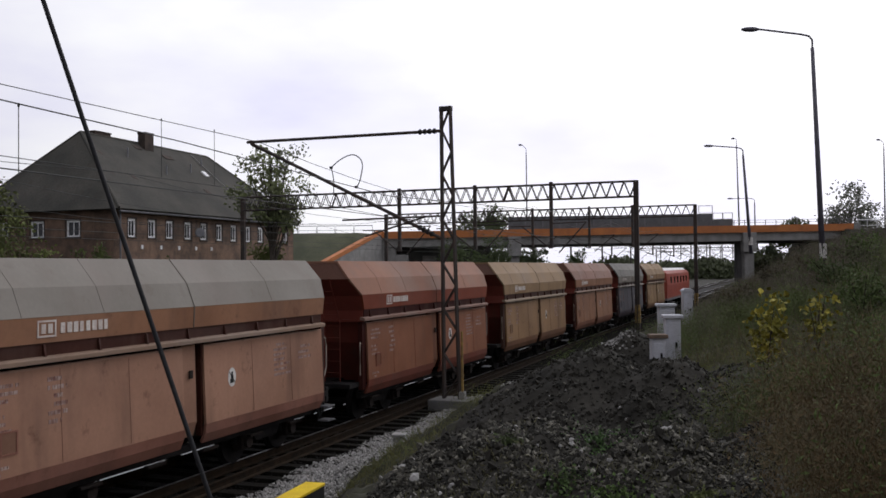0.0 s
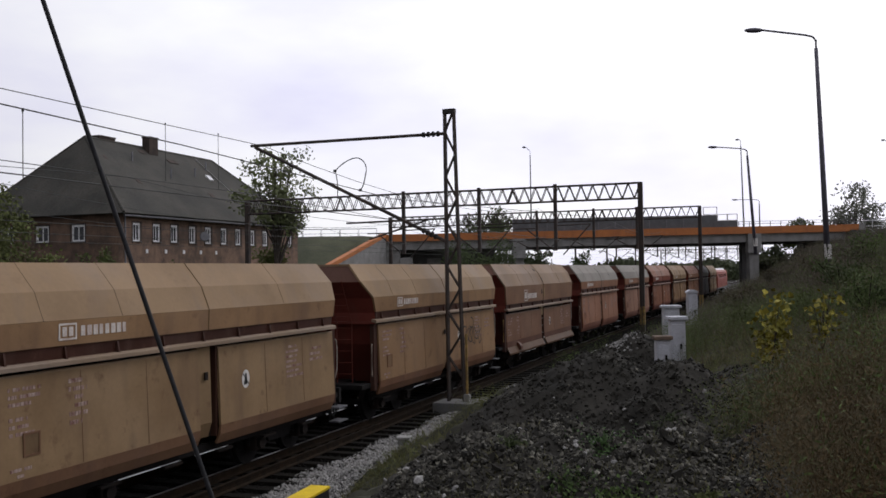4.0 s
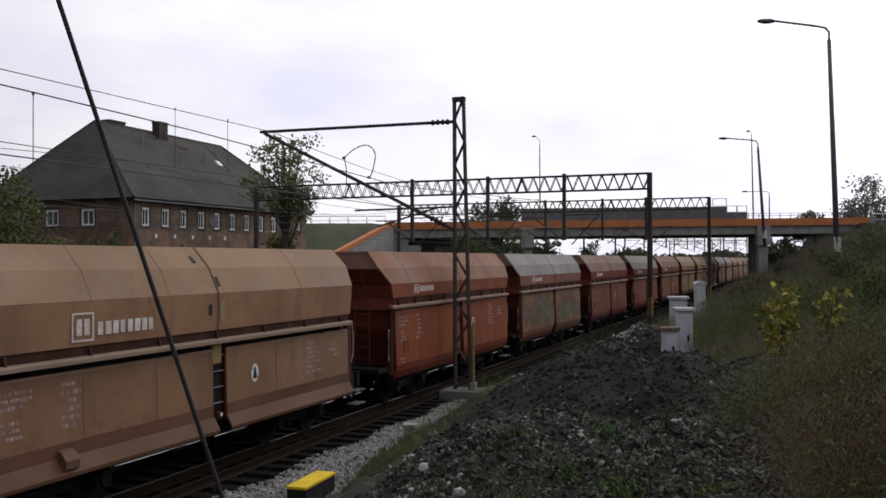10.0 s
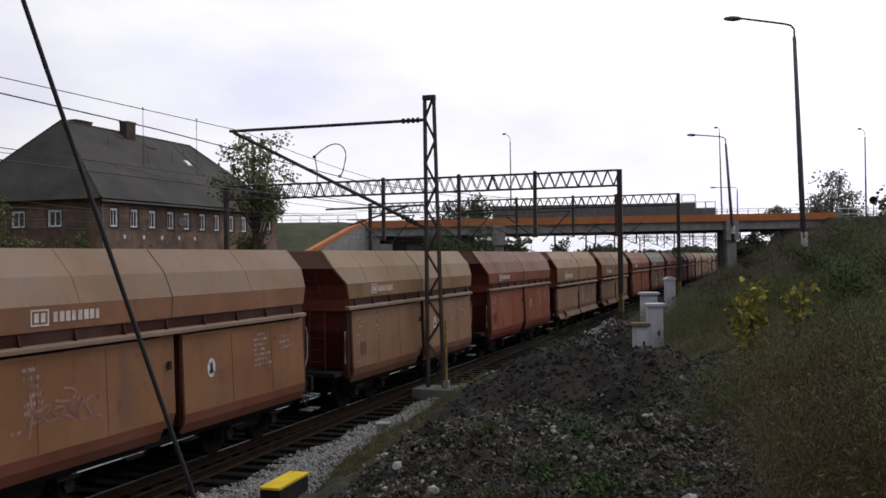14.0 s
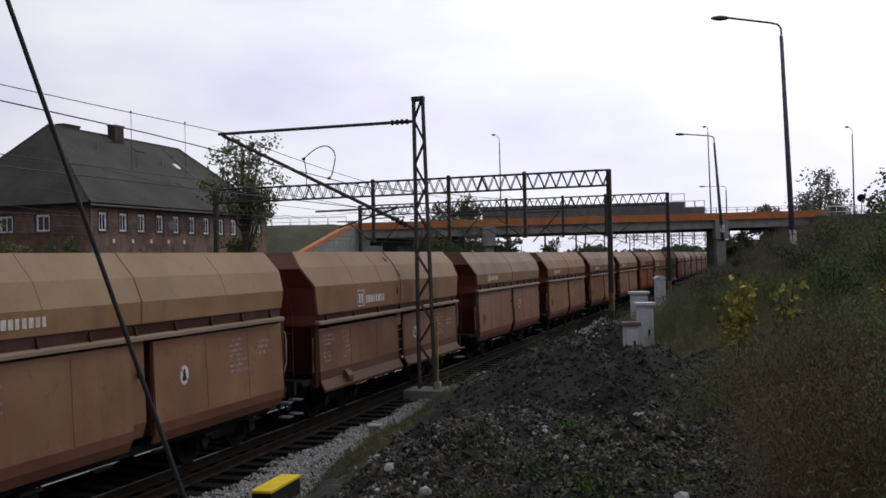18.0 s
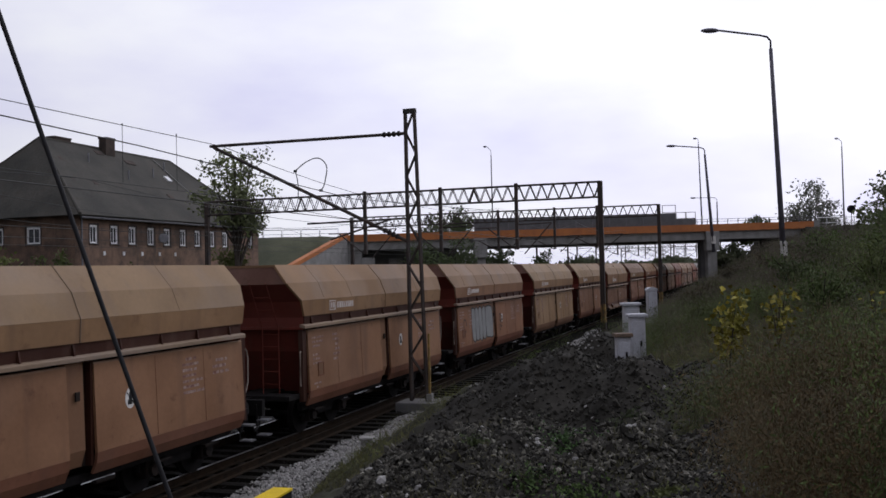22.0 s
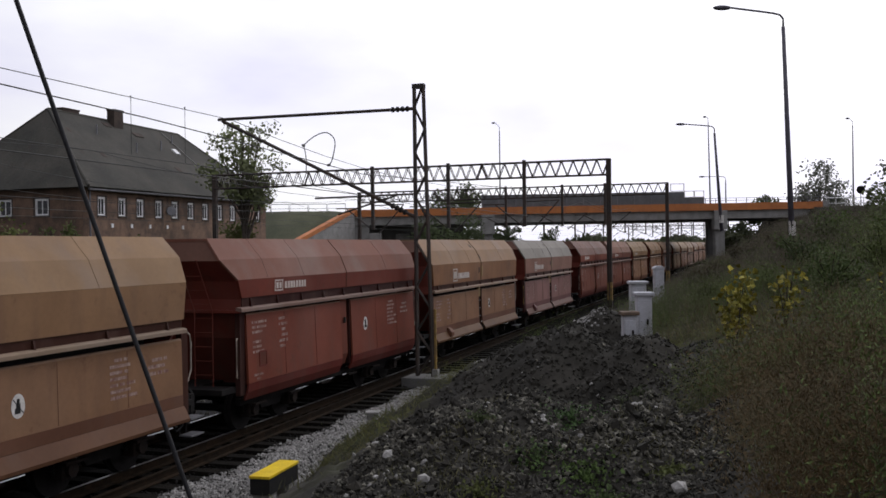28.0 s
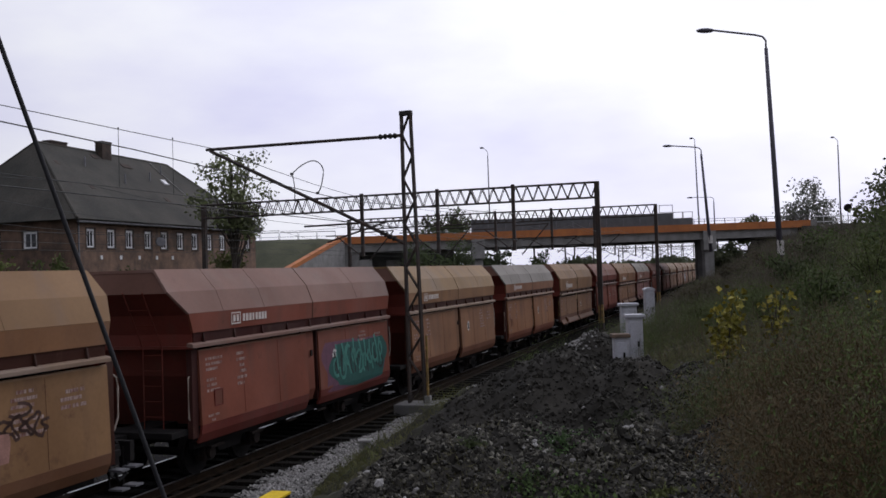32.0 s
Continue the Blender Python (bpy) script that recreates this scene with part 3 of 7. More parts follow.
def plate(bm, pts, thick, side):
    """A bent plate between two uneven ends. pts: half-width, height, rear end, front end; side: +1 or -1."""
    rows = []
    for i, (x, z, y0, y1) in enumerate(pts):
        a, b = pts[max(i - 1, 0)], pts[min(i + 1, len(pts) - 1)]
        d = Vector((b[0] - a[0], b[1] - a[1])).normalized()
        ix, iz = x - abs(d.y) * thick, z - abs(d.x) * thick
        rows.append([bm.verts.new((side * xx, y, zz)) for xx, zz, y in ((x, z, y0), (x, z, y1), (ix, iz, y1), (ix, iz, y0))])
    for u, v in zip(rows, rows[1:]):
        for k in range(4):
            bm.faces.new((u[k], u[(k + 1) % 4], v[(k + 1) % 4], v[k]))
    bm.faces.new(rows[0])
    bm.faces.new(rows[-1][::-1])
    bmesh.ops.recalc_face_normals(bm, faces=bm.faces[:])


def end_plate(pts, s):
    """An end wall, bent along its height. pts: half-width, height, place along the wagon; s: +1 for the front end."""
    bm = bmesh.new()
    rows = [[bm.verts.new(c) for c in ((-x, y, z), (x, y, z), (x, y - s * 0.06, z), (-x, y - s * 0.06, z))] for x, z, y in pts]
    for u, v in zip(rows, rows[1:]):
        for k in range(4):
            bm.faces.new((u[k], u[(k + 1) % 4], v[(k + 1) % 4], v[k]))
    bm.faces.new(rows[0])
    bm.faces.new(rows[-1][::-1])
    bmesh.ops.recalc_face_normals(bm, faces=bm.faces[:])
    return bm


DOOR_LINE = {"a": [(1.473, 2.60), (1.528, 1.16)], "b": [(1.441, 2.30), (1.462, 1.28)]}
STRIPE_LINE = {"a": [(1.530, 1.157), (1.505, 0.98), (1.42, 0.80)], "b": [(1.464, 1.277), (1.470, 1.07)]}


def door_panel(near, y0, y1, kind):
    """One discharge door: a plate with a folded top edge."""
    bm = bmesh.new()
    line = DOOR_LINE[kind]
    slab(bm, [(near * x, z) for x, z in line][::near], 0.05, y0, y1)
    return bm


def door_foot(near, y0, y1, kind):
    bm = bmesh.new()
    slab(bm, [(near * x, z) for x, z in STRIPE_LINE[kind]][::near], 0.05, y0, y1)
    return bm


def face_x(kind, z):
    """How far the outer face of a door stands from the wagon's middle at the height z."""
    line = DOOR_LINE[kind] + STRIPE_LINE[kind][1:]
    for (x0, z0), (x1, z1) in zip(line, line[1:]):
        if z >= z1:
            return x0 + (x1 - x0) * (z0 - z) / (z0 - z1)
    return line[-1][0]


def side_lettering(parent, kind, y, z, rows, w, h, mat, label, seed):
    """A block of small writing as plain bars, rows deep."""
    rng = random.Random(seed)
    bm = bmesh.new()
    for r in range(rows):
        yy = y + rng.choice((0.0, 0.0, 0.12))
        end = y + w * rng.uniform(0.55, 1.0)
        while yy < end:
            ww = rng.uniform(0.035, 0.075)
            x = face_x(kind, z - r * h)
            box(bm, x - 0.01, x + 0.004, yy, min(yy + ww, end), z - r * h, z - r * h + h * 0.5)
            yy += ww + (0.012 if rng.random() < 0.8 else 0.05)
    o = part("writing", bm, mat, parent, label)
    o["kind"] = "stuff"
    return o


def build_bogie(parent, yc):
    bg = part("bogie_frame", BOGIE_FRAME(), BLACKSTEEL, parent, "grimy steel bogie frame")
    bg.matrix_basis = pose(0, yc, 0)
    for k, dy in enumerate((-0.9, 0.9)):
        for sx in (-0.75, 0.75):
            bm = bmesh.new()
            tube(bm, (sx - 0.065, 0, 0), (sx + 0.065, 0, 0), 0.46, 28)
            tube(bm, (sx - 0.085, 0, 0), (sx - 0.03, 0, 0), 0.485, 28) if sx > 0 else tube(bm, (sx + 0.03, 0, 0), (sx + 0.085, 0, 0), 0.485, 28)
            tube(bm, (sx - 0.1, 0, 0), (sx + 0.1, 0, 0), 0.14, 16)
            o = part("wheel", bm, BLACKSTEEL, bg)
            o.matrix_basis = pose(0, dy, 0.46)
        bm = bmesh.new()
        tube(bm, (-1.05, 0, 0), (1.05, 0, 0), 0.085, 12)
        part("axle", bm, BLACKSTEEL, bg).matrix_basis = pose(0, dy, 0.46)
        for sx in (-1.0, 1.0):
            bm = bx(sx - 0.12, sx + 0.12, -0.17, 0.17, -0.16, 0.2, 0.03)
            tube(bm, (sx * 1.12, 0, 0), (sx * 1.2, 0, 0), 0.12, 12)
            part("axle_box", bm, RUST, bg).matrix_basis = pose(0, dy, 0.46)
            for dd in (-0.3, 0.3):
                bm = bmesh.new()
                poly_tube(bm, [(sx + 0.06 * math.cos(q * 1.05), dd + 0.06 * math.sin(q * 1.05), 0.02 + q * 0.0095) for q in range(26)], 0.015, 4)
                part("spring", bm, BLACKSTEEL, bg).matrix_basis = pose(0, dy, 0.42)


def BOGIE_FRAME():
    bm = bmesh.new()
    for sx in (-1.0, 1.0):
        prof = [(-1.35, 0.62), (-1.35, 0.80), (-0.5, 0.82), (0.5, 0.82), (1.35, 0.80), (1.35, 0.62), (0.55, 0.60), (0.42, 0.40), (-0.42, 0.40), (-0.55, 0.60)]
        a = [bm.verts.new((sx - 0.05, y, z)) for y, z in prof]
        b = [bm.verts.new((sx + 0.05, y, z)) for y, z in prof]
        n = len(prof)
        for i in range(n):
            bm.faces.new((a[i], a[(i + 1) % n], b[(i + 1) % n], b[i]))
        bm.faces.new(a)
        bm.faces.new(b)
    box(bm, -1.0, 1.0, -0.25, 0.25, 0.5, 0.78)
    bmesh.ops.recalc_face_normals(bm, faces=bm.faces[:])
    return bm


def build_wagon(kind):
    """A self-discharging hopper wagon. Its origin lies on the rails below the front of its body; it reaches back along -y.
    kind a: smooth hood, doors that round in at the foot; kind b: hood with a seam, doors that flare out at the foot."""
    w = new("hopper_wagon")
    H, doors, (l0, l1, z0) = HOOD[kind], DOORS[kind], LEDGE[kind]
    hood = list(zip(H["half"], H["z"], H["rear"], H["front"]))
    tz, hz = H["z"][0], H["z"][3]
    pc, pw = (doors[0][1] + doors[1][0]) / 2, (doors[1][0] - doors[0][1]) / 2
    rear, front = H["rear"][3], H["front"][3]
    for near in (1, -1):
        bm = bmesh.new()
        plate(bm, hood[:3], 0.05, near)
        part("hood_slope", bm, DUSTY, w, "dusty sloping upper plate of the hood")["slot"] = "roof"
        bm = bmesh.new()
        plate(bm, [(1.550, H["z"][2] - 0.004, H["rear"][2], H["front"][2]), hood[3]], 0.05, near)
        part("hood_band", bm, PAINT, w, "painted upright band of the hood")["slot"] = "band"
        # recessed rail: its dark slot colour includes the shade below the hood
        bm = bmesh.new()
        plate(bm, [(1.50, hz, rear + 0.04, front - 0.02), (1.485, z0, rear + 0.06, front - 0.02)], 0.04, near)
        part("shadow_rail", bm, PAINT, w, "rusty recessed rail below the hood, its shade put into the colour")["slot"] = "dark"
        bm = bmesh.new()
        prism(bm, [(near * 1.46, z0 + 0.02), (near * 1.60, z0 - 0.01), (near * 1.60, z0 + 0.05), (near * 1.575, z0 + 0.075), (near * 1.46, z0 + 0.09)], l0, l1)
        part("ledge", bm, DUSTY, w, "dusty projecting ledge above the doors")["slot"] = "ledge"
        if near == 1:
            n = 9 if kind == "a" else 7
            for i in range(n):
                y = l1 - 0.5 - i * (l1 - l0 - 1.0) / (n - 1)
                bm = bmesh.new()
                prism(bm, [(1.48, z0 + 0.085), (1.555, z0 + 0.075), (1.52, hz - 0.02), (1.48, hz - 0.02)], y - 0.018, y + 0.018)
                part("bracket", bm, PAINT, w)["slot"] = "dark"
        for a, b in doors:
            o = part("door", door_panel(near, a, b, kind), PAINT, w, "painted steel discharge door")
            o["slot"] = "door"
            x0, zt = DOOR_LINE[kind][0]
            e = part("door_top_edge", pr([(near * (x0 - 0.06), zt), (near * x0, zt), (near * (x0 - 0.01), zt + 0.03), (near * (x0 - 0.06), zt + 0.035)], a, b), PAINT, o)
            e["slot"] = "edge"
            part("door_foot", door_foot(near, a, b, kind), PAINT, o, "darker foot of the door")["slot"] = "flap"
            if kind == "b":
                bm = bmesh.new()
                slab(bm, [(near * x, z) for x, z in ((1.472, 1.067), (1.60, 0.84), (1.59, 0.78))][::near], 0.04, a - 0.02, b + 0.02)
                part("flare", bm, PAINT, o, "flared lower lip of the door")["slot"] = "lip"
            if near == 1:
                for j in (1, 2):
                    yy = a + (b - a) * (j / 3 + 0.02)
                    (xa, za), (xb, zb) = DOOR_LINE[kind]
                    bm = bmesh.new()
                    tube(bm, (xa + 0.001, yy, za - 0.02), (xb + 0.001, yy, zb + 0.02), 0.006, 5)
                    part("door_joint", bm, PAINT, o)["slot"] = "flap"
        # the recess between the doors
        xr = 1.34 if kind == "b" else 1.30
        # recess back: rust so dark that it includes the recess shade
        part("door_post", bx(near * xr - 0.03, near * xr + 0.03, pc - pw, pc + pw, 0.95, z0), RUST, w, "rusty recess between the doors, its shade put into the colour")
        if kind == "a":
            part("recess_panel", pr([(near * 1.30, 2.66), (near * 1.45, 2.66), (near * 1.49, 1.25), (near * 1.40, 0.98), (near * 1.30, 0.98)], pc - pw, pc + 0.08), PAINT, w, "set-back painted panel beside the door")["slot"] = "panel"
        if near == 1:
            if kind == "b":
                part("recess_panel", bx(1.37, 1.44, pc - pw, pc + 0.06, 2.06, z0), PAINT, w, "ochre stained cover above the steps")["slot"] = "plate"
                part("side_strip", bx(1.37, 1.445, pc + pw - 0.05, pc + pw, 1.0, z0), PAINT, w)["slot"] = "dark"
                for j in range(4):
                    part("step", bx(1.37, 1.43, pc - pw + 0.02, pc + pw - 0.06, 1.30 + j * 0.30, 1.315 + j * 0.30), GALV, w)
                part("latch", bx(1.38, 1.50, pc - 0.10, pc + 0.04, 1.02, 1.14, 0.02), PAINT, w, "rusty latch with a worn pale mark")["slot"] = "dark"
                part("latch_mark", bx(1.50, 1.506, pc - 0.06, pc + 0.01, 1.07, 1.12), WHITE, w)
            else:
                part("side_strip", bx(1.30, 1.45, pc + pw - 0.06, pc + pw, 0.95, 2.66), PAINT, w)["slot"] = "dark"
                part("latch", bx(1.49, 1.52, pc - 0.16, pc - 0.06, 2.05, 2.2, 0.01), RUST, w)
    # roof, ends, floor
    part("roof", pr([(-H["half"][0] - 0.004, tz - 0.06), (H["half"][0] + 0.004, tz - 0.06), (H["half"][0] + 0.004, tz - 0.004), (-H["half"][0] - 0.004, tz - 0.004)], H["rear"][0] + 0.01, H["front"][0] - 0.01), DUSTY, w, "dusty flat top of the hood")["slot"] = "roof"
    for s, side in ((-1, "rear"), (1, "front")):
        ys = [y - s * 0.03 for y in H[side]]
        fold = [(x - 0.055, z - 0.03, y) for x, z, y in zip(H["half"], H["z"], ys)]
        part("end_wall", end_plate(fold[1:] + [(1.46, z0 + 0.02, ys[3])], s), PAINT, w, "dark red end wall of the hood")["slot"] = "end"
        part("end_wall_top", end_plate([(fold[0][0], fold[0][1], fold[0][2]), (fold[1][0], fold[1][1] + 0.004, fold[1][2])], s), PAINT, w, "sloping top of the end wall, sky light put into its tone")["slot"] = "endtop"
        y = ys[3]
        part("end_edge", bx(-1.50, 1.50, min(y, y + s * 0.03), max(y, y + s * 0.03), z0 - 0.04, z0 + 0.02), PAINT, w)["slot"] = "end"
        ye = doors[0][0] if s < 0 else doors[1][1]
        # hopper end that slopes in below, with its corner posts
        part("hopper_end", end_plate([(1.40, z0 - 0.05, y - s * 0.12), (1.38, 2.1, y - s * 0.34), (1.30, 0.98, y - s * 1.15)], s), PAINT, w, "dark red sloping end of the hopper")["slot"] = "end"
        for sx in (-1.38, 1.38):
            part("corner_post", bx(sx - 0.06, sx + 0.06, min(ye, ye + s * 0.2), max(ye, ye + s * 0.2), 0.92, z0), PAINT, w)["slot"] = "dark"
        part("end_platform", bx(-1.35, 1.35, min(y, y + s * 0.55), max(y, y + s * 0.55), 1.0, 1.12, 0.01), BLACKSTEEL, w, "grimy end platform")
        e = -12.05 if s < 0 else 0.49
        part("buffer_beam", bx(-1.3, 1.3, min(e - s * 0.20, e - s * 0.08), max(e - s * 0.20, e - s * 0.08), 0.85, 1.2), BLACKSTEEL, w)
        for sx in (-0.875, 0.875):
            bm = bmesh.new()
            tube(bm, (sx, e - s * 0.1, 1.05), (sx, e + s * 0.16, 1.05), 0.09, 12)
            tube(bm, (sx, e + s * 0.16, 1.05), (sx, e + s * 0.22, 1.05), 0.23, 18)
            part("buffer", bm, BLACKSTEEL, w)
        bm = bmesh.new()
        poly_tube(bm, [(0, e - s * 0.1, 1.0), (0, e + s * 0.1, 0.92), (0, e + s * 0.22, 0.9)], 0.05, 6)
        part("coupling", bm, BLACKSTEEL, w)
        bm = bmesh.new()
        poly_tube(bm, [(1.12 - 0.1 * s, e - s * 0.15, 0.95), (1.14 - 0.1 * s, e - s * 0.02, 0.62), (1.12 - 0.1 * s, e + s * 0.14, 0.55), (1.1 - 0.1 * s, e + s * 0.2, 0.7)], 0.025, 6)
        part("brake_hose", bm, BLACK, w)
        bm = bmesh.new()
        if s > 0:
            poly_tube(bm, [(1.40, ye, 2.42), (1.42, ye + 0.20, 2.44), (1.42, ye + 0.30, 2.38), (1.42, ye + 0.34, 2.22), (1.42, ye + 0.33, 1.70), (1.41, ye + 0.24, 1.50), (1.40, ye + 0.14, 1.45)], 0.017, 6)
        else:
            poly_tube(bm, [(1.40, ye - 0.24, 1.30), (1.42, ye - 0.30, 1.33), (1.42, ye - 0.30, 2.10), (1.40, ye - 0.24, 2.13)], 0.016, 6)
        part("handrail", bm, HANDLE if kind == "a" or s > 0 else OCHRE, w, "pale bent handrail at the end platform" if s > 0 else "upright grab rail on the corner")
        if s < 0:
            lad = [(y - 0.10, 1.12), (y - 0.10, 2.7), (H[side][1] - 0.06, 3.8)]
            bm = bmesh.new()
            for sx in (0.42, 0.86):
                poly_tube(bm, [(sx, yy, zz) for yy, zz in lad], 0.012, 6)
            for j in range(8):
                zz = 1.35 + 0.3 * j
                yy = lad[0][0] if zz < 2.7 else lad[1][0] + (lad[2][0] - lad[1][0]) * (zz - 2.7) / 1.1
                tube(bm, (0.42, yy, zz), (0.86, yy, zz), 0.008, 5)
            part("ladder", bm, PAINT, w, "dark red end ladder")["slot"] = "end"
        for j in range(2):
            part("step", bx(1.18, 1.46, e - s * 0.12 - 0.11, e - s * 0.12 + 0.11, 0.42 + j * 0.33, 0.45 + j * 0.33), GALV, w, "worn steel step")
            part("step_hanger", bx(1.17, 1.19, e - s * 0.12 - 0.1, e - s * 0.12 - 0.06, 0.42 + j * 0.33, 0.78 + j * 0.33), BLACKSTEEL, w)
    ra, rb = doors[0][0], doors[1][1]
    part("inner_hopper", pr([(-1.28, z0), (1.28, z0), (1.28, 1.15), (0.45, 0.95), (-0.45, 0.95), (-1.28, 1.15)], ra + 0.9, rb - 0.9), BLACKSTEEL, w)
    part("discharge_chute", pr([(-0.95, 1.0), (0.95, 1.0), (0.45, 0.62), (-0.45, 0.62)], ra + 3.0, rb - 3.0), BLACKSTEEL, w, "black discharge chute between the bogies")
    part("underframe", bx(-0.35, 0.35, -11.9, 0.35, 0.86, 1.08), BLACKSTEEL, w)
    part("sill_beam", bx(1.14, 1.24, ra + 0.1, rb - 0.1, 0.66, 0.80), BLACKSTEEL, w)
    for i in range(6):
        y = ra + 0.9 + i * (rb - ra - 1.8) / 5
        part("shutter_lever", bx(1.20, 1.30, y - 0.25, y + 0.25, 0.58, 0.63, 0.01), RUST, w)
    for yc in (rb - 1.75, ra + 1.75):
        build_bogie(w, yc)
    # marks on the near side
    xb = 1.538 if kind == "a" else 1.544
    yl, zl, wl, hl = (-8.90, 3.06, 0.37, 0.25) if kind == "a" else (-9.42, 2.77, 0.46, 0.44)
    bm = bmesh.new()
    q = 0.028
    for a, b, c, d in ((0, wl, 0, q), (0, wl, hl - q, hl), (0, q, q, hl - q), (wl - q, wl, q, hl - q), (wl * 0.2, wl * 0.44, hl * 0.22, hl * 0.78), (wl * 0.56, wl * 0.8, hl * 0.22, hl * 0.78)):
        box(bm, xb - 0.03, xb + 0.012, yl + a, yl + b, zl + c, zl + d)
    part("logo_frame", bm, LOGO, w, "white framed mark on the hood")["slot"] = "logo"
    bm = bmesh.new()
    y, ww = yl + wl + 0.09, (1.07 if kind == "a" else 1.38) / 8
    for i in range(8):
        box(bm, xb - 0.03, xb + 0.012, y, y + ww * (0.66, 0.74, 0.72, 0.58)[i % 4], zl + hl * 0.18, zl + hl * (0.80 if kind == "a" else 0.64))
        y += ww
    part("wordmark", bm, LOGO, w, "white word mark as plain blocks")["kind"] = "stuff"
    EY, EZ = (-3.84, 1.93) if kind == "a" else (-4.30, 1.74)
    xd = face_x(kind, EZ)
    bm = bmesh.new()
    bmesh.ops.create_circle(bm, cap_ends=True, segments=24, radius=0.15, matrix=Matrix.Translation((xd + 0.008, EY, EZ)) @ Matrix.Rotation(radians(90), 4, "Y") @ Matrix.Diagonal((1.22, 0.9, 1, 1)))
    em = part("emblem", bm, WHITE, w, "white oval sign on the door")
    bm = bmesh.new()
    for a, b, c, d in ((-0.04, 0.04, -0.11, 0.04), (-0.025, 0.025, 0.04, 0.11), (-0.065, -0.04, -0.11, -0.03)):
        box(bm, xd + 0.004, xd + 0.014, EY + a, EY + b, EZ + c, EZ + d)
    part("emblem_mark", bm, BLACK, em)
    bm = bmesh.new()
    tube(bm, (xd + 0.012, EY - 0.10, EZ + 0.11), (xd + 0.012, EY + 0.10, EZ - 0.11), 0.007, 5)
    part("emblem_stroke", bm, BLACK, em)
    if kind == "a":
        xd = face_x(kind, 1.63)
        bm = bmesh.new()
        for a, b, c, d in ((-9.56, -9.24, 1.46, 1.49), (-9.56, -9.24, 1.77, 1.80), (-9.56, -9.53, 1.49, 1.77), (-9.27, -9.24, 1.49, 1.77)):
            box(bm, xd - 0.02, xd + 0.018, a, b, c, d)
        h = part("hatch_frame", bm, PAINT, w, "raised rim of a small hatch")
        h["slot"] = "flap"
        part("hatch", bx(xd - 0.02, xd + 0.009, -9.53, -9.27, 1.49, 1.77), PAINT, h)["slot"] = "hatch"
    else:
        bm = pr([(1.44, 1.20), (1.54, 1.17), (1.64, 1.04), (1.64, 0.92), (1.56, 0.86), (1.44, 0.90)], -9.62, -9.34)
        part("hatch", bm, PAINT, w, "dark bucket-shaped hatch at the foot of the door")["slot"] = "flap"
    r = doors[0][0]
    top = 2.40 if kind == "a" else 2.12
    side_lettering(w, kind, r + 0.22, top, 3, 0.75, 0.105, FADED, "faded white stencil writing", 3)
    side_lettering(w, kind, r + 0.22, top - 0.42, 3, 0.5, 0.105, FADED, "faded white stencil writing", 13)
    side_lettering(w, kind, r + 1.38, top, 6, 0.42, 0.125, FADED, "faded white stencil writing", 4)
    side_lettering(w, kind, -2.25, top, 7, 0.70, 0.105, FADED, "faded white stencil writing", 5)
    side_lettering(w, kind, -1.22, top - 0.12, 3, 0.6, 0.12, FADED, "faded white stencil writing", 6)
    if kind == "a":
        side_lettering(w, kind, r + 0.22, 1.28, 2, 0.4, 0.09, FADED, "faded white stencil writing", 7)
    # seams on the hood
    bm = bmesh.new()
    sy = -5.68 if kind == "b" else -5.12
    pts = [(x, z) for x, z in zip(H["half"], H["z"])]
    for (xa, za), (xc, zc) in zip(pts, pts[1:]):
        tube(bm, (xa + 0.004, sy, za), (xc + 0.004, sy, zc), 0.012 if kind == "a" else 0.02, 6)
    part("hood_seam", bm, DUSTY, w)["slot"] = "joint"
    for jy in ((-9.2, -7.5, -2.4) if kind == "a" else (-9.0, -7.1, -2.6)):
        bm = bmesh.new()
        for (xa, za), (xc, zc) in zip(pts[:3], pts[1:3]):
            tube(bm, (xa + 0.001, jy, za), (xc + 0.001, jy, zc), 0.005, 5)
        part("hood_joint", bm, DUSTY, w)["slot"] = "joint"
    if kind == "b":
        for yy, zz, lean in ((-6.0, 4.03, 48), (-5.58, 3.60, 26), (-5.92, 3.09, 0)):
            k = 0 if zz > 3.86 else 1 if zz > 3.39 else 2
            f = (zz - H["z"][k + 1]) / (H["z"][k] - H["z"][k + 1])
            xx = H["half"][k + 1] + (H["half"][k] - H["half"][k + 1]) * f
            s = part("hood_slot", bx(-0.02, 0.008, -0.05, 0.05, -0.10, 0.10), BLACK, w, "dark slot in the hood")
            s.matrix_basis = pose(xx, yy, zz, 0, -lean, 0)
        part("warning_plate", bx(1.53, 1.553, -5.62, -5.46, 2.86, 3.24), DUSTY, w, "faded ochre warning plate")["slot"] = "plate"
    return w


GREY, BEIGE, TAN, SALMON = (0.40, 0.39, 0.38), (0.50, 0.35, 0.215), (0.47, 0.30, 0.175), (0.47, 0.25, 0.16)
ORANGE_P, RED_P, DARKRED, PINK = (0.46, 0.145, 0.08), (0.35, 0.083, 0.057), (0.27, 0.060, 0.050), (0.44, 0.25, 0.21)
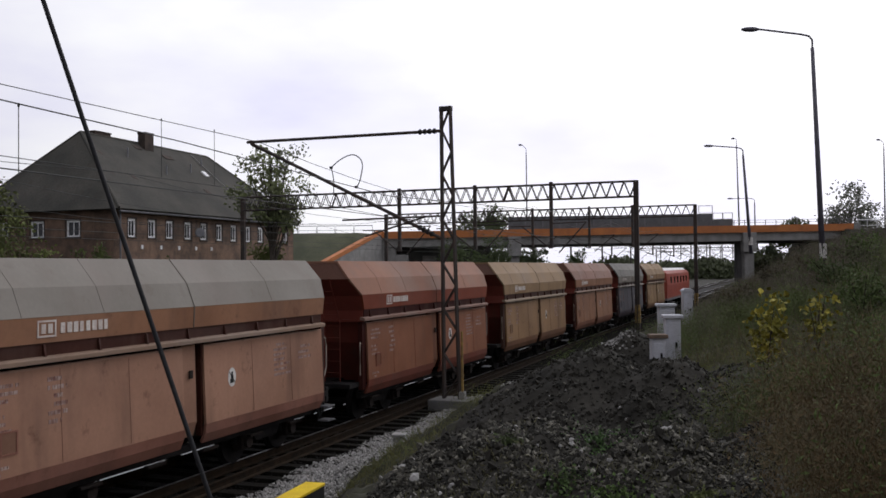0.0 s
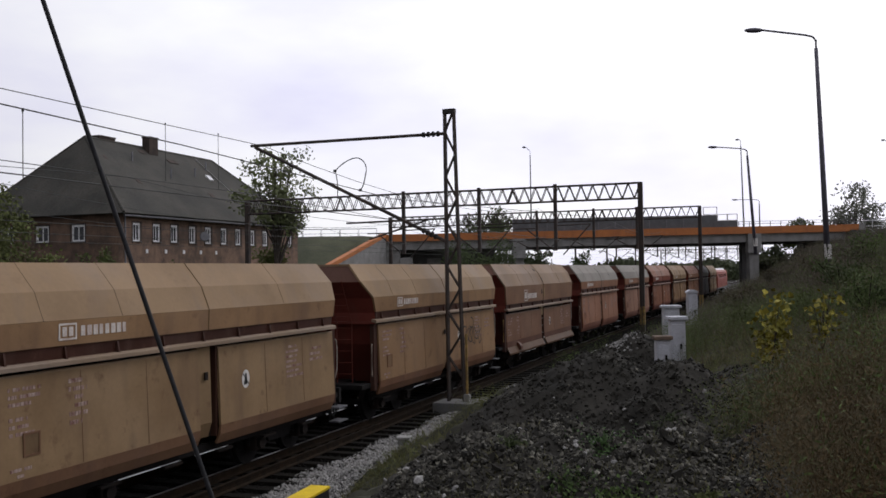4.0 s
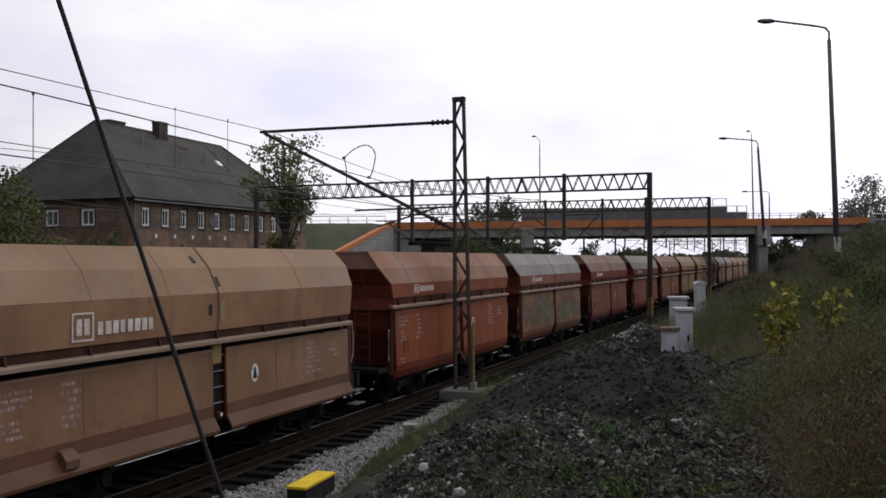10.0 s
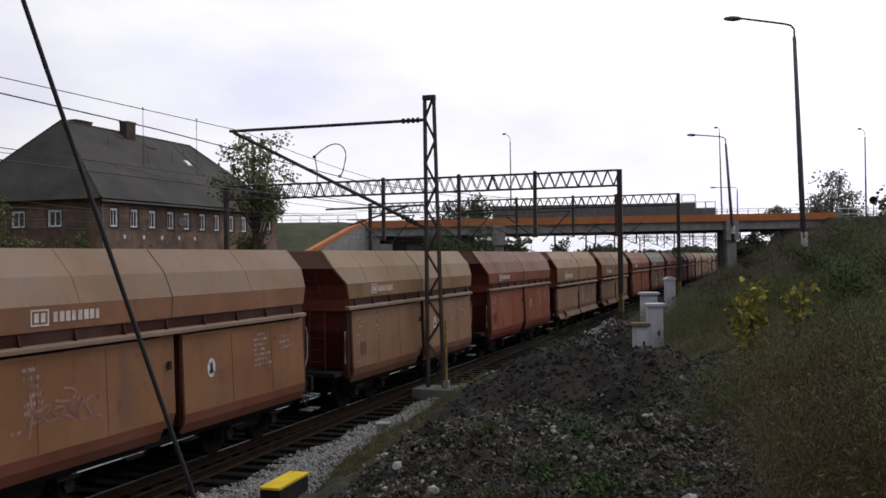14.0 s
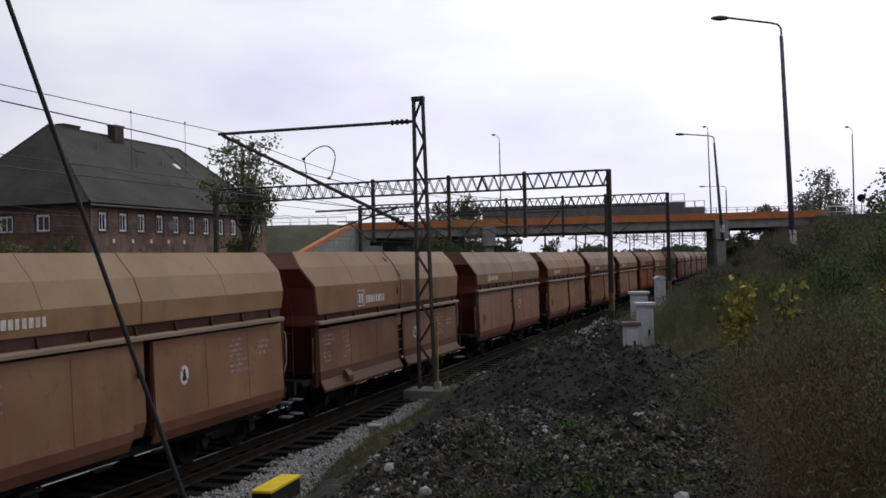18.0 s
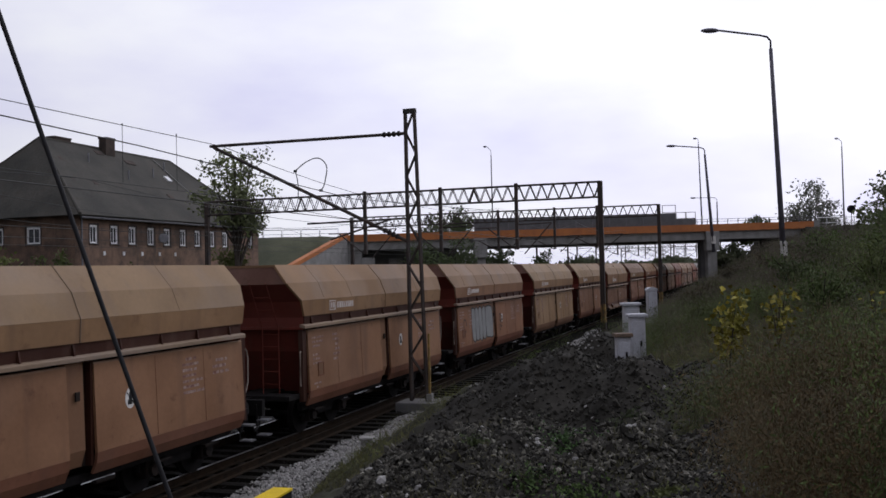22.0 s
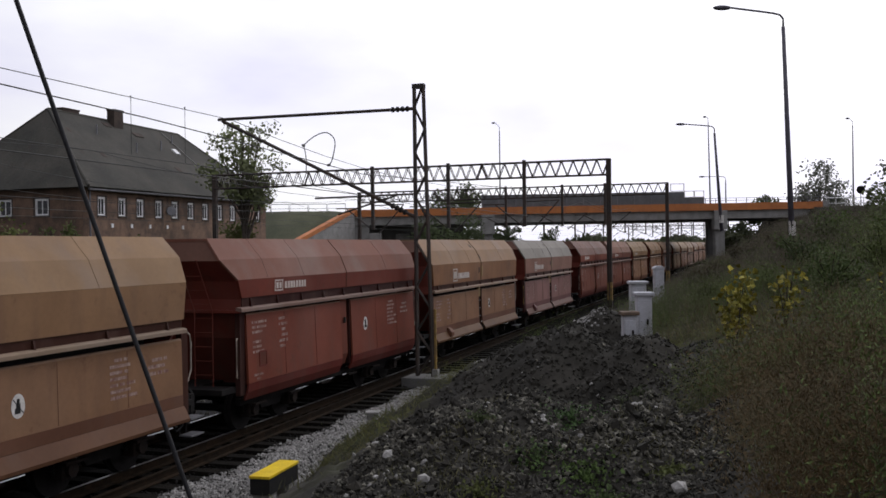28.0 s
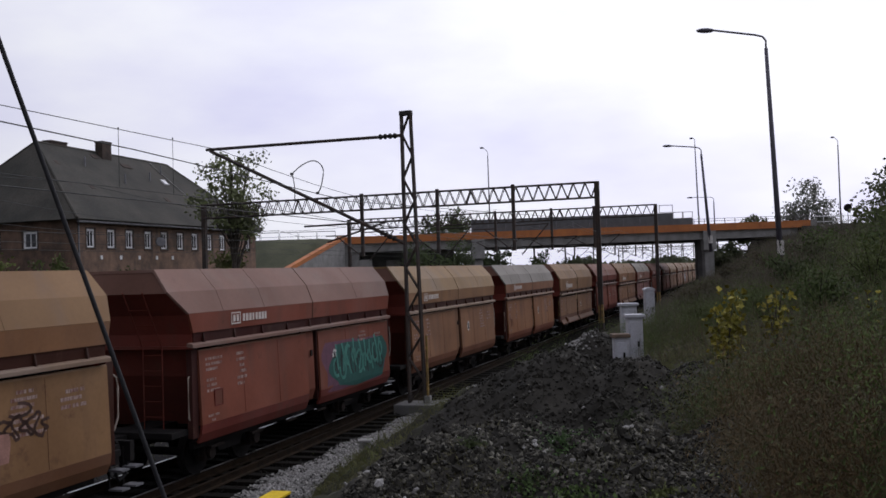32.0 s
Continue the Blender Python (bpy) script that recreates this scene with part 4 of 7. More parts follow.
# number of the wagon: kind, hood slope, hood band, doors
WAGONS = {
    -5: ("a", BEIGE, TAN, BEIGE), -4: ("a", (0.30, 0.31, 0.31), GREY, (0.16, 0.17, 0.22)), -3: ("a", PINK, SALMON, SALMON), -2: ("a", BEIGE, BEIGE, TAN),
    -1: ("a", (0.50, 0.26, 0.19), RED_P, (0.42, 0.16, 0.11)), 0: ("a", GREY, SALMON, (0.60, 0.35, 0.265)), 1: ("a", GREY, SALMON, (0.54, 0.28, 0.19)), 2: ("b", (0.42, 0.285, 0.185), (0.37, 0.22, 0.145), (0.36, 0.205, 0.14)),
    3: ("a", BEIGE, TAN, TAN), 4: ("a", BEIGE, TAN, (0.47, 0.33, 0.20)), 5: ("a", (0.33, 0.155, 0.115), (0.33, 0.11, 0.08), (0.35, 0.13, 0.09)), 6: ("a", (0.35, 0.335, 0.33), DARKRED, (0.365, 0.092, 0.064)),
    7: ("a", (0.29, 0.14, 0.115), (0.31, 0.062, 0.045), (0.30, 0.083, 0.058)), 8: ("a", (0.37, 0.375, 0.375), (0.42, 0.165, 0.15), (0.40, 0.185, 0.125)), 9: ("a", (0.42, 0.17, 0.115), (0.42, 0.115, 0.065), (0.43, 0.11, 0.052)),
    10: ("b", (0.48, 0.315, 0.20), (0.44, 0.265, 0.165), (0.40, 0.245, 0.155)), 11: ("b", (0.56, 0.37, 0.235), (0.51, 0.31, 0.195), (0.47, 0.285, 0.185)), 12: ("a", (0.38, 0.165, 0.135), (0.40, 0.115, 0.07), (0.41, 0.108, 0.058)), 13: ("a", (0.47, 0.33, 0.21), TAN, (0.48, 0.28, 0.18)),
    14: ("a", (0.47, 0.32, 0.22), SALMON, (0.46, 0.21, 0.13)), 15: ("a", TAN, SALMON, (0.45, 0.21, 0.14)), 16: ("a", (0.45, 0.31, 0.24), TAN, (0.45, 0.25, 0.18)), 17: ("b", (0.48, 0.33, 0.205), (0.43, 0.26, 0.155), (0.36, 0.205, 0.135)),
    18: ("a", BEIGE, TAN, (0.45, 0.25, 0.16)), 19: ("a", BEIGE, TAN, (0.48, 0.32, 0.19)), 20: ("a", (0.44, 0.29, 0.185), (0.42, 0.24, 0.15), (0.44, 0.23, 0.145)), 21: ("a", TAN, TAN, (0.47, 0.27, 0.17)),
    22: ("a", BEIGE, TAN, (0.47, 0.27, 0.17)), 23: ("a", (0.34, 0.14, 0.105), (0.28, 0.08, 0.056), (0.27, 0.074, 0.052)), 24: ("a", (0.33, 0.19, 0.165), RED_P, (0.31, 0.09, 0.07)), 25: ("b", GREY, PINK, (0.45, 0.25, 0.25)),
    26: ("b", (0.46, 0.285, 0.165), (0.42, 0.225, 0.13), (0.44, 0.25, 0.16)), 27: ("a", (0.34, 0.13, 0.11), DARKRED, (0.31, 0.08, 0.062)), 28: ("b", (0.46, 0.30, 0.175), (0.42, 0.255, 0.15), (0.41, 0.24, 0.15)), 29: ("a", GREY, SALMON, (0.46, 0.20, 0.12)),
    30: ("a", (0.50, 0.34, 0.185), (0.46, 0.27, 0.155), (0.46, 0.25, 0.15)), 31: ("a", (0.42, 0.255, 0.225), (0.37, 0.105, 0.085), (0.39, 0.12, 0.095)), 32: ("a", (0.45, 0.28, 0.15), (0.41, 0.22, 0.12), (0.43, 0.26, 0.14)), 33: ("a", TAN, TAN, SALMON),
}
COLOUR_WORDS = [(GREY, "grey"), (BEIGE, "beige"), (TAN, "tan"), (SALMON, "salmon"), (ORANGE_P, "orange-red"), (RED_P, "red"), (DARKRED, "dark red"), (PINK, "pink")]


def colour_word(c):
    return min(COLOUR_WORDS, key=lambda q: sum((math.log(a) - math.log(b)) ** 2 for a, b in zip(q[0], c)))[1]


def shade(c, k):
    k *= 0.66
    g = 0.95 if c[0] < 2 * c[1] else 1.08
    return (c[0] * k, c[1] * k * g, c[2] * k * 0.84, 1)


# how far the marks on the hoods of single wagons stand ahead of the usual place, in metres
MARK_SHIFT = {2: 0.75, 8: 0.2, 14: 0.36, 17: 0.6, 19: 0.3, 22: -0.25, 26: 0.33}


def paint_wagon(w, roof, band, door, k):
    rng = random.Random(k * 11 + 3)
    dust = tuple(0.5 * a + 0.5 * b for a, b in zip(band, (0.44, 0.40, 0.36)))
    for o in w.children_recursive:
        slot = o.get("slot", "")
        if slot == "logo" or o.name.startswith("wordmark"):
            o.matrix_basis = pose(0, MARK_SHIFT.get(k, 0.0), 0)
        if slot == "roof":
            o.color = shade(roof, 0.82)
        elif slot == "band":
            o.color = shade(band, 0.88)
        elif slot == "door":
            o.color = shade(door, rng.uniform(0.86, 0.94))
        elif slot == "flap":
            # door feet take a darker, redder tone of the door colour
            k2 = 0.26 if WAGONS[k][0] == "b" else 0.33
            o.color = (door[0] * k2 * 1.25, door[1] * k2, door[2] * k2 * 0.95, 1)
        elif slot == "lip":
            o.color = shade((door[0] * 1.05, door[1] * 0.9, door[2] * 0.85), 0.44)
        elif slot == "edge":
            o.color = shade(tuple(0.7 * v + 0.3 * g for v, g in zip(door, (0.40, 0.34, 0.30))), 1.0)
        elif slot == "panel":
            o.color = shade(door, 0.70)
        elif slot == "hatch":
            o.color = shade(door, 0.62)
        elif slot == "endtop":
            # lighter than the end wall: sky light on the slope is in the colour
            o.color = (0.16, 0.085, 0.062, 1)
        elif slot == "ledge":
            o.color = shade(dust, 0.82)
        elif slot == "joint":
            o.color = shade(roof, 0.58)
        elif slot == "plate":
            o.color = (0.30, 0.21, 0.10, 1)
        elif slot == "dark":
            # near-black rust tone of the band, with the recess shade put in
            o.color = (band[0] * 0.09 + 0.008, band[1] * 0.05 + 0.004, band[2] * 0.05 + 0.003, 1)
        elif slot == "end":
            o.color = (0.185, 0.046, 0.033, 1)
        else:
            o.color = (0.5, 0.4, 0.35, 1)


def wagon_place(k, t):
    return pose(TRACK_X, (phase(t) - k) * PITCH - TRAIN_S0 + SLACK.get(k, 0.0), 0)


MOVERS = []


def build_train():
    base = {"a": build_wagon("a"), "b": build_wagon("b")}
    used = set()
    for k, (kind, roof, band, door) in WAGONS.items():
        if kind in used:
            w = copy_thing(base[kind], pose(0, 0, 0))
        else:
            w = base[kind]
            used.add(kind)
        w["seq"] = k
        extra = "flared doors" if kind == "b" else "rounded doors"
        tagged(w, f"{colour_word(door)} hopper wagon, {colour_word(roof)} hood, {extra}, on the track", "freight wagon", "hopper wagons of the coal train")
        MOVERS.append((k, w))
    for k, w in MOVERS:
        paint_wagon(w, *WAGONS[k][1:], k)


build_train()
TRAIN = dict(MOVERS)


# ---------------------------------------------------------------- masts, gantries and wires
def lattice_beam(parent, name, p, q, hgt, dep, n, r, mat):
    """A lattice beam from p to q (their z is its top), hgt high and dep deep."""
    p, q = Vector(p), Vector(q)
    d = (q - p)
    u = d.normalized()
    side = u.cross(Vector((0, 0, 1))).normalized() * dep / 2
    up = Vector((0, 0, -hgt))
    for s in (-1, 1):
        for v in (Vector(), up):
            bm = bmesh.new()
            tube(bm, p + side * s + v, q + side * s + v, r * 1.5, 6)
            part(name + "_chord", bm, mat, parent)
    for i in range(n):
        bm = bmesh.new()
        a, b = p + d * (i / n), p + d * ((i + 1) / n)
        c = (a + b) / 2
        for s in (-1, 1):
            tube(bm, a + side * s, c + side * s + up, r * 0.75, 5)
            tube(bm, c + side * s + up, b + side * s, r * 0.75, 5)
        tube(bm, a + side, a - side, r * 0.6, 5)
        tube(bm, c + side + up, c - side + up, r * 0.6, 5)
        part("lattice_brace", bm, mat, parent)


def lattice_mast(parent, x, y, z0, z1, w0, w1, dep, n, r, mat):
    """A mast of four corner angles with zigzag bracing; w0 and w1 are its widths across the track at foot and top."""
    def corner(sx, sy, z):
        k = (z - z0) / (z1 - z0)
        w = w0 + (w1 - w0) * k
        return Vector((x + (w if sx > 0 else 0), y + sy * dep / 2 * (1.0 - 0.25 * k), z))
    for sx in (0, 1):
        for sy in (-1, 1):
            bm = bmesh.new()
            tube(bm, corner(sx, sy, z0), corner(sx, sy, z1), r, 6)
            part("corner_angle", bm, mat, parent)
    zs = [z0 + (z1 - z0) * i / n for i in range(n + 1)]
    for i, (a, b) in enumerate(zip(zs, zs[1:])):
        bm = bmesh.new()
        for sy in (-1, 1):
            s = i % 2
            tube(bm, corner(s, sy, a), corner(1 - s, sy, b), r * 0.55, 5)
        for sx in (0, 1):
            s = 1 if i % 2 else -1
            tube(bm, corner(sx, s, a), corner(sx, -s, b), r * 0.45, 5)
        part("lattice_brace", bm, mat, parent)
    bm = bmesh.new()
    a, b = corner(0, -1, z1), corner(1, 1, z1)
    box(bm, a.x - r, b.x + r, a.y - r, b.y + r, z1 - 0.12, z1 + 0.02)
    part("mast_cap", bm, mat, parent)


def build_mast():
    m = thing("catenary_mast", "dark lattice catenary mast with a long tube cantilever", "mast")
    y = 26.7
    lattice_mast(m, -10.0, y, 0.05, 8.95, 0.50, 0.29, 0.10, 13, 0.048, MASTP)
    part("foundation", bx(-10.35, -9.1, y - 0.5, y + 0.5, -0.6, 0.06, 0.03), CONC_D, m, "stained concrete foundation")
    part("cable_trough", bx(-9.08, -7.9, y - 0.95, y - 0.55, -0.6, -0.12, 0.02), CONC_D, m, "mossy concrete cable trough")
    part("trough_lid", bx(-9.12, -7.86, y - 1.0, y - 0.5, -0.12, -0.05, 0.015), CONC, m)
    part("stake_foot", bx(-9.5, -9.32, y - 0.1, y + 0.1, 0.06, 0.28, 0.02), CONC, m, "pale concrete foot of the stake")
    part("yellow_stake", bx(-9.44, -9.38, y - 0.03, y + 0.03, 0.0, 2.1), OCHRE, m, "ochre painted stake")
    bm = bmesh.new()
    tube(bm, (-10.05, y, 8.23), (-16.9, y, 8.27), 0.05, 8)
    part("top_tube", bm, MASTP, m)
    bm = bmesh.new()
    for i in range(4):
        tube(bm, (-10.2 - 0.16 * i, y, 8.235), (-10.26 - 0.16 * i, y, 8.235), 0.085, 10)
    part("insulator", bm, BLACK, m, "dark ribbed insulator")
    bm = bmesh.new()
    tube(bm, (-16.75, y, 8.22), (-10.05, y, 4.93), 0.055, 8)
    part("stay_tube", bm, MASTP, m)
    bm = bmesh.new()
    for i in range(4):
        k = 0.04 + 0.02 * i
        p = Vector((-10.05, y, 4.93)).lerp(Vector((-16.75, y, 8.22)), k)
        q = Vector((-10.05, y, 4.93)).lerp(Vector((-16.75, y, 8.22)), k + 0.008)
        tube(bm, p, q, 0.09, 10)
    part("insulator", bm, BLACK, m)
    bm = bmesh.new()
    tube(bm, (-10.05, y, 5.62), (-13.4, y, 5.58), 0.03, 6)
    tube(bm, (-10.6, y, 5.60), (-12.6, y, 5.05), 0.03, 6)
    part("registration_arm", bm, MASTP, m)
    bm = bmesh.new()
    poly_tube(bm, smooth_line([(-13.71, y, 6.4), (-13.70, y, 6.8), (-13.74, y, 7.1), (-13.79, y, 7.28)], 3), 0.016, 5)
    poly_tube(bm, smooth_line([(-13.79, y, 7.28), (-13.49, y, 7.50), (-13.19, y, 7.63), (-12.95, y, 7.64), (-12.76, y, 7.51), (-12.68, y, 7.31), (-12.73, y, 7.0), (-12.81, y, 6.74), (-12.92, y, 6.6)], 4), 0.018, 5)
    for p in ((-13.79, y, 7.28), (-12.90, y, 6.62)):
        box(bm, p[0] - 0.05, p[0] + 0.05, y - 0.03, y + 0.03, p[2] - 0.04, p[2] + 0.04, 0.01)
    part("jumper_wire", bm, WIRE, m)
    return m


build_mast()


def build_gantry(y, xr, xl, drops, label):
    g = thing("catenary_gantry", label, "gantry", group="catenary gantries over the tracks")
    z = 9.70
    for x in (xr, xl):
        p = part("post", bx(x - 0.17, x + 0.15, y - 0.16, y + 0.16, -0.3, z + 0.02, 0.02), MASTP, g, "dark welded steel post")
        part("post_rib", bx(x - 0.04, x + 0.02, y - 0.21, y - 0.16, 0.2, z - 1.2), MASTP, p)
        part("post_base", bx(x - 0.175, x + 0.155, y - 0.165, y + 0.165, 0.3, 1.5), OCHRE, p, "ochre painted foot of the post")
    lattice_beam(g, "beam", (xl, y, z - 0.03), (xr, y, z - 0.03), 1.02, 0.3, 38, 0.04, MASTP)
    for k in (0.27, 0.71):
        x = xl + (xr - xl) * k
        bm = bmesh.new()
        tube(bm, (x - 0.35, y - 0.18, z - 1.0), (x, y - 0.18, z - 0.1), 0.06, 6)
        tube(bm, (x + 0.35, y - 0.18, z - 1.0), (x, y - 0.18, z - 0.1), 0.06, 6)
        part("beam_joint", bm, MASTP, g)
    for x, zb in drops:
        bm = bmesh.new()
        box(bm, x - 0.11, x + 0.11, y - 0.4, y - 0.2, zb, z + 0.12)
        part("drop_post", bm, MASTP, g)
        bm = bmesh.new()
        tube(bm, (x + 0.1, y - 0.3, 7.0), (x + 2.4, y - 0.3, 7.05), 0.04, 6)
        tube(bm, (x + 2.4, y - 0.3, 7.05), (x + 0.5, y - 0.3, zb - 0.3), 0.045, 6)
        part("cantilever", bm, MASTP, g)
        bm = bmesh.new()
        tube(bm, (x - 1.4, y - 0.3, 6.85), (x - 2.9, y - 0.3, 6.85), 0.04, 6)
        tube(bm, (x - 2.1, y - 0.3, 6.85), (x - 0.1, y - 0.3, zb), 0.045, 6)
        part("cantilever", bm, MASTP, g)
    return g


build_gantry(62.2, -9.56, -39.73, [(-15.25, 5.3), (-20.71, 5.3), (-26.46, 5.3)], "long dark lattice gantry over the tracks before the bridge")
build_gantry(88.9, -8.27, -39.5, [(-14.0, 5.8), (-18.1, 5.8), (-23.7, 5.8)], "second dark lattice gantry close to the bridge")
for gy in (150.0, 178.0, 210.0, 250.0, 300.0):
    build_gantry(gy, -8.0, -40.0, [(-14.0, 5.8), (-20.5, 5.8), (-27, 5.8)], "far lattice gantry beyond the bridge")


def wire_run(name, x, pts, r, label, drops=()):
    """An overhead wire along y with its own sag. pts: y, z at the supports."""
    bm = bmesh.new()
    line = []
    for (y0, z0, sag), (y1, z1, _) in zip(pts, pts[1:]):
        for i in range(10):
            k = i / 10
            line.append((x, y0 + (y1 - y0) * k, z0 + (z1 - z0) * k - sag * 4 * k * (1 - k)))
    line.append((x, pts[-1][0], pts[-1][1]))
    poly_tube(bm, line, r, 5)
    w = part(name, bm, WIRE)
    tagged(w, label, "wire")
    for y, za, zb in drops:
        bm = bmesh.new()
        tube(bm, (x, y, za), (x, y, zb), 0.008, 5)
        box(bm, x - 0.014, x + 0.014, y - 0.014, y + 0.014, za - 0.04, za + 0.02)
        part("dropper", bm, WIRE, w)
    return w


def build_wires():
    wire_run("messenger_wire", TRACK2_X - 0.1, [(-30, 8.4, 0.1), (26.7, 8.25, 0.9), (62.2, 8.2, 0.9), (88.9, 8.1, 0.5), (150, 8.1, 0.9), (300, 8.1, 0.9)], 0.012, "dark messenger wire over the second track",
             [(21.6, 8.26, 6.64), (24.15, 8.30, 6.60)])
    wire_run("contact_wire", TRACK2_X - 0.1, [(-30, 6.7, 0.0), (26.7, 6.6, 0.05), (62.2, 5.7, 0.05), (88.9, 5.7, 0.05), (300, 5.7, 0.05)], 0.011, "dark contact wire over the second track")
    wire_run("messenger_wire", TRACK_X, [(-30, 7.0, 0.0), (10, 6.8, 0.0), (16, 6.69, 0.0), (26.7, 6.3, 0.0), (62.2, 7.4, 0.5), (88.9, 7.4, 0.5), (300, 7.4, 0.9)], 0.013, "dark messenger wire over the train",
             [(11.8, 6.76, 5.6)])
    wire_run("contact_wire", TRACK_X, [(-30, 5.7, 0.0), (12, 5.68, 0.0), (62.2, 5.55, 0.0), (88.9, 5.55, 0.0), (300, 5.55, 0.0)], 0.012, "dark contact wire over the train")
    for x in (-22.0, -27.5, -33.5):
        wire_run("messenger_wire", x, [(-30, 7.5, 0.5), (26.7, 7.5, 0.8), (62.2, 7.5, 0.8), (88.9, 7.5, 0.5), (150, 7.4, 0.8), (300, 7.4, 0.9)], 0.011, "dark messenger wire over a far track")
        wire_run("contact_wire", x, [(-30, 5.75, 0.0), (62.2, 5.7, 0.0), (300, 5.7, 0.0)], 0.011, "dark contact wire over a far track")


build_wires()


# ---------------------------------------------------------------- the guy cable close by
def build_cable():
    bm = bmesh.new()
    p, q = Vector((-2.98, 3.11, 5.17)), Vector((-2.36, 3.40, 3.04))
    a, b = p + (p - q) * 1.3, q + (q - p) * 0.30
    poly_tube(bm, [a.lerp(b, i / 16) + Vector((0, 0, -0.03 * 4 * (i / 16) * (1 - i / 16))) for i in range(17)], 0.0100, 10)
    c = part("guy_cable", bm, CABLE_M, smooth=True)
    tagged(c, "thick black guy cable slanting down to the bank", "cable")


build_cable()


# ---------------------------------------------------------------- bridge
def build_bridge():
    b = thing("road_bridge", "concrete road bridge with orange parapet over the tracks", "bridge", kind="structure")
    ang = math.degrees(math.atan2(ROAD_U.y, ROAD_U.x))
    b.matrix_basis = pose(ROAD_O.x, ROAD_O.y, 0, 0, 0, ang)
    L, Wd = BRIDGE_L, BRIDGE_W

    def deck_z(s):
        return 8.22 + 0.42 * s / L

    def strip(name, y0, y1, lo, hi, s0, s1, mat, label="", bev=0.0):
        bm = bmesh.new()
        vs = [bm.verts.new((s, y, deck_z(s) + z)) for s in (s0, s1) for y in (y0, y1) for z in (lo, hi)]
        for f in ((0, 1, 3, 2), (4, 6, 7, 5), (0, 4, 5, 1), (2, 3, 7, 6), (1, 5, 7, 3), (0, 2, 6, 4)):
            bm.faces.new([vs[i] for i in f])
        bmesh.ops.recalc_face_normals(bm, faces=bm.faces[:])
        return part(name, bm, mat, b, label)
    for i in range(9):
        strip("parapet_panel", -0.25, 0.15, -0.80, 0.0, -0.6 + (L + 0.6) * i / 9, -0.6 + (L + 0.6) * (i + 1) / 9 - 0.02, ORANGE, "orange painted parapet fascia")
    # deck underside and inner girders: their shade is put in as darker concrete
    strip("deck", 0.15, Wd, -0.85, -0.35, -0.6, L, CONC_D, "underside of the deck, its shade put in as darker concrete")
    strip("girder", 0.10, 0.75, -1.75, -0.80, 0, L, CONC, "pale concrete edge girder")
    for y in (3.2, 6.2, 9.2, Wd - 0.7):
        strip("girder", y, y + 0.6, -1.85, -0.85, 0, L, CONC_D)
    strip("parapet", Wd - 0.1, Wd + 0.25, -0.8, 0.1, -0.6, L, ORANGE)
    # noise barrier and railings
    s0, s1 = 14.4, 37.6
    n = 12
    for i in range(n):
        a, c = s0 + (s1 - s0) * i / n, s0 + (s1 - s0) * (i + 1) / n
        strip("barrier_panel", 0.25, 0.37, 0.0, 1.42, a + 0.03, c - 0.03, NOISEWALL, "grey noise barrier panel")
        strip("barrier_post", 0.2, 0.42, 0.0, 1.46, a - 0.05, a + 0.03, GALV)
    for a, c, lo, hi in ((s1 - 1.6, s1, 1.46, 2.35), (s1, s1 + 1.15, 0.75, 1.5), (s1 + 1.15, s1 + 2.3, 0.75, 1.5)):
        strip("frame_post", 0.25, 0.33, lo, hi, a, a + 0.07, WHITE, "pale frame post")
        strip("frame_post", 0.25, 0.33, lo, hi, c - 0.07, c, WHITE)
        strip("frame_rail", 0.25, 0.33, hi - 0.07, hi, a + 0.07, c - 0.07, WHITE)
        strip("frame_rail", 0.25, 0.33, lo, lo + 0.07, a + 0.07, c - 0.07, WHITE)
    strip("low_barrier", 0.25, 0.37, 0.0, 0.74, s1, s1 + 2.3, NOISEWALL, "low grey barrier panel")
    for i in range(12):
        a = 40 + i * 1.2
        strip("railing_post", 0.28, 0.34, 0.0, 0.62, a, a + 0.07, GALV)
    for z in (0.35, 0.62):
        strip("railing_bar", 0.28, 0.34, z - 0.05, z, 37.6, L + 4, GALV)
    # piers and abutment
    for s in (15.0, 41.6):
        p = part("pier", bx(s - 0.75, s + 0.75, -0.35, 0.75, deck_z(s) - 3.0, deck_z(s) - 0.82, 0.05), CONC, b, "concrete pier head")
        p = part("pier_shaft", bx(s - 0.55, s + 0.55, 0.0, 1.0, -0.8, deck_z(s) - 3.0, 0.05), CONC, b, "concrete pier shaft")
        # rear shaft: darker concrete stands for the shade below the deck
        for y in (2.6,):
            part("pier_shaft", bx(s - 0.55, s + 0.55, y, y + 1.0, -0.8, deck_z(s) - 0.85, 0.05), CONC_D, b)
    part("abutment", bx(-1.2, 1.6, 0.3, Wd, -0.8, deck_z(0) - 0.86), CONC, b, "concrete abutment")
    part("abutment_seat", bx(1.6, 3.0, 0.1, Wd, -0.8, deck_z(0) - 2.6, 0.03), CONC, b, "pale bearing seat of the abutment")
    # wall fills the shaded opening; the shade is in its dark colour
    part("abutment_wall", bx(1.6, 12.5, 3.9, Wd - 1, -0.8, deck_z(0) - 0.87), CONC_D, b, "abutment wall with the deck's shade put in as dark concrete")
    part("wall_buttress", bx(4.6, 6.2, 3.4, 3.89, -0.8, deck_z(0) - 2.7, 0.03), CONC, b)
    part("parapet_end", bx(L + 0.01, L + 0.75, -0.25, 0.2, deck_z(L) - 0.95, deck_z(L) + 0.08, 0.03), CONC, b, "pale concrete end block of the parapet")
    bm = bmesh.new()
    tube(bm, (L + 1.1, -0.4, 8.0), (L + 1.9, -3.6, 6.15), 0.14, 6)
    part("drain_channel", bm, CONC, b, "pale concrete drain down the embankment")
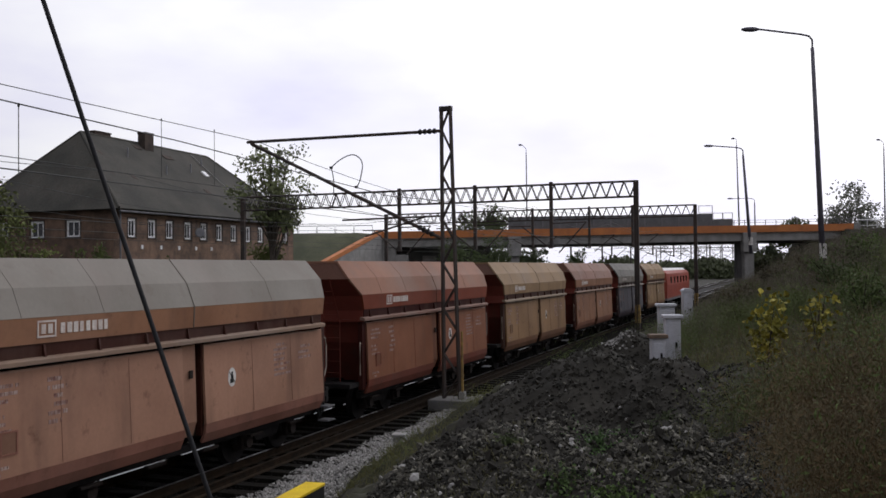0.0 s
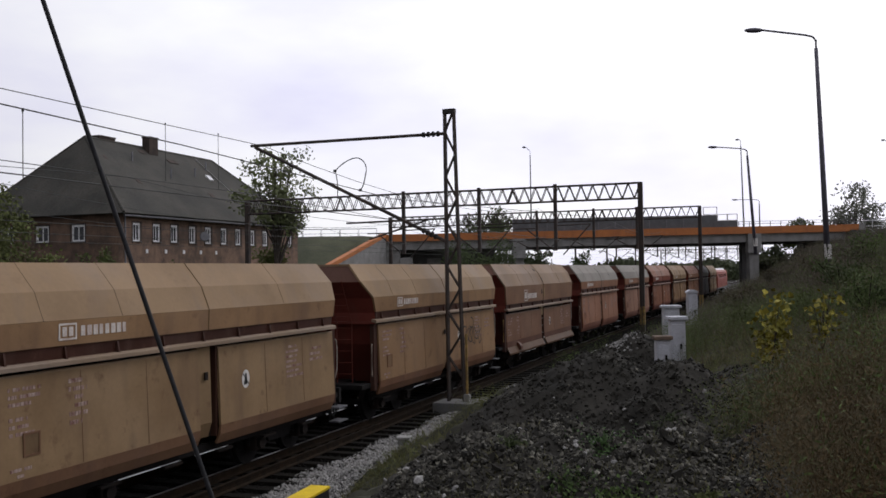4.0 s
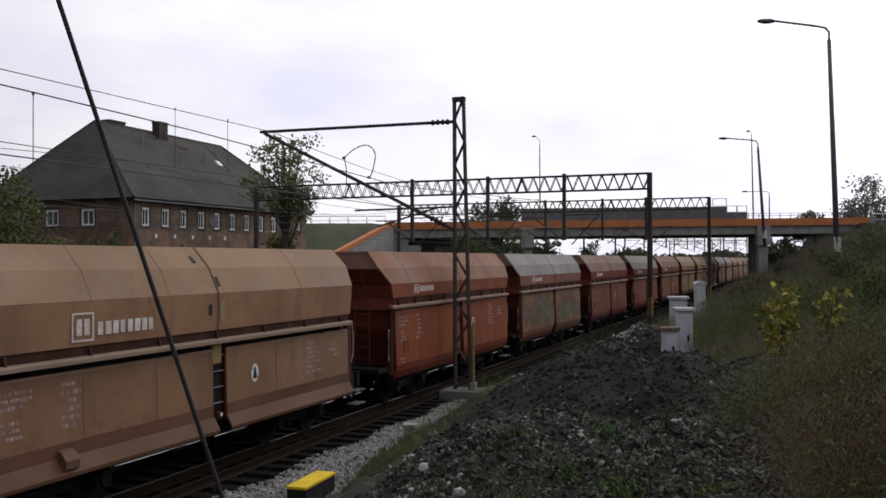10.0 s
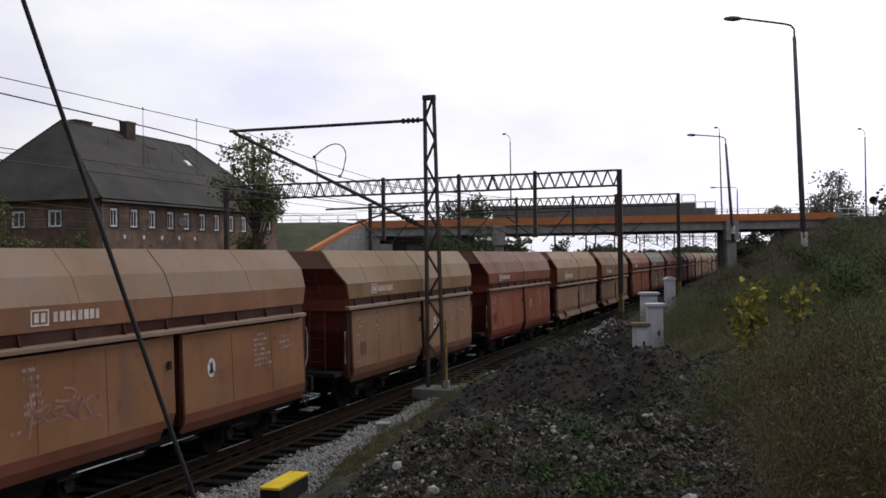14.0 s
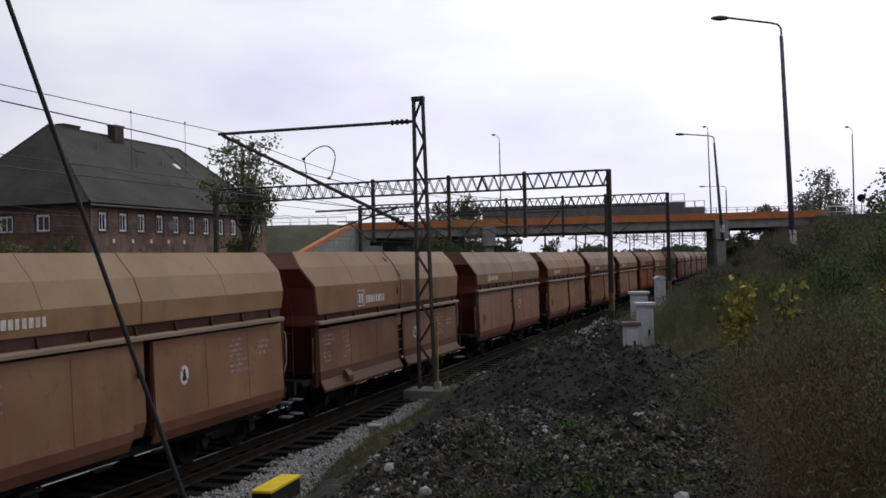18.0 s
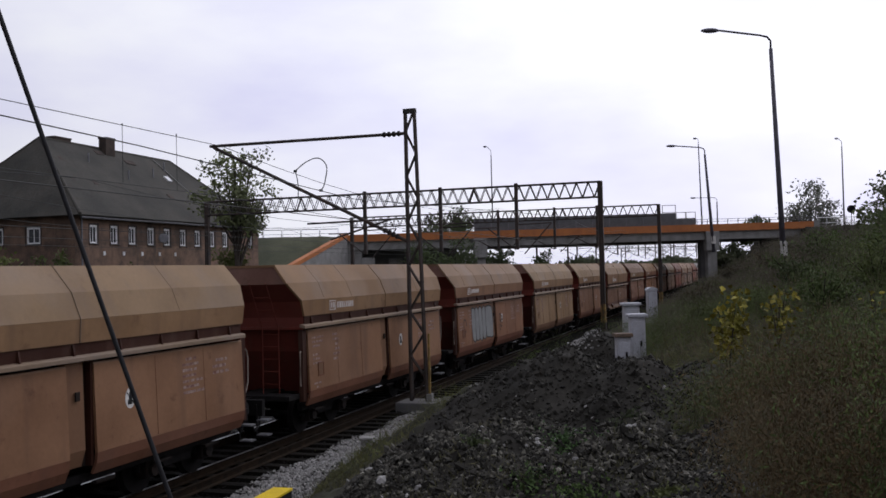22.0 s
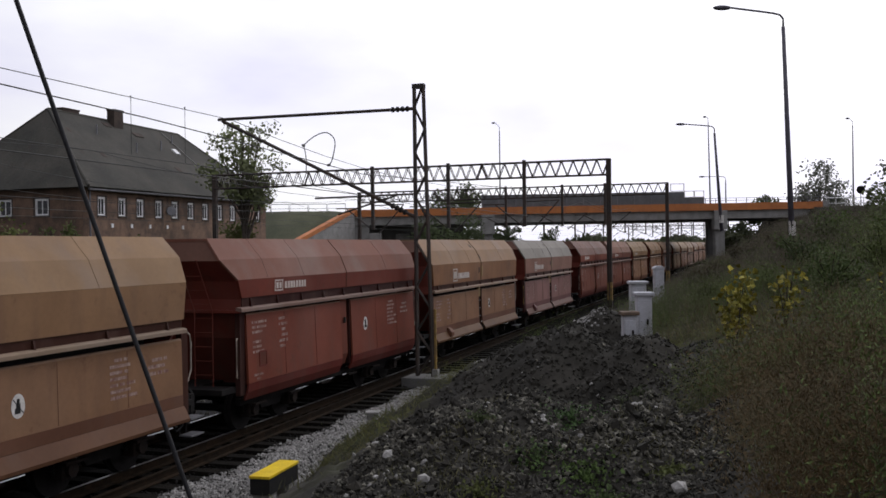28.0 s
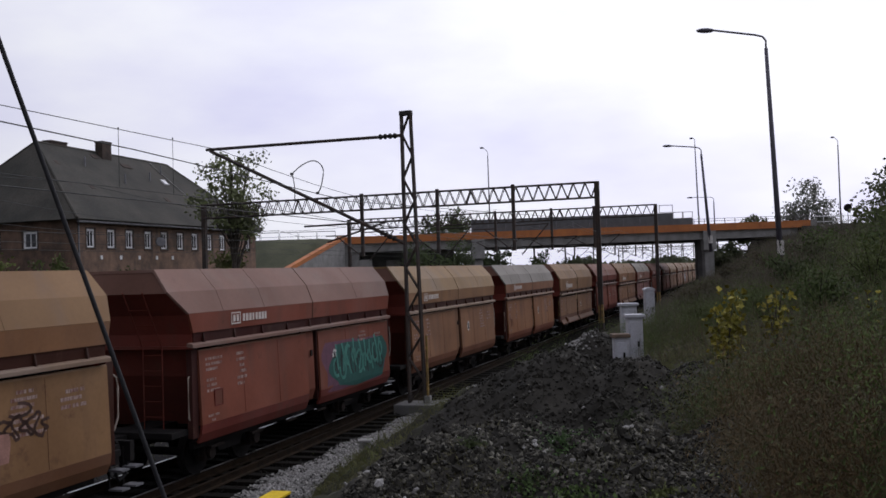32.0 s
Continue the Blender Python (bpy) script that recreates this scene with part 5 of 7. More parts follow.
    part("abutment", bx(L - 1.0, L + 2.0, 0.3, Wd, -0.8, deck_z(L) - 0.86), CONC, b)
    return b


build_bridge()


def build_wing_wall():
    """The orange-capped wing wall that runs down the embankment towards the camera."""
    w = thing("wing_wall", "sloping concrete wing wall with an orange cap", "wall", kind="structure")
    p, q = Vector((-43.3, 95.6)), Vector((-43.0, 79.5))
    d = (q - p).normalized()
    s = Vector((-d.y, d.x)) * 0.3
    bm, bc = bmesh.new(), bmesh.new()
    for m, lo, hi, g in ((bm, -9.0, -0.42, 0.7), (bc, -0.42, 0.0, 1.0)):
        vs = []
        for e, top in ((p, 8.40), (q, 4.35)):
            for k in (-1, 1):
                for z in (lo, hi):
                    vs.append(m.verts.new((e.x + s.x * k * g, e.y + s.y * k * g, max(top + z, -1.0))))
        for f in ((0, 1, 3, 2), (4, 6, 7, 5), (0, 4, 5, 1), (2, 3, 7, 6), (1, 5, 7, 3), (0, 2, 6, 4)):
            m.faces.new([vs[i] for i in f])
        bmesh.ops.recalc_face_normals(m, faces=m.faces[:])
    part("wall_body", bm, CONC, w)
    part("wall_cap", bc, ORANGE, w, "orange painted cap")


build_wing_wall()


# ---------------------------------------------------------------- the brick house
HX, HY0, HY1, HW, EAVE, RIDGE = -46.5, 56.0, 81.8, 14.0, 8.75, 15.2


def build_house():
    h = thing("brick_house", "two-storey old brick house with a steep dark hipped roof", "house")
    t = 0.4
    # walls with openings; windows are (along, z0, width, height)
    ys = [57.55, 59.9, 62.1, 64.5, 66.7, 69.0, 71.2, 73.5, 75.7, 77.8, 80.2]

    def wall(name, fixed, axis, a0, a1, z1, wins, label):
        """A wall with real openings, made of blocks round the windows."""
        bm = bmesh.new()

        def blk(u0, u1, z0, zz):
            if u1 - u0 > 0.01 and zz - z0 > 0.01:
                if axis == "y":
                    box(bm, fixed - t, fixed, u0, u1, z0, zz)
                else:
                    box(bm, u0, u1, fixed, fixed + t, z0, zz)
        rows = sorted({(z, z + hh) for _, z, _, hh in wins})
        zc = -0.8
        for z0, z2 in rows:
            blk(a0, a1, zc, z0)
            u = a0
            for c, z, ww, hh in sorted(wins):
                if z == z0:
                    blk(u, c - ww / 2, z0, z2)
                    u = c + ww / 2
            blk(u, a1, z0, z2)
            zc = z2
        blk(a0, a1, zc, z1)
        return part(name, bm, BRICK, h, label)
    fw = [(y, z, 0.9, 1.45) for y in ys for z in (2.4, 6.58)]
    wall("wall", HX, "y", HY0, HY1, EAVE, fw, "sooty red brick front wall")
    gw = [(x, z, 1.3, 1.32) for x in (-50.65, -54.1, -57.6) for z in (2.4, 6.63)]
    wall("wall", HY0, "x", HX - HW, HX - 0.4, EAVE, gw, "sooty red brick end wall")
    part("wall", bx(HX - HW, HX - 0.4, HY1 - 0.4, HY1, -0.8, EAVE), BRICK, h)
    part("wall", bx(HX - HW, HX - HW + 0.4, HY0 + 0.4, HY1 - 0.4, -0.8, EAVE), BRICK, h)
    rng = random.Random(8)

    def window(c, z, ww, hh, axis):
        w = new("window")
        w.parent = h
        w.matrix_basis = pose(HX - 0.10, c, z) if axis == "y" else pose(c, HY0 + 0.10, z, 0, 0, -90)
        bm = bmesh.new()
        f = 0.17
        box(bm, -0.05, 0.03, -ww / 2, -ww / 2 + f, 0, hh)
        box(bm, -0.05, 0.03, ww / 2 - f, ww / 2, 0, hh)
        box(bm, -0.05, 0.03, -ww / 2 + f, ww / 2 - f, 0, f)
        box(bm, -0.05, 0.03, -ww / 2 + f, ww / 2 - f, hh - f, hh)
        box(bm, -0.04, 0.025, -0.035, 0.035, f, hh - f)
        part("window_frame", bm, FRAMEW, w, "white window frame")
        # dark ring just outside the opening
        bm = bmesh.new()
        e = 0.11
        box(bm, 0.05, 0.125, -ww / 2 - e, -ww / 2 - 0.002, -0.11, hh + e)
        box(bm, 0.05, 0.125, ww / 2 + 0.002, ww / 2 + e, -0.11, hh + e)
        box(bm, 0.05, 0.125, -ww / 2 - 0.002, ww / 2 + 0.002, hh + 0.002, hh + e)
        part("surround", bm, SOOT, w, "dark window surround")
        part("pane", bx(-0.02, -0.01, -ww / 2 + f, -0.035, f, hh - f), GLASS, w)
        part("pane", bx(-0.02, -0.01, 0.035, ww / 2 - f, f, hh - f), GLASS, w)
        part("window_sill", bx(0.035, 0.23, -ww / 2 + 0.004, ww / 2 - 0.004, 0.001, 0.05), CONC_D, w)
        if axis == "y" and rng.random() < 0.6:
            # a casement left open, turned into the room
            bm = bmesh.new()
            sw = ww / 2 - 0.06
            for a, b2, c2, d2 in ((0, sw, 0.1, 0.2), (0, sw, hh - 0.2, hh - 0.1), (0, 0.09, 0.2, hh - 0.2), (sw - 0.09, sw, 0.2, hh - 0.2)):
                box(bm, -0.02, 0.02, -b2, -a, c2, d2)
            leaf = part("open_casement", bm, FRAMEW, w, "white casement standing open")
            leaf.matrix_basis = pose(0.05, ww / 2 - 0.08, 0, 0, 0, -rng.uniform(35, 70))
        if rng.random() < 0.7:
            part("curtain", bx(-0.2, -0.18, -ww / 2 + f, ww / 2 - f, f, hh * rng.uniform(0.6, 1)), FRAMEW, w, "pale net curtain")
    for y, z, ww, hh in fw:
        window(y, z, ww, hh, "y")
    for x, z, ww, hh in gw:
        window(x, z, ww, hh, "x")
    # roof
    o = 0.55
    x0, x1, y0, y1 = HX - HW - o, HX + o, HY0 - o, HY1 + o
    r0, r1 = (HX - HW / 2, 60.0, RIDGE), (HX - HW / 2, 77.3, RIDGE - 0.15)
    ze = EAVE - 0.15
    c = [Vector((x0, y0, ze)), Vector((x1, y0, ze)), Vector((x1, y1, ze)), Vector((x0, y1, ze)), Vector(r0), Vector(r1)]
    for idx, lab in (((0, 1, 4), "hipped end of dark tiles"), ((1, 2, 5, 4), "front slope of dark tiles"), ((2, 3, 5), ""), ((3, 0, 4, 5), "")):
        bm = bmesh.new()
        top = [c[i] for i in idx]
        nrm = (top[1] - top[0]).cross(top[2] - top[0]).normalized()
        nrm = nrm if nrm.z > 0 else -nrm
        a = [bm.verts.new(v + nrm * 0.12) for v in top]
        b = [bm.verts.new(v) for v in top]
        bm.faces.new(a)
        bm.faces.new(b[::-1])
        for i in range(len(a)):
            bm.faces.new((a[i], b[i], b[(i + 1) % len(a)], a[(i + 1) % len(a)]))
        bmesh.ops.recalc_face_normals(bm, faces=bm.faces[:])
        part("roof_slope", bm, ROOFT, h, lab)
    bm = bmesh.new()
    for p, q in ((0, 4), (1, 4), (2, 5), (3, 5), (4, 5)):
        tube(bm, c[p] + Vector((0, 0, 0.13)), c[q] + Vector((0, 0, 0.13)), 0.12, 7)
    part("ridge_tiles", bm, ROOFT, h)
    for (cx, cy, sx, sy, z0, z1) in ((HX - 6.6, 67.6, 0.75, 1.2, 13.6, 16.1), (HX - 7.3, 62.5, 0.8, 1.9, 14.2, 15.55)):
        ch = part("chimney", bx(cx - sx / 2, cx + sx / 2, cy - sy / 2, cy + sy / 2, z0, z1), SOOT, h, "sooty brick chimney stack")
        part("chimney_cap", bx(cx - sx / 2 - 0.05, cx + sx / 2 + 0.05, cy - sy / 2 - 0.05, cy + sy / 2 + 0.05, z1, z1 + 0.12), SOOT, ch)
        part("chimney_flashing", bx(cx + sx / 2, cx + sx / 2 + 0.25, cy - sy / 2 - 0.15, cy + sy / 2 + 0.15, RIDGE - 1.35, RIDGE - 0.95), CONC_D, ch, "pale patched mortar at the foot of the chimney")
    # roof vents, skylight, dish and small white wall vents
    sl = (RIDGE - ze) / (x1 - r0[0])

    def on_roof(dx, y, up=0.12):
        return (x1 - dx, y, ze + dx * sl + up)
    for dx, y in ((5.6, 63.3), (4.2, 66.6), (4.9, 71.0), (6.0, 74.2)):
        p = on_roof(dx, y)
        bm = bmesh.new()
        tube(bm, (p[0], p[1], p[2] - 0.2), (p[0], p[1], p[2] + 0.75), 0.07, 7)
        part("vent_pipe", bm, GALV, h, "thin grey roof vent pipe")
    bm = bmesh.new()
    p, q = Vector(on_roof(7.2, 74.2)), Vector(on_roof(2.4, 74.6))
    tube(bm, p, q, 0.05, 5)
    part("conductor_strip", bm, CONC, h, "pale metal strip down the roof")
    for dx, y, wd in ((6.3, 69.6, 1.3), (6.9, 66.2, 0.9), (3.3, 61.2, 0.5), (2.7, 70.4, 0.6), (5.5, 59.9, 0.4)):
        p = on_roof(dx, y, 0.135)
        o = part("tile_patch", bx(-0.28, 0.28, -wd / 2, wd / 2, -0.015, 0.015), SOOT, h, "patch of newer reddish tiles")
        o.matrix_basis = pose(*p, 0, math.degrees(math.atan(sl)), 0)
    p = on_roof(4.9, 73.2)
    bm = bx(-0.35, 0.35, -0.3, 0.3, -0.05, 0.06)
    o = part("skylight", bm, FRAMEW, h, "small pale skylight")
    o.matrix_basis = pose(*p, 0, math.degrees(math.atan(sl)), 0)
    for y in (58.7, 61.0, 63.3, 65.6, 67.8):
        part("wall_vent", bx(HX, HX + 0.05, y - 0.12, y + 0.12, 5.75, 6.05), FRAMEW, h, "small white wall vent")
    bm = bmesh.new()
    tube(bm, (HX + 0.45, 65.55, 7.2), (HX + 0.5, 65.5, 7.22), 0.42, 18, 0.36)
    tube(bm, (HX, 65.6, 7.0), (HX + 0.45, 65.55, 7.2), 0.03, 6)
    part("satellite_dish", bm, GALV, h, "grey satellite dish")
    bm = bmesh.new()
    tube(bm, (x1 - 0.1, y0 + 0.2, ze - 0.1), (x1 - 0.1, y1 - 0.2, ze - 0.1), 0.09, 8)
    part("gutter", bm, GALV, h)
    bm = bmesh.new()
    tube(bm, (HX + 0.1, HY0 + 0.15, ze), (HX + 0.1, HY0 + 0.15, -0.5), 0.06, 8)
    part("downpipe", bm, GALV, h, "pale downpipe at the corner")
    return h


build_house()


# ---------------------------------------------------------------- street lamps
def build_lamp(foot, top_z, arm, ground_z, label, r0=0.12, lean=(0.0, 0.0), head_len=0.75):
    """A street lamp: foot (x, y), the height of the bend, and the arm as a way in x, y with its rise."""
    lp = thing("street_lamp", label, "street lamp", group="street lamps along the road")
    f = Vector((foot[0], foot[1], ground_z))
    t = Vector((foot[0] + lean[0], foot[1] + lean[1], top_z))
    bm = bmesh.new()
    poly_tube(bm, [f, f.lerp(t, 0.5), t], [r0, r0 * 0.8, r0 * 0.6], 10)
    part("post", bm, LAMPPOST, lp, "tapered grey steel post", True)
    e = t + Vector(arm)
    bm = bmesh.new()
    poly_tube(bm, [t, t + Vector((0, 0, 0.35)), t + Vector((arm[0] * 0.06, arm[1] * 0.06, 0.52)), t + Vector((arm[0] * 0.2, arm[1] * 0.2, 0.6)), e], r0 * 0.33, 7)
    part("arm", bm, LAMPPOST, lp, "", True)
    d = Vector((arm[0], arm[1], 0)).normalized()
    bm = bmesh.new()
    bmesh.ops.create_uvsphere(bm, u_segments=12, v_segments=8, radius=0.5)
    q = d.to_track_quat("X", "Z").to_matrix().to_4x4()
    bmesh.ops.transform(bm, matrix=Matrix.Translation(e + d * head_len * 0.45) @ q @ Matrix.Diagonal((head_len, 0.30, 0.22, 1)), verts=bm.verts[:])
    part("lamp_head", bm, LAMPPOST, lp, "dark oval lamp head", True)
    part("base_label", bx(f.x - r0 - 0.01, f.x + r0 + 0.01, f.y - r0 - 0.02, f.y + r0, f.z + 0.7, f.z + 1.35), WHITE, lp, "white plate on the post")
    return lp


build_lamp((1.30, 44.5), 13.6, (-2.2, -0.8, 0.85), 3.6, "tall grey street lamp on the weedy bank", 0.14, (-0.29, -0.3), 0.85)
build_lamp((-3.15, 81.4), 13.2, (-2.3, -0.95, 0.75), 5.0, "grey street lamp before the bridge", 0.15, (-0.48, -0.3), 0.85)
build_lamp((-5.74, 115.8), 18.4, (-0.2, 0.1, 0.75), 8.4, "thin street lamp on the bridge", 0.10, (-0.15, 0), 0.5)
build_lamp((-28.4, 103.7), 17.2, (-0.45, -0.15, 0.95), 8.4, "thin street lamp on the bridge", 0.09, (0, 0), 0.45)
build_lamp((-4.7, 137.6), 12.8, (-2.8, -1.0, 0.6), 6.5, "far street lamp beyond the bridge", 0.13, (0, 0), 0.9)


# ---------------------------------------------------------------- cabinets and yellow box
def cabinet(at, w, d, hgt, cap, label, rz=20):
    c = thing("relay_cabinet", label, "cabinet", at, rz, "trackside cabinets")
    part("body", bx(-w / 2, w / 2, -d / 2, d / 2, 0, hgt, 0.015), CAB, c)
    part("door", bx(-w / 2 + 0.05, w / 2 - 0.05, -d / 2 - 0.02, -d / 2 + 0.01, 0.12, hgt - 0.12, 0.008), CAB, c)
    part("handle", bx(w / 2 - 0.16, w / 2 - 0.11, -d / 2 - 0.05, -d / 2 - 0.02, hgt * 0.5, hgt * 0.5 + 0.14), BLACKSTEEL, c)
    if cap == "flat":
        part("cap", bx(-w / 2 - 0.06, w / 2 + 0.06, -d / 2 - 0.06, d / 2 + 0.06, hgt, hgt + 0.09, 0.02), CAB, c)
    elif cap == "rust":
        part("cap", bx(-w / 2 - 0.05, w / 2 + 0.05, -d / 2 - 0.05, d / 2 + 0.05, hgt, hgt + 0.1, 0.02), CABCAP, c, "rusty brown cap")
    else:
        part("cap", pr([(-w / 2 - 0.05, hgt), (w / 2 + 0.05, hgt), (w / 2 + 0.02, hgt + 0.08), (w * 0.25, hgt + 0.16), (-w * 0.25, hgt + 0.16), (-w / 2 - 0.02, hgt + 0.08)], -d / 2 - 0.05, d / 2 + 0.05), CAB, c, "rounded cap")
    part("plinth", bx(-w / 2 + 0.03, w / 2 - 0.03, -d / 2 + 0.03, d / 2 - 0.03, -0.6, 0), CONC_D, c)
    return c


cabinet((-3.06, 25.7, 1.05), 0.40, 0.30, 1.56, "flat", "tall pale grey relay cabinet beside the soil heap")
cabinet((-3.34, 24.9, 1.08), 0.38, 0.30, 1.05, "rust", "low cream relay cabinet with a rusty cap")
cabinet((-3.85, 30.8, 1.05), 0.50, 0.34, 1.66, "flat", "pale grey relay cabinet behind the heap")
cabinet((-5.1, 49.5, 0.65), 0.50, 0.40, 2.05, "round", "grey relay cabinet with a rounded cap")


def build_yellow_box():
    b = thing("point_machine_box", "black trackside box with a bright yellow lid", "trackside box", (-8.15, 14.52, -0.62), 4)
    part("lid", bx(-0.19, 0.19, -0.62, 0.62, 0.72, 0.77, 0.012), YELLOW, b, "bright yellow lid")
    part("body", bx(-0.18, 0.18, -0.60, 0.60, 0.44, 0.72, 0.01), BLACK, b)
    part("foot", bx(-0.15, 0.15, -0.55, -0.25, -0.1, 0.44), CONC, b, "grey concrete foot")
    part("foot", bx(-0.15, 0.15, 0.25, 0.55, -0.1, 0.44), CONC, b, "grey concrete foot")


build_yellow_box()


# ---------------------------------------------------------------- locomotive at the head of the train
def build_loco():
    w = thing("electric_locomotive", "red electric locomotive with a pale roof ahead of the wagons", "locomotive")
    L = 19.0
    body = [(-1.45, 1.15), (1.45, 1.15), (1.48, 2.3), (1.40, 3.35), (1.15, 3.62), (-1.15, 3.62), (-1.40, 3.35), (-1.48, 2.3)]
    part("body", pr(body, -L, 0), LOCO, w, "red painted body")
    part("roof", pr([(-1.1, 3.625), (1.1, 3.625), (0.9, 3.85), (-0.9, 3.85)], -L + 0.8, -0.8), FRAMEW, w, "pale grey roof")
    for i in range(6):
        y = -2.4 - i * 2.6
        f = part("side_window", bx(1.43, 1.475, y - 0.9, y, 2.45, 3.05, 0.01), GLASS, w)
    part("cab_window", bx(-1.2, 1.2, -L - 0.02, -L + 0.02, 2.5, 3.2, 0.02), GLASS, w)
    part("sill", bx(-1.46, 1.46, -L - 0.05, 0.05, 0.95, 1.15), GALV, w)
    for y in (-4.2, -L + 4.2):
        part("bogie_frame", bx(-1.2, 1.2, y - 1.9, y + 1.9, 0.45, 0.95, 0.05), BLACKSTEEL, w)
        for dy in (-1.3, 1.3):
            for sx in (-0.75, 0.75):
                bm = bmesh.new()
                tube(bm, (sx - 0.07, y + dy, 0.6), (sx + 0.07, y + dy, 0.6), 0.6, 24)
                part("wheel", bm, BLACKSTEEL, w)
    bm = bmesh.new()
    poly_tube(bm, [(-0.8, -3.2, 3.9), (0, -4.9, 4.7), (0, -3.6, 5.5)], 0.04, 5)
    poly_tube(bm, [(-0.8, -3.6, 5.52), (0.8, -3.6, 5.52)], 0.04, 5)
    part("pantograph", bm, BLACKSTEEL, w)
    return w


loco = build_loco()
LOCO_AHEAD = 5.0 * PITCH + 19.0 + 2.1


# ---------------------------------------------------------------- paint scrawls on the wagons
def scrawl_mat(name, c, rough=0.6):
    return material(name, c, tuple(v * 0.75 for v in c), 4.0, rough)


SC_BLACK = scrawl_mat("black_spray_paint", (0.02, 0.018, 0.018))
SC_PALE = scrawl_mat("pale_grey_spray_paint", (0.215, 0.185, 0.175))
SC_SILVER = scrawl_mat("silver_spray_paint", (0.27, 0.275, 0.27))
SC_TEAL = scrawl_mat("teal_spray_paint", (0.020, 0.095, 0.080))
SC_LTEAL = scrawl_mat("light_teal_spray_paint", (0.075, 0.26, 0.21))
SC_PURPLE = scrawl_mat("dull_purple_spray_paint", (0.15, 0.065, 0.10))
SC_BROWN = scrawl_mat("dark_brown_spray_paint", (0.07, 0.035, 0.025))
SC_ROSE = scrawl_mat("faded_rose_spray_paint", (0.36, 0.19, 0.15))


def wash_mat(name, c):
    """Thin worn paint: it covers the middle of its patch and breaks up towards the edges."""
    m = scrawl_mat(name, c, 0.75)
    n, l = m.node_tree.nodes, m.node_tree.links
    co = n.new("ShaderNodeTexCoord")
    off = n.new("ShaderNodeVectorMath")
    off.operation = "MULTIPLY_ADD"
    off.inputs[1].default_value, off.inputs[2].default_value = (0, 2, 2), (0, -1, -1)
    l.new(co.outputs["Generated"], off.inputs[0])
    ln = n.new("ShaderNodeVectorMath")
    ln.operation = "LENGTH"
    l.new(off.outputs["Vector"], ln.inputs[0])
    nz = n.new("ShaderNodeTexNoise")
    nz.inputs["Scale"].default_value, nz.inputs["Detail"].default_value, nz.inputs["Roughness"].default_value = 2.2, 7.0, 0.65
    l.new(co.outputs["Object"], nz.inputs["Vector"])
    sub = n.new("ShaderNodeMath")
    sub.operation = "MULTIPLY_ADD"
    sub.inputs[1].default_value = -0.32
    l.new(ln.outputs["Value"], sub.inputs[0])
    l.new(nz.outputs["Fac"], sub.inputs[2])
    mr = n.new("ShaderNodeMapRange")
    mr.inputs[1].default_value, mr.inputs[2].default_value = 0.20, 0.46
    mr.inputs[3].default_value, mr.inputs[4].default_value = 0.0, 0.80
    l.new(sub.outputs[0], mr.inputs["Value"])
    l.new(mr.outputs[0], n["Principled BSDF"].inputs["Alpha"])
    return m


WASH_OLIVE = wash_mat("worn_olive_paint", (0.150, 0.140, 0.082))
WASH_PALE = wash_mat("worn_grey_paint", (0.20, 0.20, 0.19))
WASH_ROSE = wash_mat("worn_rose_paint", (0.26, 0.12, 0.09))


def ribbon(bm, kind, pts, wd, lift=0.006):
    """A sprayed line on the door: pts are (y, z)."""
    for (y0, z0), (y1, z1) in zip(pts, pts[1:]):
        d = Vector((y1 - y0, z1 - z0))
        if d.length < 1e-5:
            continue
        n = Vector((-d.y, d.x)).normalized() * wd / 2
        e = d.normalized() * wd * 0.3
        q = [(y0 - e.x + n.x, z0 - e.y + n.y), (y1 + e.x + n.x, z1 + e.y + n.y), (y1 + e.x - n.x, z1 + e.y - n.y), (y0 - e.x - n.x, z0 - e.y - n.y)]
        bm.faces.new([bm.verts.new((face_x(kind, z) + lift, y, z)) for y, z in q][::-1])


def patch(bm, kind, cy, cz, ry, rz, rough, seed, lift=0.004, n=40):
    """A patch of paint with an uneven edge."""
    rng = random.Random(seed)
    ph = [rng.uniform(0, 6.3) for _ in range(5)]
    rings = []
    for q in (0.2, 0.4, 0.6, 0.8, 0.9, 1.0):
        vs = []
        for i in range(n):
            a = i * math.tau / n
            k = q * (1 + rough * sum(math.sin((j + 2) * a + ph[j]) / (j + 1.5) for j in range(5)))
            c, s = math.cos(a), math.sin(a)
            m = max(abs(c), abs(s)) ** 0.7
            y, z = cy + ry * c / m * k, cz + rz * s / m * k
            vs.append(bm.verts.new((face_x(kind, z) + lift, y, z)))
        if rings:
            for i in range(n):
                bm.faces.new((rings[-1][i], vs[i], vs[(i + 1) % n], rings[-1][(i + 1) % n]))
        else:
            bm.faces.new(vs)
        rings.append(vs)


def tag_scrawl(k, name, mat, label, draw):
    bm = bmesh.new()
    draw(bm, WAGONS[k][0])
    o = part(name, bm, mat, TRAIN[k], label)
    if name == "scrawl":
        o["kind"] = "stuff"
    return o


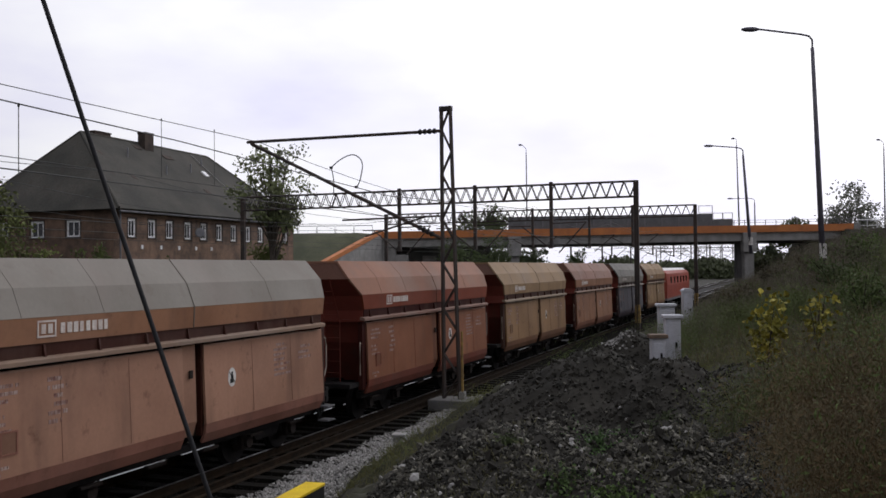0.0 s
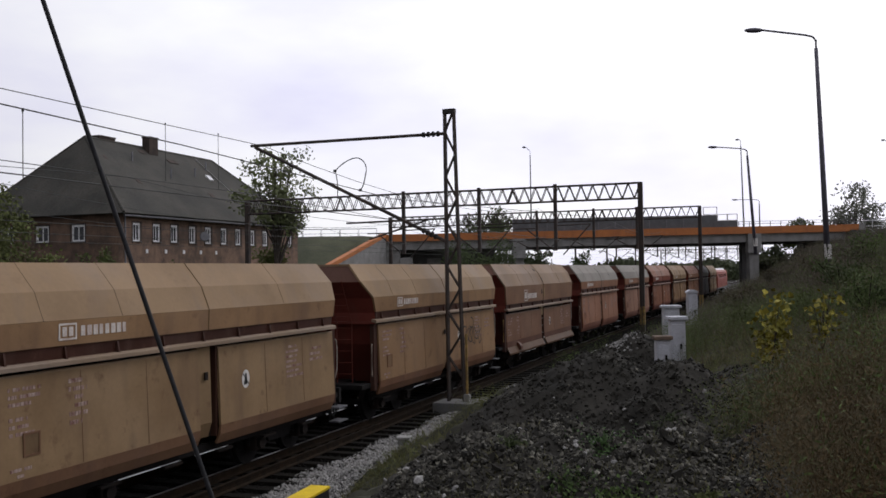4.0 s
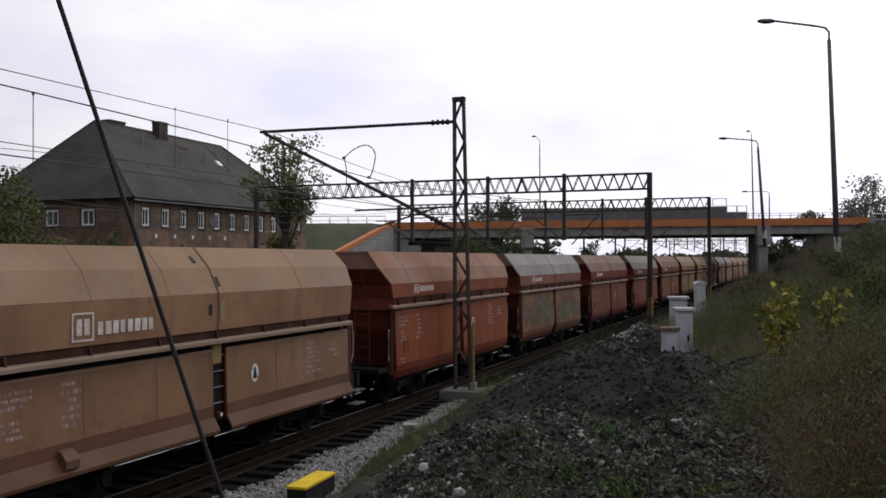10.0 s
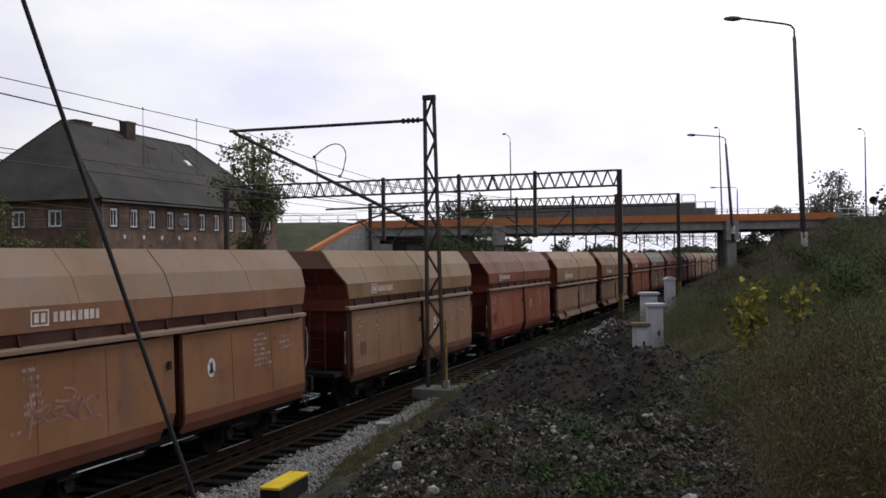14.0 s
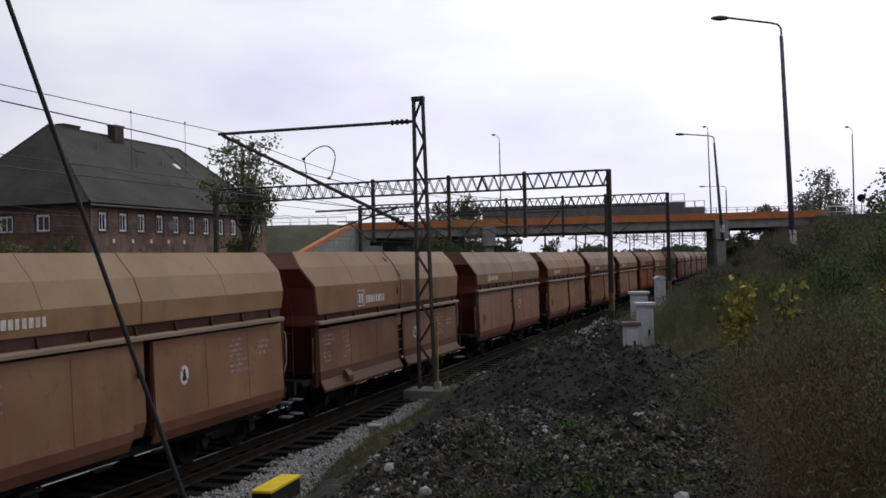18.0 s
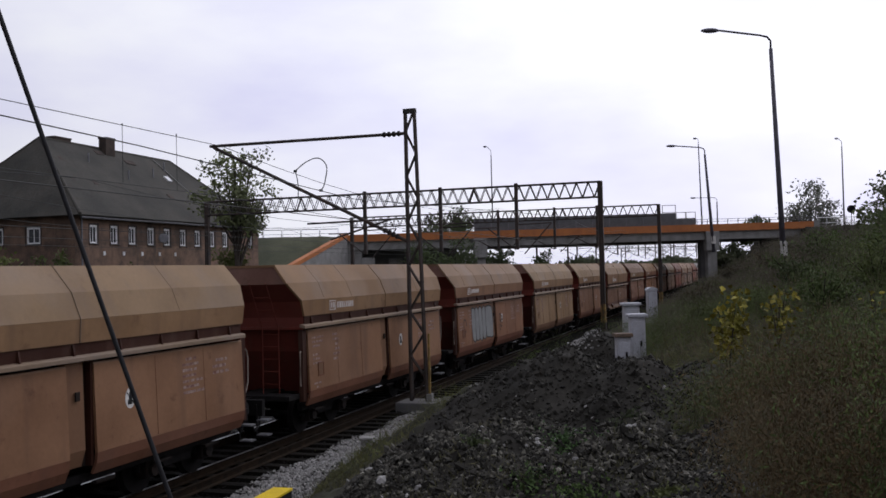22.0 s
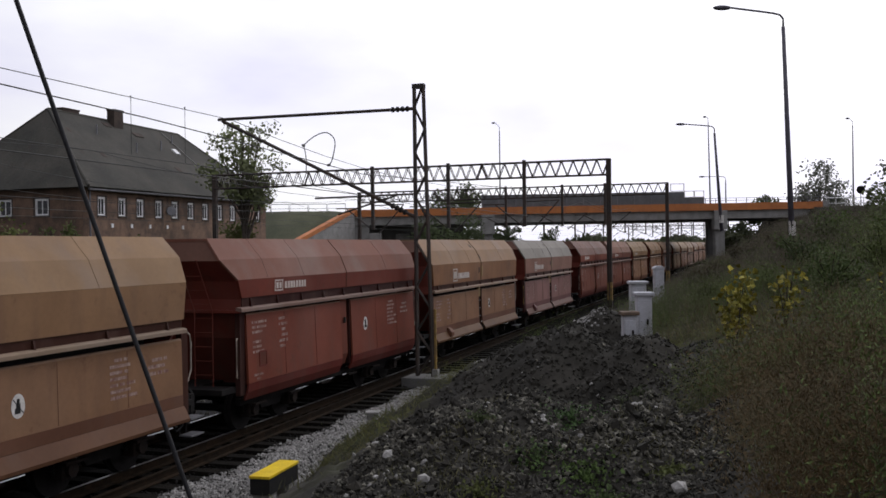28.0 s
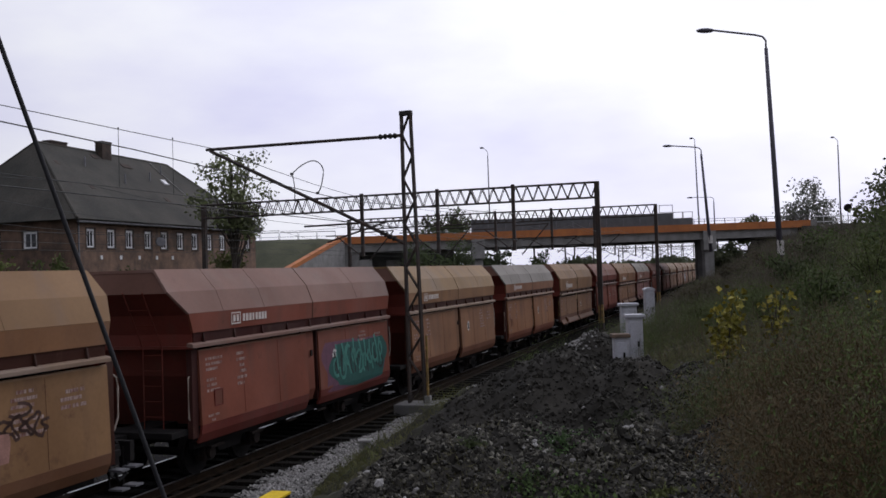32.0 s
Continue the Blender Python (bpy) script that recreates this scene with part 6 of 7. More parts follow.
def build_scrawls():
    def loops(y0, y1, z, amp, n, wd, seed):
        def f(bm, kind):
            rng = random.Random(seed)
            # joined round letters of uneven height, two dots and a long first stroke
            pts, th = [], 0.0
            steps = n * 12
            tall = [rng.uniform(0.35, 1.0) for _ in range(n + 2)]
            for q in range(steps):
                u = q / steps
                a = u * n * math.tau * 0.5
                hh = amp * tall[int(u * n)]
                pts.append((y0 + (y1 - y0) * u + 0.10 * math.sin(a * 2 + tall[0]), z - 0.3 * amp * u + hh * math.cos(a)))
            ribbon(bm, kind, pts, wd)
            ribbon(bm, kind, [(y0 + 0.1, z + 1.5 * amp), (y0 + 0.12, z), (y0 + 0.05, z - 1.5 * amp)], wd)
            m = (y0 + y1) / 2
            ribbon(bm, kind, [(m + 0.25 * math.sin(q * 0.5), z + amp * (1.1 + 0.5 * math.cos(q * 0.5))) for q in range(9)], wd)
            for dy in (-0.12, -0.25):
                ribbon(bm, kind, [(y0 + dy, z - amp), (y0 + dy - 0.05, z - amp)], wd)
        return f
    tag_scrawl(3, "scrawl", SC_BLACK, "black sprayed scrawl", loops(-3.6, -1.6, 1.9, 0.34, 12, 0.04, 1))
    tag_scrawl(6, "scrawl", SC_PALE, "pale sprayed scrawl", loops(-7.5, -5.6, 1.72, 0.22, 9, 0.05, 2))
    tag_scrawl(6, "scrawl", SC_PALE, "pale sprayed scrawl", loops(-3.55, -2.2, 1.82, 0.26, 8, 0.05, 3))
    tag_scrawl(14, "scrawl", SC_ROSE, "faint sprayed scrawl", loops(-8.6, -7.0, 1.75, 0.2, 9, 0.05, 4))

    def script(bm, kind):
        y = -3.55
        for g in ([(0, -.3), (.08, .35), (.2, -.1), (.32, .35), (.38, -.3)], [(0, -.3), (.04, .2), (.2, -.3), (.24, .25)], [(.25, .25), (.02, .2), (0, -.2), (.2, -.3), (.26, 0), (.1, 0)], [(0, -.3), (.12, .3), (.24, -.3)], [(0, .3), (.1, -.2), (.2, .1), (.3, -.2), (.4, .4)]):
            ribbon(bm, kind, [(y + a, 2.0 + b) for a, b in g], 0.035)
            y += 0.44
        ribbon(bm, kind, [(-3.3, 1.5), (-2.4, 1.62), (-1.6, 1.6)], 0.035)
    tag_scrawl(11, "scrawl", SC_BLACK, "long dark sprayed scrawl", script)
    # the patched wagon: worn overpainting that thins out at its edges
    for i, (y, z, ry, rz, m) in enumerate(((-8.1, 1.85, 1.5, .75, WASH_OLIVE), (-6.5, 1.85, 1.5, .8, WASH_OLIVE), (-2.9, 1.85, 1.9, .8, WASH_OLIVE), (-0.9, 1.7, .9, .6, WASH_OLIVE), (-4.1, 1.6, .7, .6, WASH_OLIVE), (-6.3, 1.8, .35, .6, WASH_PALE), (-7.5, 2.2, .4, .35, WASH_PALE),
                                           (-9.4, 1.75, .5, .5, WASH_PALE), (-8.0, 2.35, .6, .3, WASH_ROSE), (-1.6, 2.3, .9, .3, WASH_ROSE), (-9.7, 2.2, .3, .4, WASH_ROSE))):
        tag_scrawl(8, "paint_patch", m, "worn patch of faded overpainting", lambda bm, kind, y=y, z=z, ry=ry, rz=rz, i=i: patch(bm, kind, y, z, ry, rz, 0.05, i, 0.016 + 0.0012 * i))
    # silver block letters with a black edge
    letters = [(-8.05, .22), (-7.57, .22), (-7.1, .22), (-6.62, .22), (-5.85, .50)]
    for i, (y, w2) in enumerate(letters):
        tag_scrawl(20, "letter_edge", SC_BLACK, "black edge of a block letter", lambda bm, kind, y=y, w2=w2, i=i: patch(bm, kind, y, 1.88, w2 + 0.05, 0.68, 0.04, 40 + i, 0.004))
        tag_scrawl(20, "letter_fill", SC_SILVER, "silver filled block letter", lambda bm, kind, y=y, w2=w2, i=i: patch(bm, kind, y, 1.88, w2, 0.63, 0.04, 40 + i, 0.007))
    tag_scrawl(20, "scrawl", SC_BLACK, "black sprayed curls", lambda bm, kind: [ribbon(bm, kind, [(a + r * math.cos(q * .5) * (1 - q * .03), b + 1.2 * r * math.sin(q * .5)) for q in range(12)], .05) for a, b, r in ((-5.1, 2.25, .16), (-5.15, 1.95, .12), (-9.2, 1.9, .2), (-4.15, 1.95, .14), (-3.95, 1.7, .12), (-4.2, 1.55, .1))])
    # teal piece
    tag_scrawl(31, "paint_patch", SC_PURPLE, "purple shadow of the painted piece", lambda bm, kind: patch(bm, kind, -2.5, 1.66, 1.95, 0.66, 0.09, 7, 0.004))
    tag_scrawl(31, "painted_piece", SC_TEAL, "teal painted piece", lambda bm, kind: patch(bm, kind, -2.2, 1.64, 1.75, 0.62, 0.13, 8, 0.007))

    def teal_lines(seed, wd, lift):
        def f(bm, kind):
            rng = random.Random(seed)
            for i in range(9):
                y = -3.75 + i * 0.37
                a0, r = rng.uniform(0, 6.3), rng.uniform(0.12, 0.24)
                cz = rng.uniform(1.45, 1.95)
                ribbon(bm, kind, [(y + r * math.cos(a0 + q * 0.45), cz + 1.3 * r * math.sin(a0 + q * 0.45)) for q in range(rng.randint(5, 11))], wd, lift)
                ribbon(bm, kind, [(y, rng.uniform(2.1, 2.3)), (y + rng.uniform(-.12, .15), 1.9), (y + rng.uniform(-.1, .2), rng.uniform(1.35, 1.6))], wd, lift)
        return f
    tag_scrawl(31, "scrawl", SC_BLACK, "dark outlines of the painted letters", teal_lines(4, 0.06, 0.0095))
    tag_scrawl(31, "scrawl", SC_LTEAL, "light teal letter lines", teal_lines(3, 0.085, 0.0115))
    # last wagon
    tag_scrawl(32, "painted_piece", SC_LTEAL, "pale teal painted piece", lambda bm, kind: patch(bm, kind, -4.3, 1.75, .75, .35, .08, 11, .004))
    tag_scrawl(32, "paint_patch", SC_SILVER, "silver paint patch", lambda bm, kind: patch(bm, kind, -4.2, 2.15, .5, .35, .08, 12, .006))
    tag_scrawl(32, "paint_patch", SC_BROWN, "brown paint patch", lambda bm, kind: patch(bm, kind, -3.4, 2.3, .45, .25, .05, 13, .008))
    tag_scrawl(32, "paint_patch", SC_ROSE, "faded rose bubble", lambda bm, kind: patch(bm, kind, -2.9, 1.65, .6, .22, .08, 14, .0095))
    tag_scrawl(32, "scrawl", SC_BROWN, "dark brown sprayed scrawl", loops(-2.7, -1.5, 1.95, 0.2, 8, 0.05, 9))


build_scrawls()


# ---------------------------------------------------------------- plants
def leaf_cloud(name, mat, pts, size, label, category, parent=None, kind="stuff", seed=0, slim=0.5, up=0.0, color=None):
    """Leaves as small bent quads round the points pts; size is one number or one for each point."""
    rng = np.random.default_rng(seed)
    p = np.asarray(pts, float)
    n = len(p)
    a = rng.normal(size=(n, 3))
    a[:, 2] += up
    a /= np.linalg.norm(a, axis=1)[:, None]
    b = np.cross(a, rng.normal(size=(n, 3)))
    b /= np.linalg.norm(b, axis=1)[:, None] + 1e-9
    s = (np.asarray(size) * rng.uniform(0.6, 1.3, n))[:, None]
    c = np.cross(a, b) * s * 0.15
    v = np.stack([p, p + a * s * 0.5 + b * s * slim * 0.5 + c, p + a * s, p + a * s * 0.5 - b * s * slim * 0.5 + c], 1).reshape(-1, 3)
    f = (np.arange(n)[:, None] * 4 + np.arange(4)[None])
    me = bpy.data.meshes.new(name)
    me.from_pydata(v.tolist(), [], f.tolist())
    me.materials.append(mat)
    ob = new(name, me)
    ob.parent = parent
    ob.color = (*(color or (1, 1, 1)), 1)
    if category:
        tagged(ob, label, category, kind=kind)
    elif label:
        ob["label"] = label
    return ob


def build_tree(name, label, at, trunk_h, crown, n_limbs, n_leaves, leaf, seed, color, lean=(0, 0), gap=0.5, mat=None):
    """A tree with a tapered trunk, forked limbs, and a crown of leaf clumps on the limbs. crown: centre height, half-widths in x and y, half-height."""
    rng = random.Random(seed)
    t = thing(name, label, "tree", at)
    cz, rx, ry, rz = crown
    bm = bmesh.new()
    r0 = 0.028 * (trunk_h + rz)
    poly_tube(bm, [(0, 0, -0.5), (0.05 * rx, 0, trunk_h * 0.5), (lean[0], lean[1], trunk_h), (lean[0] * 1.3, lean[1], cz + rz * 0.5)], [r0, r0 * 0.8, r0 * 0.6, r0 * 0.15], 9)
    part("trunk", bm, BARK, t)
    clumps = []
    for i in range(n_limbs):
        a = i * 2.4 + rng.uniform(-.4, .4)
        z = rng.uniform(-0.75, 0.95)
        q = math.sqrt(max(0.05, 1 - z * z)) * rng.uniform(0.65, 1.05)
        e = Vector((rx * q * math.cos(a), ry * q * math.sin(a), cz + rz * z))
        b = Vector((lean[0] * 0.8, lean[1] * 0.8, trunk_h * rng.uniform(0.6, 1.0)))
        m = b.lerp(e, 0.5) + Vector((0, 0, 0.12 * rz))
        bm = bmesh.new()
        poly_tube(bm, [b, m, e], [r0 * 0.35, r0 * 0.2, r0 * 0.06], 5)
        part("limb", bm, BARK, t)
        for j in range(5):
            c = m.lerp(e, rng.uniform(0.1, 1.1)) + Vector((rng.gauss(0, rx * .16), rng.gauss(0, ry * .16), rng.gauss(0, rz * .13)))
            clumps.append((c, rng.uniform(0.10, 0.26) * (rx + rz) / 2))
    pts = []
    for i in range(n_leaves):
        c, s = clumps[rng.randrange(len(clumps))]
        d = Vector((rng.gauss(0, 1), rng.gauss(0, 1), rng.gauss(0, 0.75)))
        d *= 1.55 * s * rng.random() ** 0.45 / max(d.length, 1e-6)
        pts.append((c.x + d.x, c.y + d.y, c.z + d.z))
    leaf_cloud("crown", mat or LEAF, pts, leaf, "", "", t, seed=seed, slim=0.7, color=color)
    return t


def build_trees():
    build_tree("tree", "sparse leafy tree before the brick house", (-40.0, 66.8, -0.6), 7.5, (11.8, 3.0, 3.0, 3.2), 20, 3600, 0.30, 1, (2.2, 2.35, 2.6))
    build_tree("tree", "broad green tree beside the brick house", (-41.6, 38.2, -0.6), 3.0, (5.4, 4.0, 4.0, 3.6), 26, 16000, 0.22, 2, (1.35, 1.45, 0.95))
    build_tree("tree", "grey-green distant tree beyond the road bridge", (7.4, 132.5, 4.0), 3.0, (6.4, 3.6, 4.0, 4.0), 22, 4000, 0.36, 3, (1, 1, 1), mat=LEAF_PALE)
    build_tree("tree", "dark leafy tree at the top of the bank", (10.0, 60.0, 4.2), 2.0, (2.5, 3.5, 3.4, 3.3), 26, 13000, 0.24, 4, (1.1, 1.2, 1.05))
    build_tree("tree", "green tree rising behind the bridge deck", (-42.8, 130.0, -0.6), 6.0, (9.0, 4.4, 4.0, 4.2), 20, 6500, 0.42, 5, (1.0, 1.15, 1.2))
    build_tree("tree", "far round tree beside the road", (0.3, 133.0, 3.0), 2.5, (5.4, 2.4, 3.0, 1.9), 14, 2200, 0.4, 6, (1.2, 1.4, 1.4))
    for i, (x, y, h, r, c) in enumerate(((-32.6, 92.0, 8.4, 2.6, (0.9, 1.15, 1.0)), (-29.6, 93.0, 7.6, 2.2, (0.9, 1.15, 1.0)), (-44.0, 51.5, 6.0, 2.0, (0.9, 1.05, 0.6)), (-44.6, 58.0, 5.6, 1.6, (0.8, 0.95, 0.6)), (-41.0, 68.0, 7.0, 1.3, (1.7, 1.85, 1.3)))):
        build_tree("bush", "dense green bush beside the tracks", (x, y, -0.6), 1.2, (h * 0.55, r, r, h * 0.45), 14, 3200, 0.24, 20 + i, c)
    for i, (x, y, h) in enumerate(((-2.5, 170.0, 8.5), (1.0, 176.0, 7.5), (-5.5, 190.0, 6.5), (4.5, 168.0, 7.0))):
        build_tree("tree", "far dark tree beyond the road bridge", (x, y, 0), 2.0, (h * 0.55, 2.2, 2.2, h * 0.45), 12, 1800, 0.5, 30 + i, (0.5, 0.62, 0.6))
    for i, (x, y, h, r) in enumerate(((-45.0, 128.0, 7.6, 4.0), (-39.5, 130.0, 7.4, 3.6), (-34.5, 127.0, 7.0, 3.6), (-30.0, 130.0, 6.6, 3.4))):
        build_tree("tree", "dense dark green tree beyond the bridge abutment", (x, y, -0.6), 1.5, (h * 0.52, r, r, h * 0.48), 16, 3600, 0.42, 50 + i, (0.55, 0.72, 0.6))
    for i, (x, y, h, r) in enumerate(((-4.9, 119.0, 3.0, 1.6), (-4.5, 127.0, 3.6, 1.8), (-4.2, 137.0, 4.0, 2.0), (-4.2, 150.0, 4.0, 2.2))):
        build_tree("bush", "dark scrubby bush beside the tracks under the bridge", (x, y, height(x, y)), 0.6, (h * 0.5, r, r, h * 0.5), 12, 1500, 0.35, 70 + i, (0.7, 0.75, 0.7))
    rng = random.Random(12)
    pts, sz = [], []
    for i in range(9000):
        x = rng.uniform(-75, -6)
        y = rng.uniform(330, 380)
        top = 5.5 + 3.5 * noise.noise(Vector((x * 0.09, 0, 4)))
        pts.append((x, y, rng.uniform(-0.5, max(1.0, top))))
    leaf_cloud("far_woods", LEAF, pts, 1.6, "distant line of dull green woods", "woods", seed=9, slim=0.8, color=(0.9, 1.0, 1.2))


build_trees()


def in_view(x, y):
    """The stretch of bank that lies open to the path's standpoint."""
    return y > 4 and -0.62 * y - 1 < x < 0.20 * y + 2.5


YBOX = (-8.15, 14.52)


def build_weeds():
    rng = random.Random(21)
    npr = np.random.default_rng(5)
    kinds = {"green": [], "lime": [], "dull": [], "dry": [], "rust": [], "umber": []}
    n = tries = 0
    while n < 9600 and tries < 120000:
        tries += 1
        u = rng.random()
        y = 5.5 + 8.5 * rng.random() if u < 0.25 else 6.5 + 26 * rng.random() if u < 0.68 else 30 + 82 * rng.random() ** 1.2
        x = rng.uniform(-1.2, 0.2 * y + 3) if u < 0.25 else rng.uniform(-7.1 if y < 45 else -8.1, 0.2 * y + 3)
        if not in_view(x, y) or (y < 30 and dug(x, y) > -0.06) or (y < 17 and x < -3.2 and rng.random() < 0.93) or (y < 13 and x < -3.2):
            continue
        p = Vector((x, y)) - ROAD_O
        if p.dot(ROAD_U) < BRIDGE_L + 1 and p.dot(ROAD_N) > -1:
            continue
        edge = smoothstep(-8.0, -4.5, x)
        far = max(1.0, y / 26)
        clump, tint = fbm(x, y, 0.22, 3), fbm(x + 40, y, 0.33, 3)
        tall = (0.16 + 0.60 * edge * rng.random() ** 0.7) * (1 + 1.5 * max(-0.55, clump))
        # grey-brown scrub high up the line, straw and rust by the path, greens between them
        if y > 25 and tint + 0.50 * smoothstep(25, 38, y) - 0.25 * smoothstep(1.0, 4.5, x - 0.05 * y) > 0.12:
            kind = "umber"
        elif y < 12.5 and x > -0.5 and tint + 0.30 * smoothstep(12.5, 9, y) > 0.0:
            kind = "rust" if fbm(x - 20, y, 0.5, 2) > 0.22 else "dry"
        elif x < 0.9 and clump < 0.10 and y < 25:
            kind = "lime" if tint > -0.1 else "dull"
        else:
            kind = "green" if clump > 0.05 or tint < -0.15 else "dull"
        if rng.random() < 0.10:
            kind = "dull"
        kinds[kind].append((x, y, height(x, y), tall, far))
        n += 1
    for kind, mat, size, slim, up, col, label in (
            ("green", LEAF, 0.048, 0.28, 0.8, (0.94, 1.18, 0.66), "tangled green weeds on the bank"),
            ("lime", LEAF, 0.044, 0.20, 0.9, (1.38, 1.36, 0.62), "yellow-green weeds beside the soil heaps"),
            ("dull", LEAF, 0.050, 0.14, 1.1, (0.86, 0.80, 0.72), "dull olive weeds on the bank"),
            ("dry", DRY, 0.054, 0.10, 1.2, (0.96, 0.98, 0.90), "dry straw-brown weeds low on the bank"),
            ("rust", DRY, 0.050, 0.14, 1.0, (1.02, 0.84, 0.62), "rust-red withered weeds low on the bank"),
            ("umber", DRY, 0.060, 0.13, 1.2, (0.98, 1.05, 1.45), "grey-brown scrub at the top of the bank")):
        c = np.array(kinds[kind])
        rep = np.repeat(np.arange(len(c)), (90 + 80 * c[:, 3]).astype(int))
        c = c[rep]
        k = npr.random(len(c))
        spread = (0.12 + 0.13 * k) * c[:, 4]
        pts = np.stack([c[:, 0] + npr.normal(size=len(c)) * spread, c[:, 1] + npr.normal(size=len(c)) * spread, c[:, 2] + c[:, 3] * k], 1)
        leaf_cloud("bank_weeds" if mat is LEAF else "dry_weeds", mat, pts, size * np.minimum(c[:, 4], 2.4), label, "weeds", seed=len(kind), slim=slim, up=up, color=col)
    # thin grass at the foot of the bank, and stalks
    pts, sz = [], []
    for _ in range(34000):
        y = rng.uniform(8, 46)
        x = -8.3 + 0.15 * math.sin(y * 1.3) + abs(rng.gauss(0, 1.5))
        if dug(x, y) > 0.05 or abs(y - YBOX[1]) < 0.9 and x < YBOX[0] + 0.8:
            continue
        pts.append((x, y, height(x, y) - 0.02))
        sz.append(rng.uniform(0.08, 0.28))
    leaf_cloud("verge_grass", LEAF, pts, np.array(sz), "thin grass between the ballast and the soil", "grass", seed=3, slim=0.06, up=1.0, color=(1.0, 0.92, 0.62))
    pts, sz = [], []
    for _ in range(12000):
        y = rng.uniform(7, 40)
        x = rng.uniform(-3.5, 0.2 * y + 2)
        if dug(x, y) > -0.05:
            continue
        pts.append((x, y, height(x, y)))
        sz.append(rng.uniform(0.25, 0.75))
    leaf_cloud("dry_grass", DRY, pts, np.array(sz), "tall dry grass stalks on the bank", "grass", seed=4, slim=0.02, up=2.2, color=(1.15, 1.15, 1.2))
    # low leafy plants on the bare soil
    for cx, cy, r, c in ((-1.94, 9.75, 0.36, (0.55, 0.95, 0.75)), (-1.42, 7.75, 0.34, (0.75, 1.15, 0.6)), (-1.94, 8.1, 0.24, (0.65, 1.0, 0.7)), (-2.7, 9.0, 0.20, (0.6, 0.8, 0.55)), (-1.2, 7.3, 0.25, (0.55, 0.8, 0.5)), (-2.2, 7.2, 0.22, (0.9, 0.95, 0.6)), (-0.75, 8.0, 0.22, (0.8, 0.85, 0.5)), (-1.3, 10.1, 0.20, (0.5, 0.65, 0.45))):
        pts = []
        for _ in range(int(3000 * r * r) + 60):
            a, q = rng.uniform(0, 6.3), r * abs(rng.gauss(0, 0.55))
            x, y = cx + q * math.cos(a), cy + q * math.sin(a)
            pts.append((x, y, height(x, y) + rng.uniform(0, 0.09)))
        leaf_cloud("soil_weed", LEAF, pts, 0.042, "small fresh green weed on the soil", "weed", kind="stuff", seed=int(abs(cx) * 50), slim=0.6, up=0.5, color=c)
    pts, sz = [], []
    for _ in range(26000):
        x, y = rng.uniform(-4.6, 0.3), rng.uniform(5.0, 10.6)
        if fbm(x + 3, y + 8, 0.85, 3) + rng.uniform(-0.12, 0.12) < 0.14:
            continue
        pts.append((x, y, height(x, y) - 0.01))
        sz.append(rng.uniform(0.04, 0.13))
    leaf_cloud("heap_grass", DRY, pts, np.array(sz), "thin dull grass sprouting on the rubble heap", "grass", seed=14, slim=0.07, up=0.8, color=(0.95, 1.12, 0.9))


build_weeds()


def build_shrub(at, hgt, r, seed, color, mat, label):
    """A low shrub: thin stems from one foot and leaves in clumps on them."""
    rng = random.Random(seed)
    t = thing("shrub", label, "shrub", at)
    pts = []
    for i in range(9):
        a = i * 2.4 + rng.uniform(-.3, .3)
        e = Vector((math.cos(a) * r * rng.uniform(0.3, 1.0), math.sin(a) * r * rng.uniform(0.3, 1.0), hgt * rng.uniform(0.55, 1.0)))
        bm = bmesh.new()
        poly_tube(bm, [(0, 0, -0.15), e * 0.5 + Vector((0, 0, 0.1 * hgt)), e], [0.02, 0.013, 0.005], 5)
        part("stem", bm, BARK, t)
        for _ in range(170):
            q = e * rng.uniform(0.25, 1.05)
            pts.append((q.x + rng.gauss(0, .13 * r + .05), q.y + rng.gauss(0, .13 * r + .05), max(0.02, q.z + rng.gauss(0, .10 * hgt))))
    leaf_cloud("leaves", mat, pts, 0.05 + 0.0022 * at[1], "", "", t, seed=seed, slim=0.45, color=color)


for i, (sx, sy, hh, rr, gg) in enumerate(((1.3, 20.5, 1.0, 0.7, 0), (2.6, 23.0, 1.2, 0.9, 1), (0.2, 24.5, 0.8, 0.7, 1), (3.6, 28.0, 1.3, 1.0, 0), (1.2, 30.0, 1.1, 0.9, 0), (-1.4, 28.0, 0.8, 0.7, 1), (4.9, 33.0, 1.2, 1.1, 1),
                                            (2.4, 37.0, 1.2, 1.1, 0), (-1.8, 38.0, 0.9, 0.9, 2), (5.6, 41.0, 1.2, 1.2, 0), (-2.6, 46.0, 1.0, 1.0, 2), (1.0, 47.0, 1.1, 1.2, 2), (-2.2, 56.0, 1.0, 1.2, 2), (2.6, 56.0, 0.9, 1.3, 2),
                                            (-1.2, 66.0, 1.0, 1.3, 2), (2.4, 14.8, 0.7, 0.5, 0), (3.2, 18.0, 0.8, 0.6, 1))):
    build_shrub((sx, sy, height(sx, sy)), hh, rr, 200 + i, ((0.75, 1.0, 0.6), (1.05, 1.2, 0.75), (0.62, 0.66, 0.66))[gg], DRY if gg == 2 else LEAF,
                ("low dark green shrub on the weedy bank", "low fresh green shrub on the weedy bank", "low brown shrub on the weedy bank")[gg])


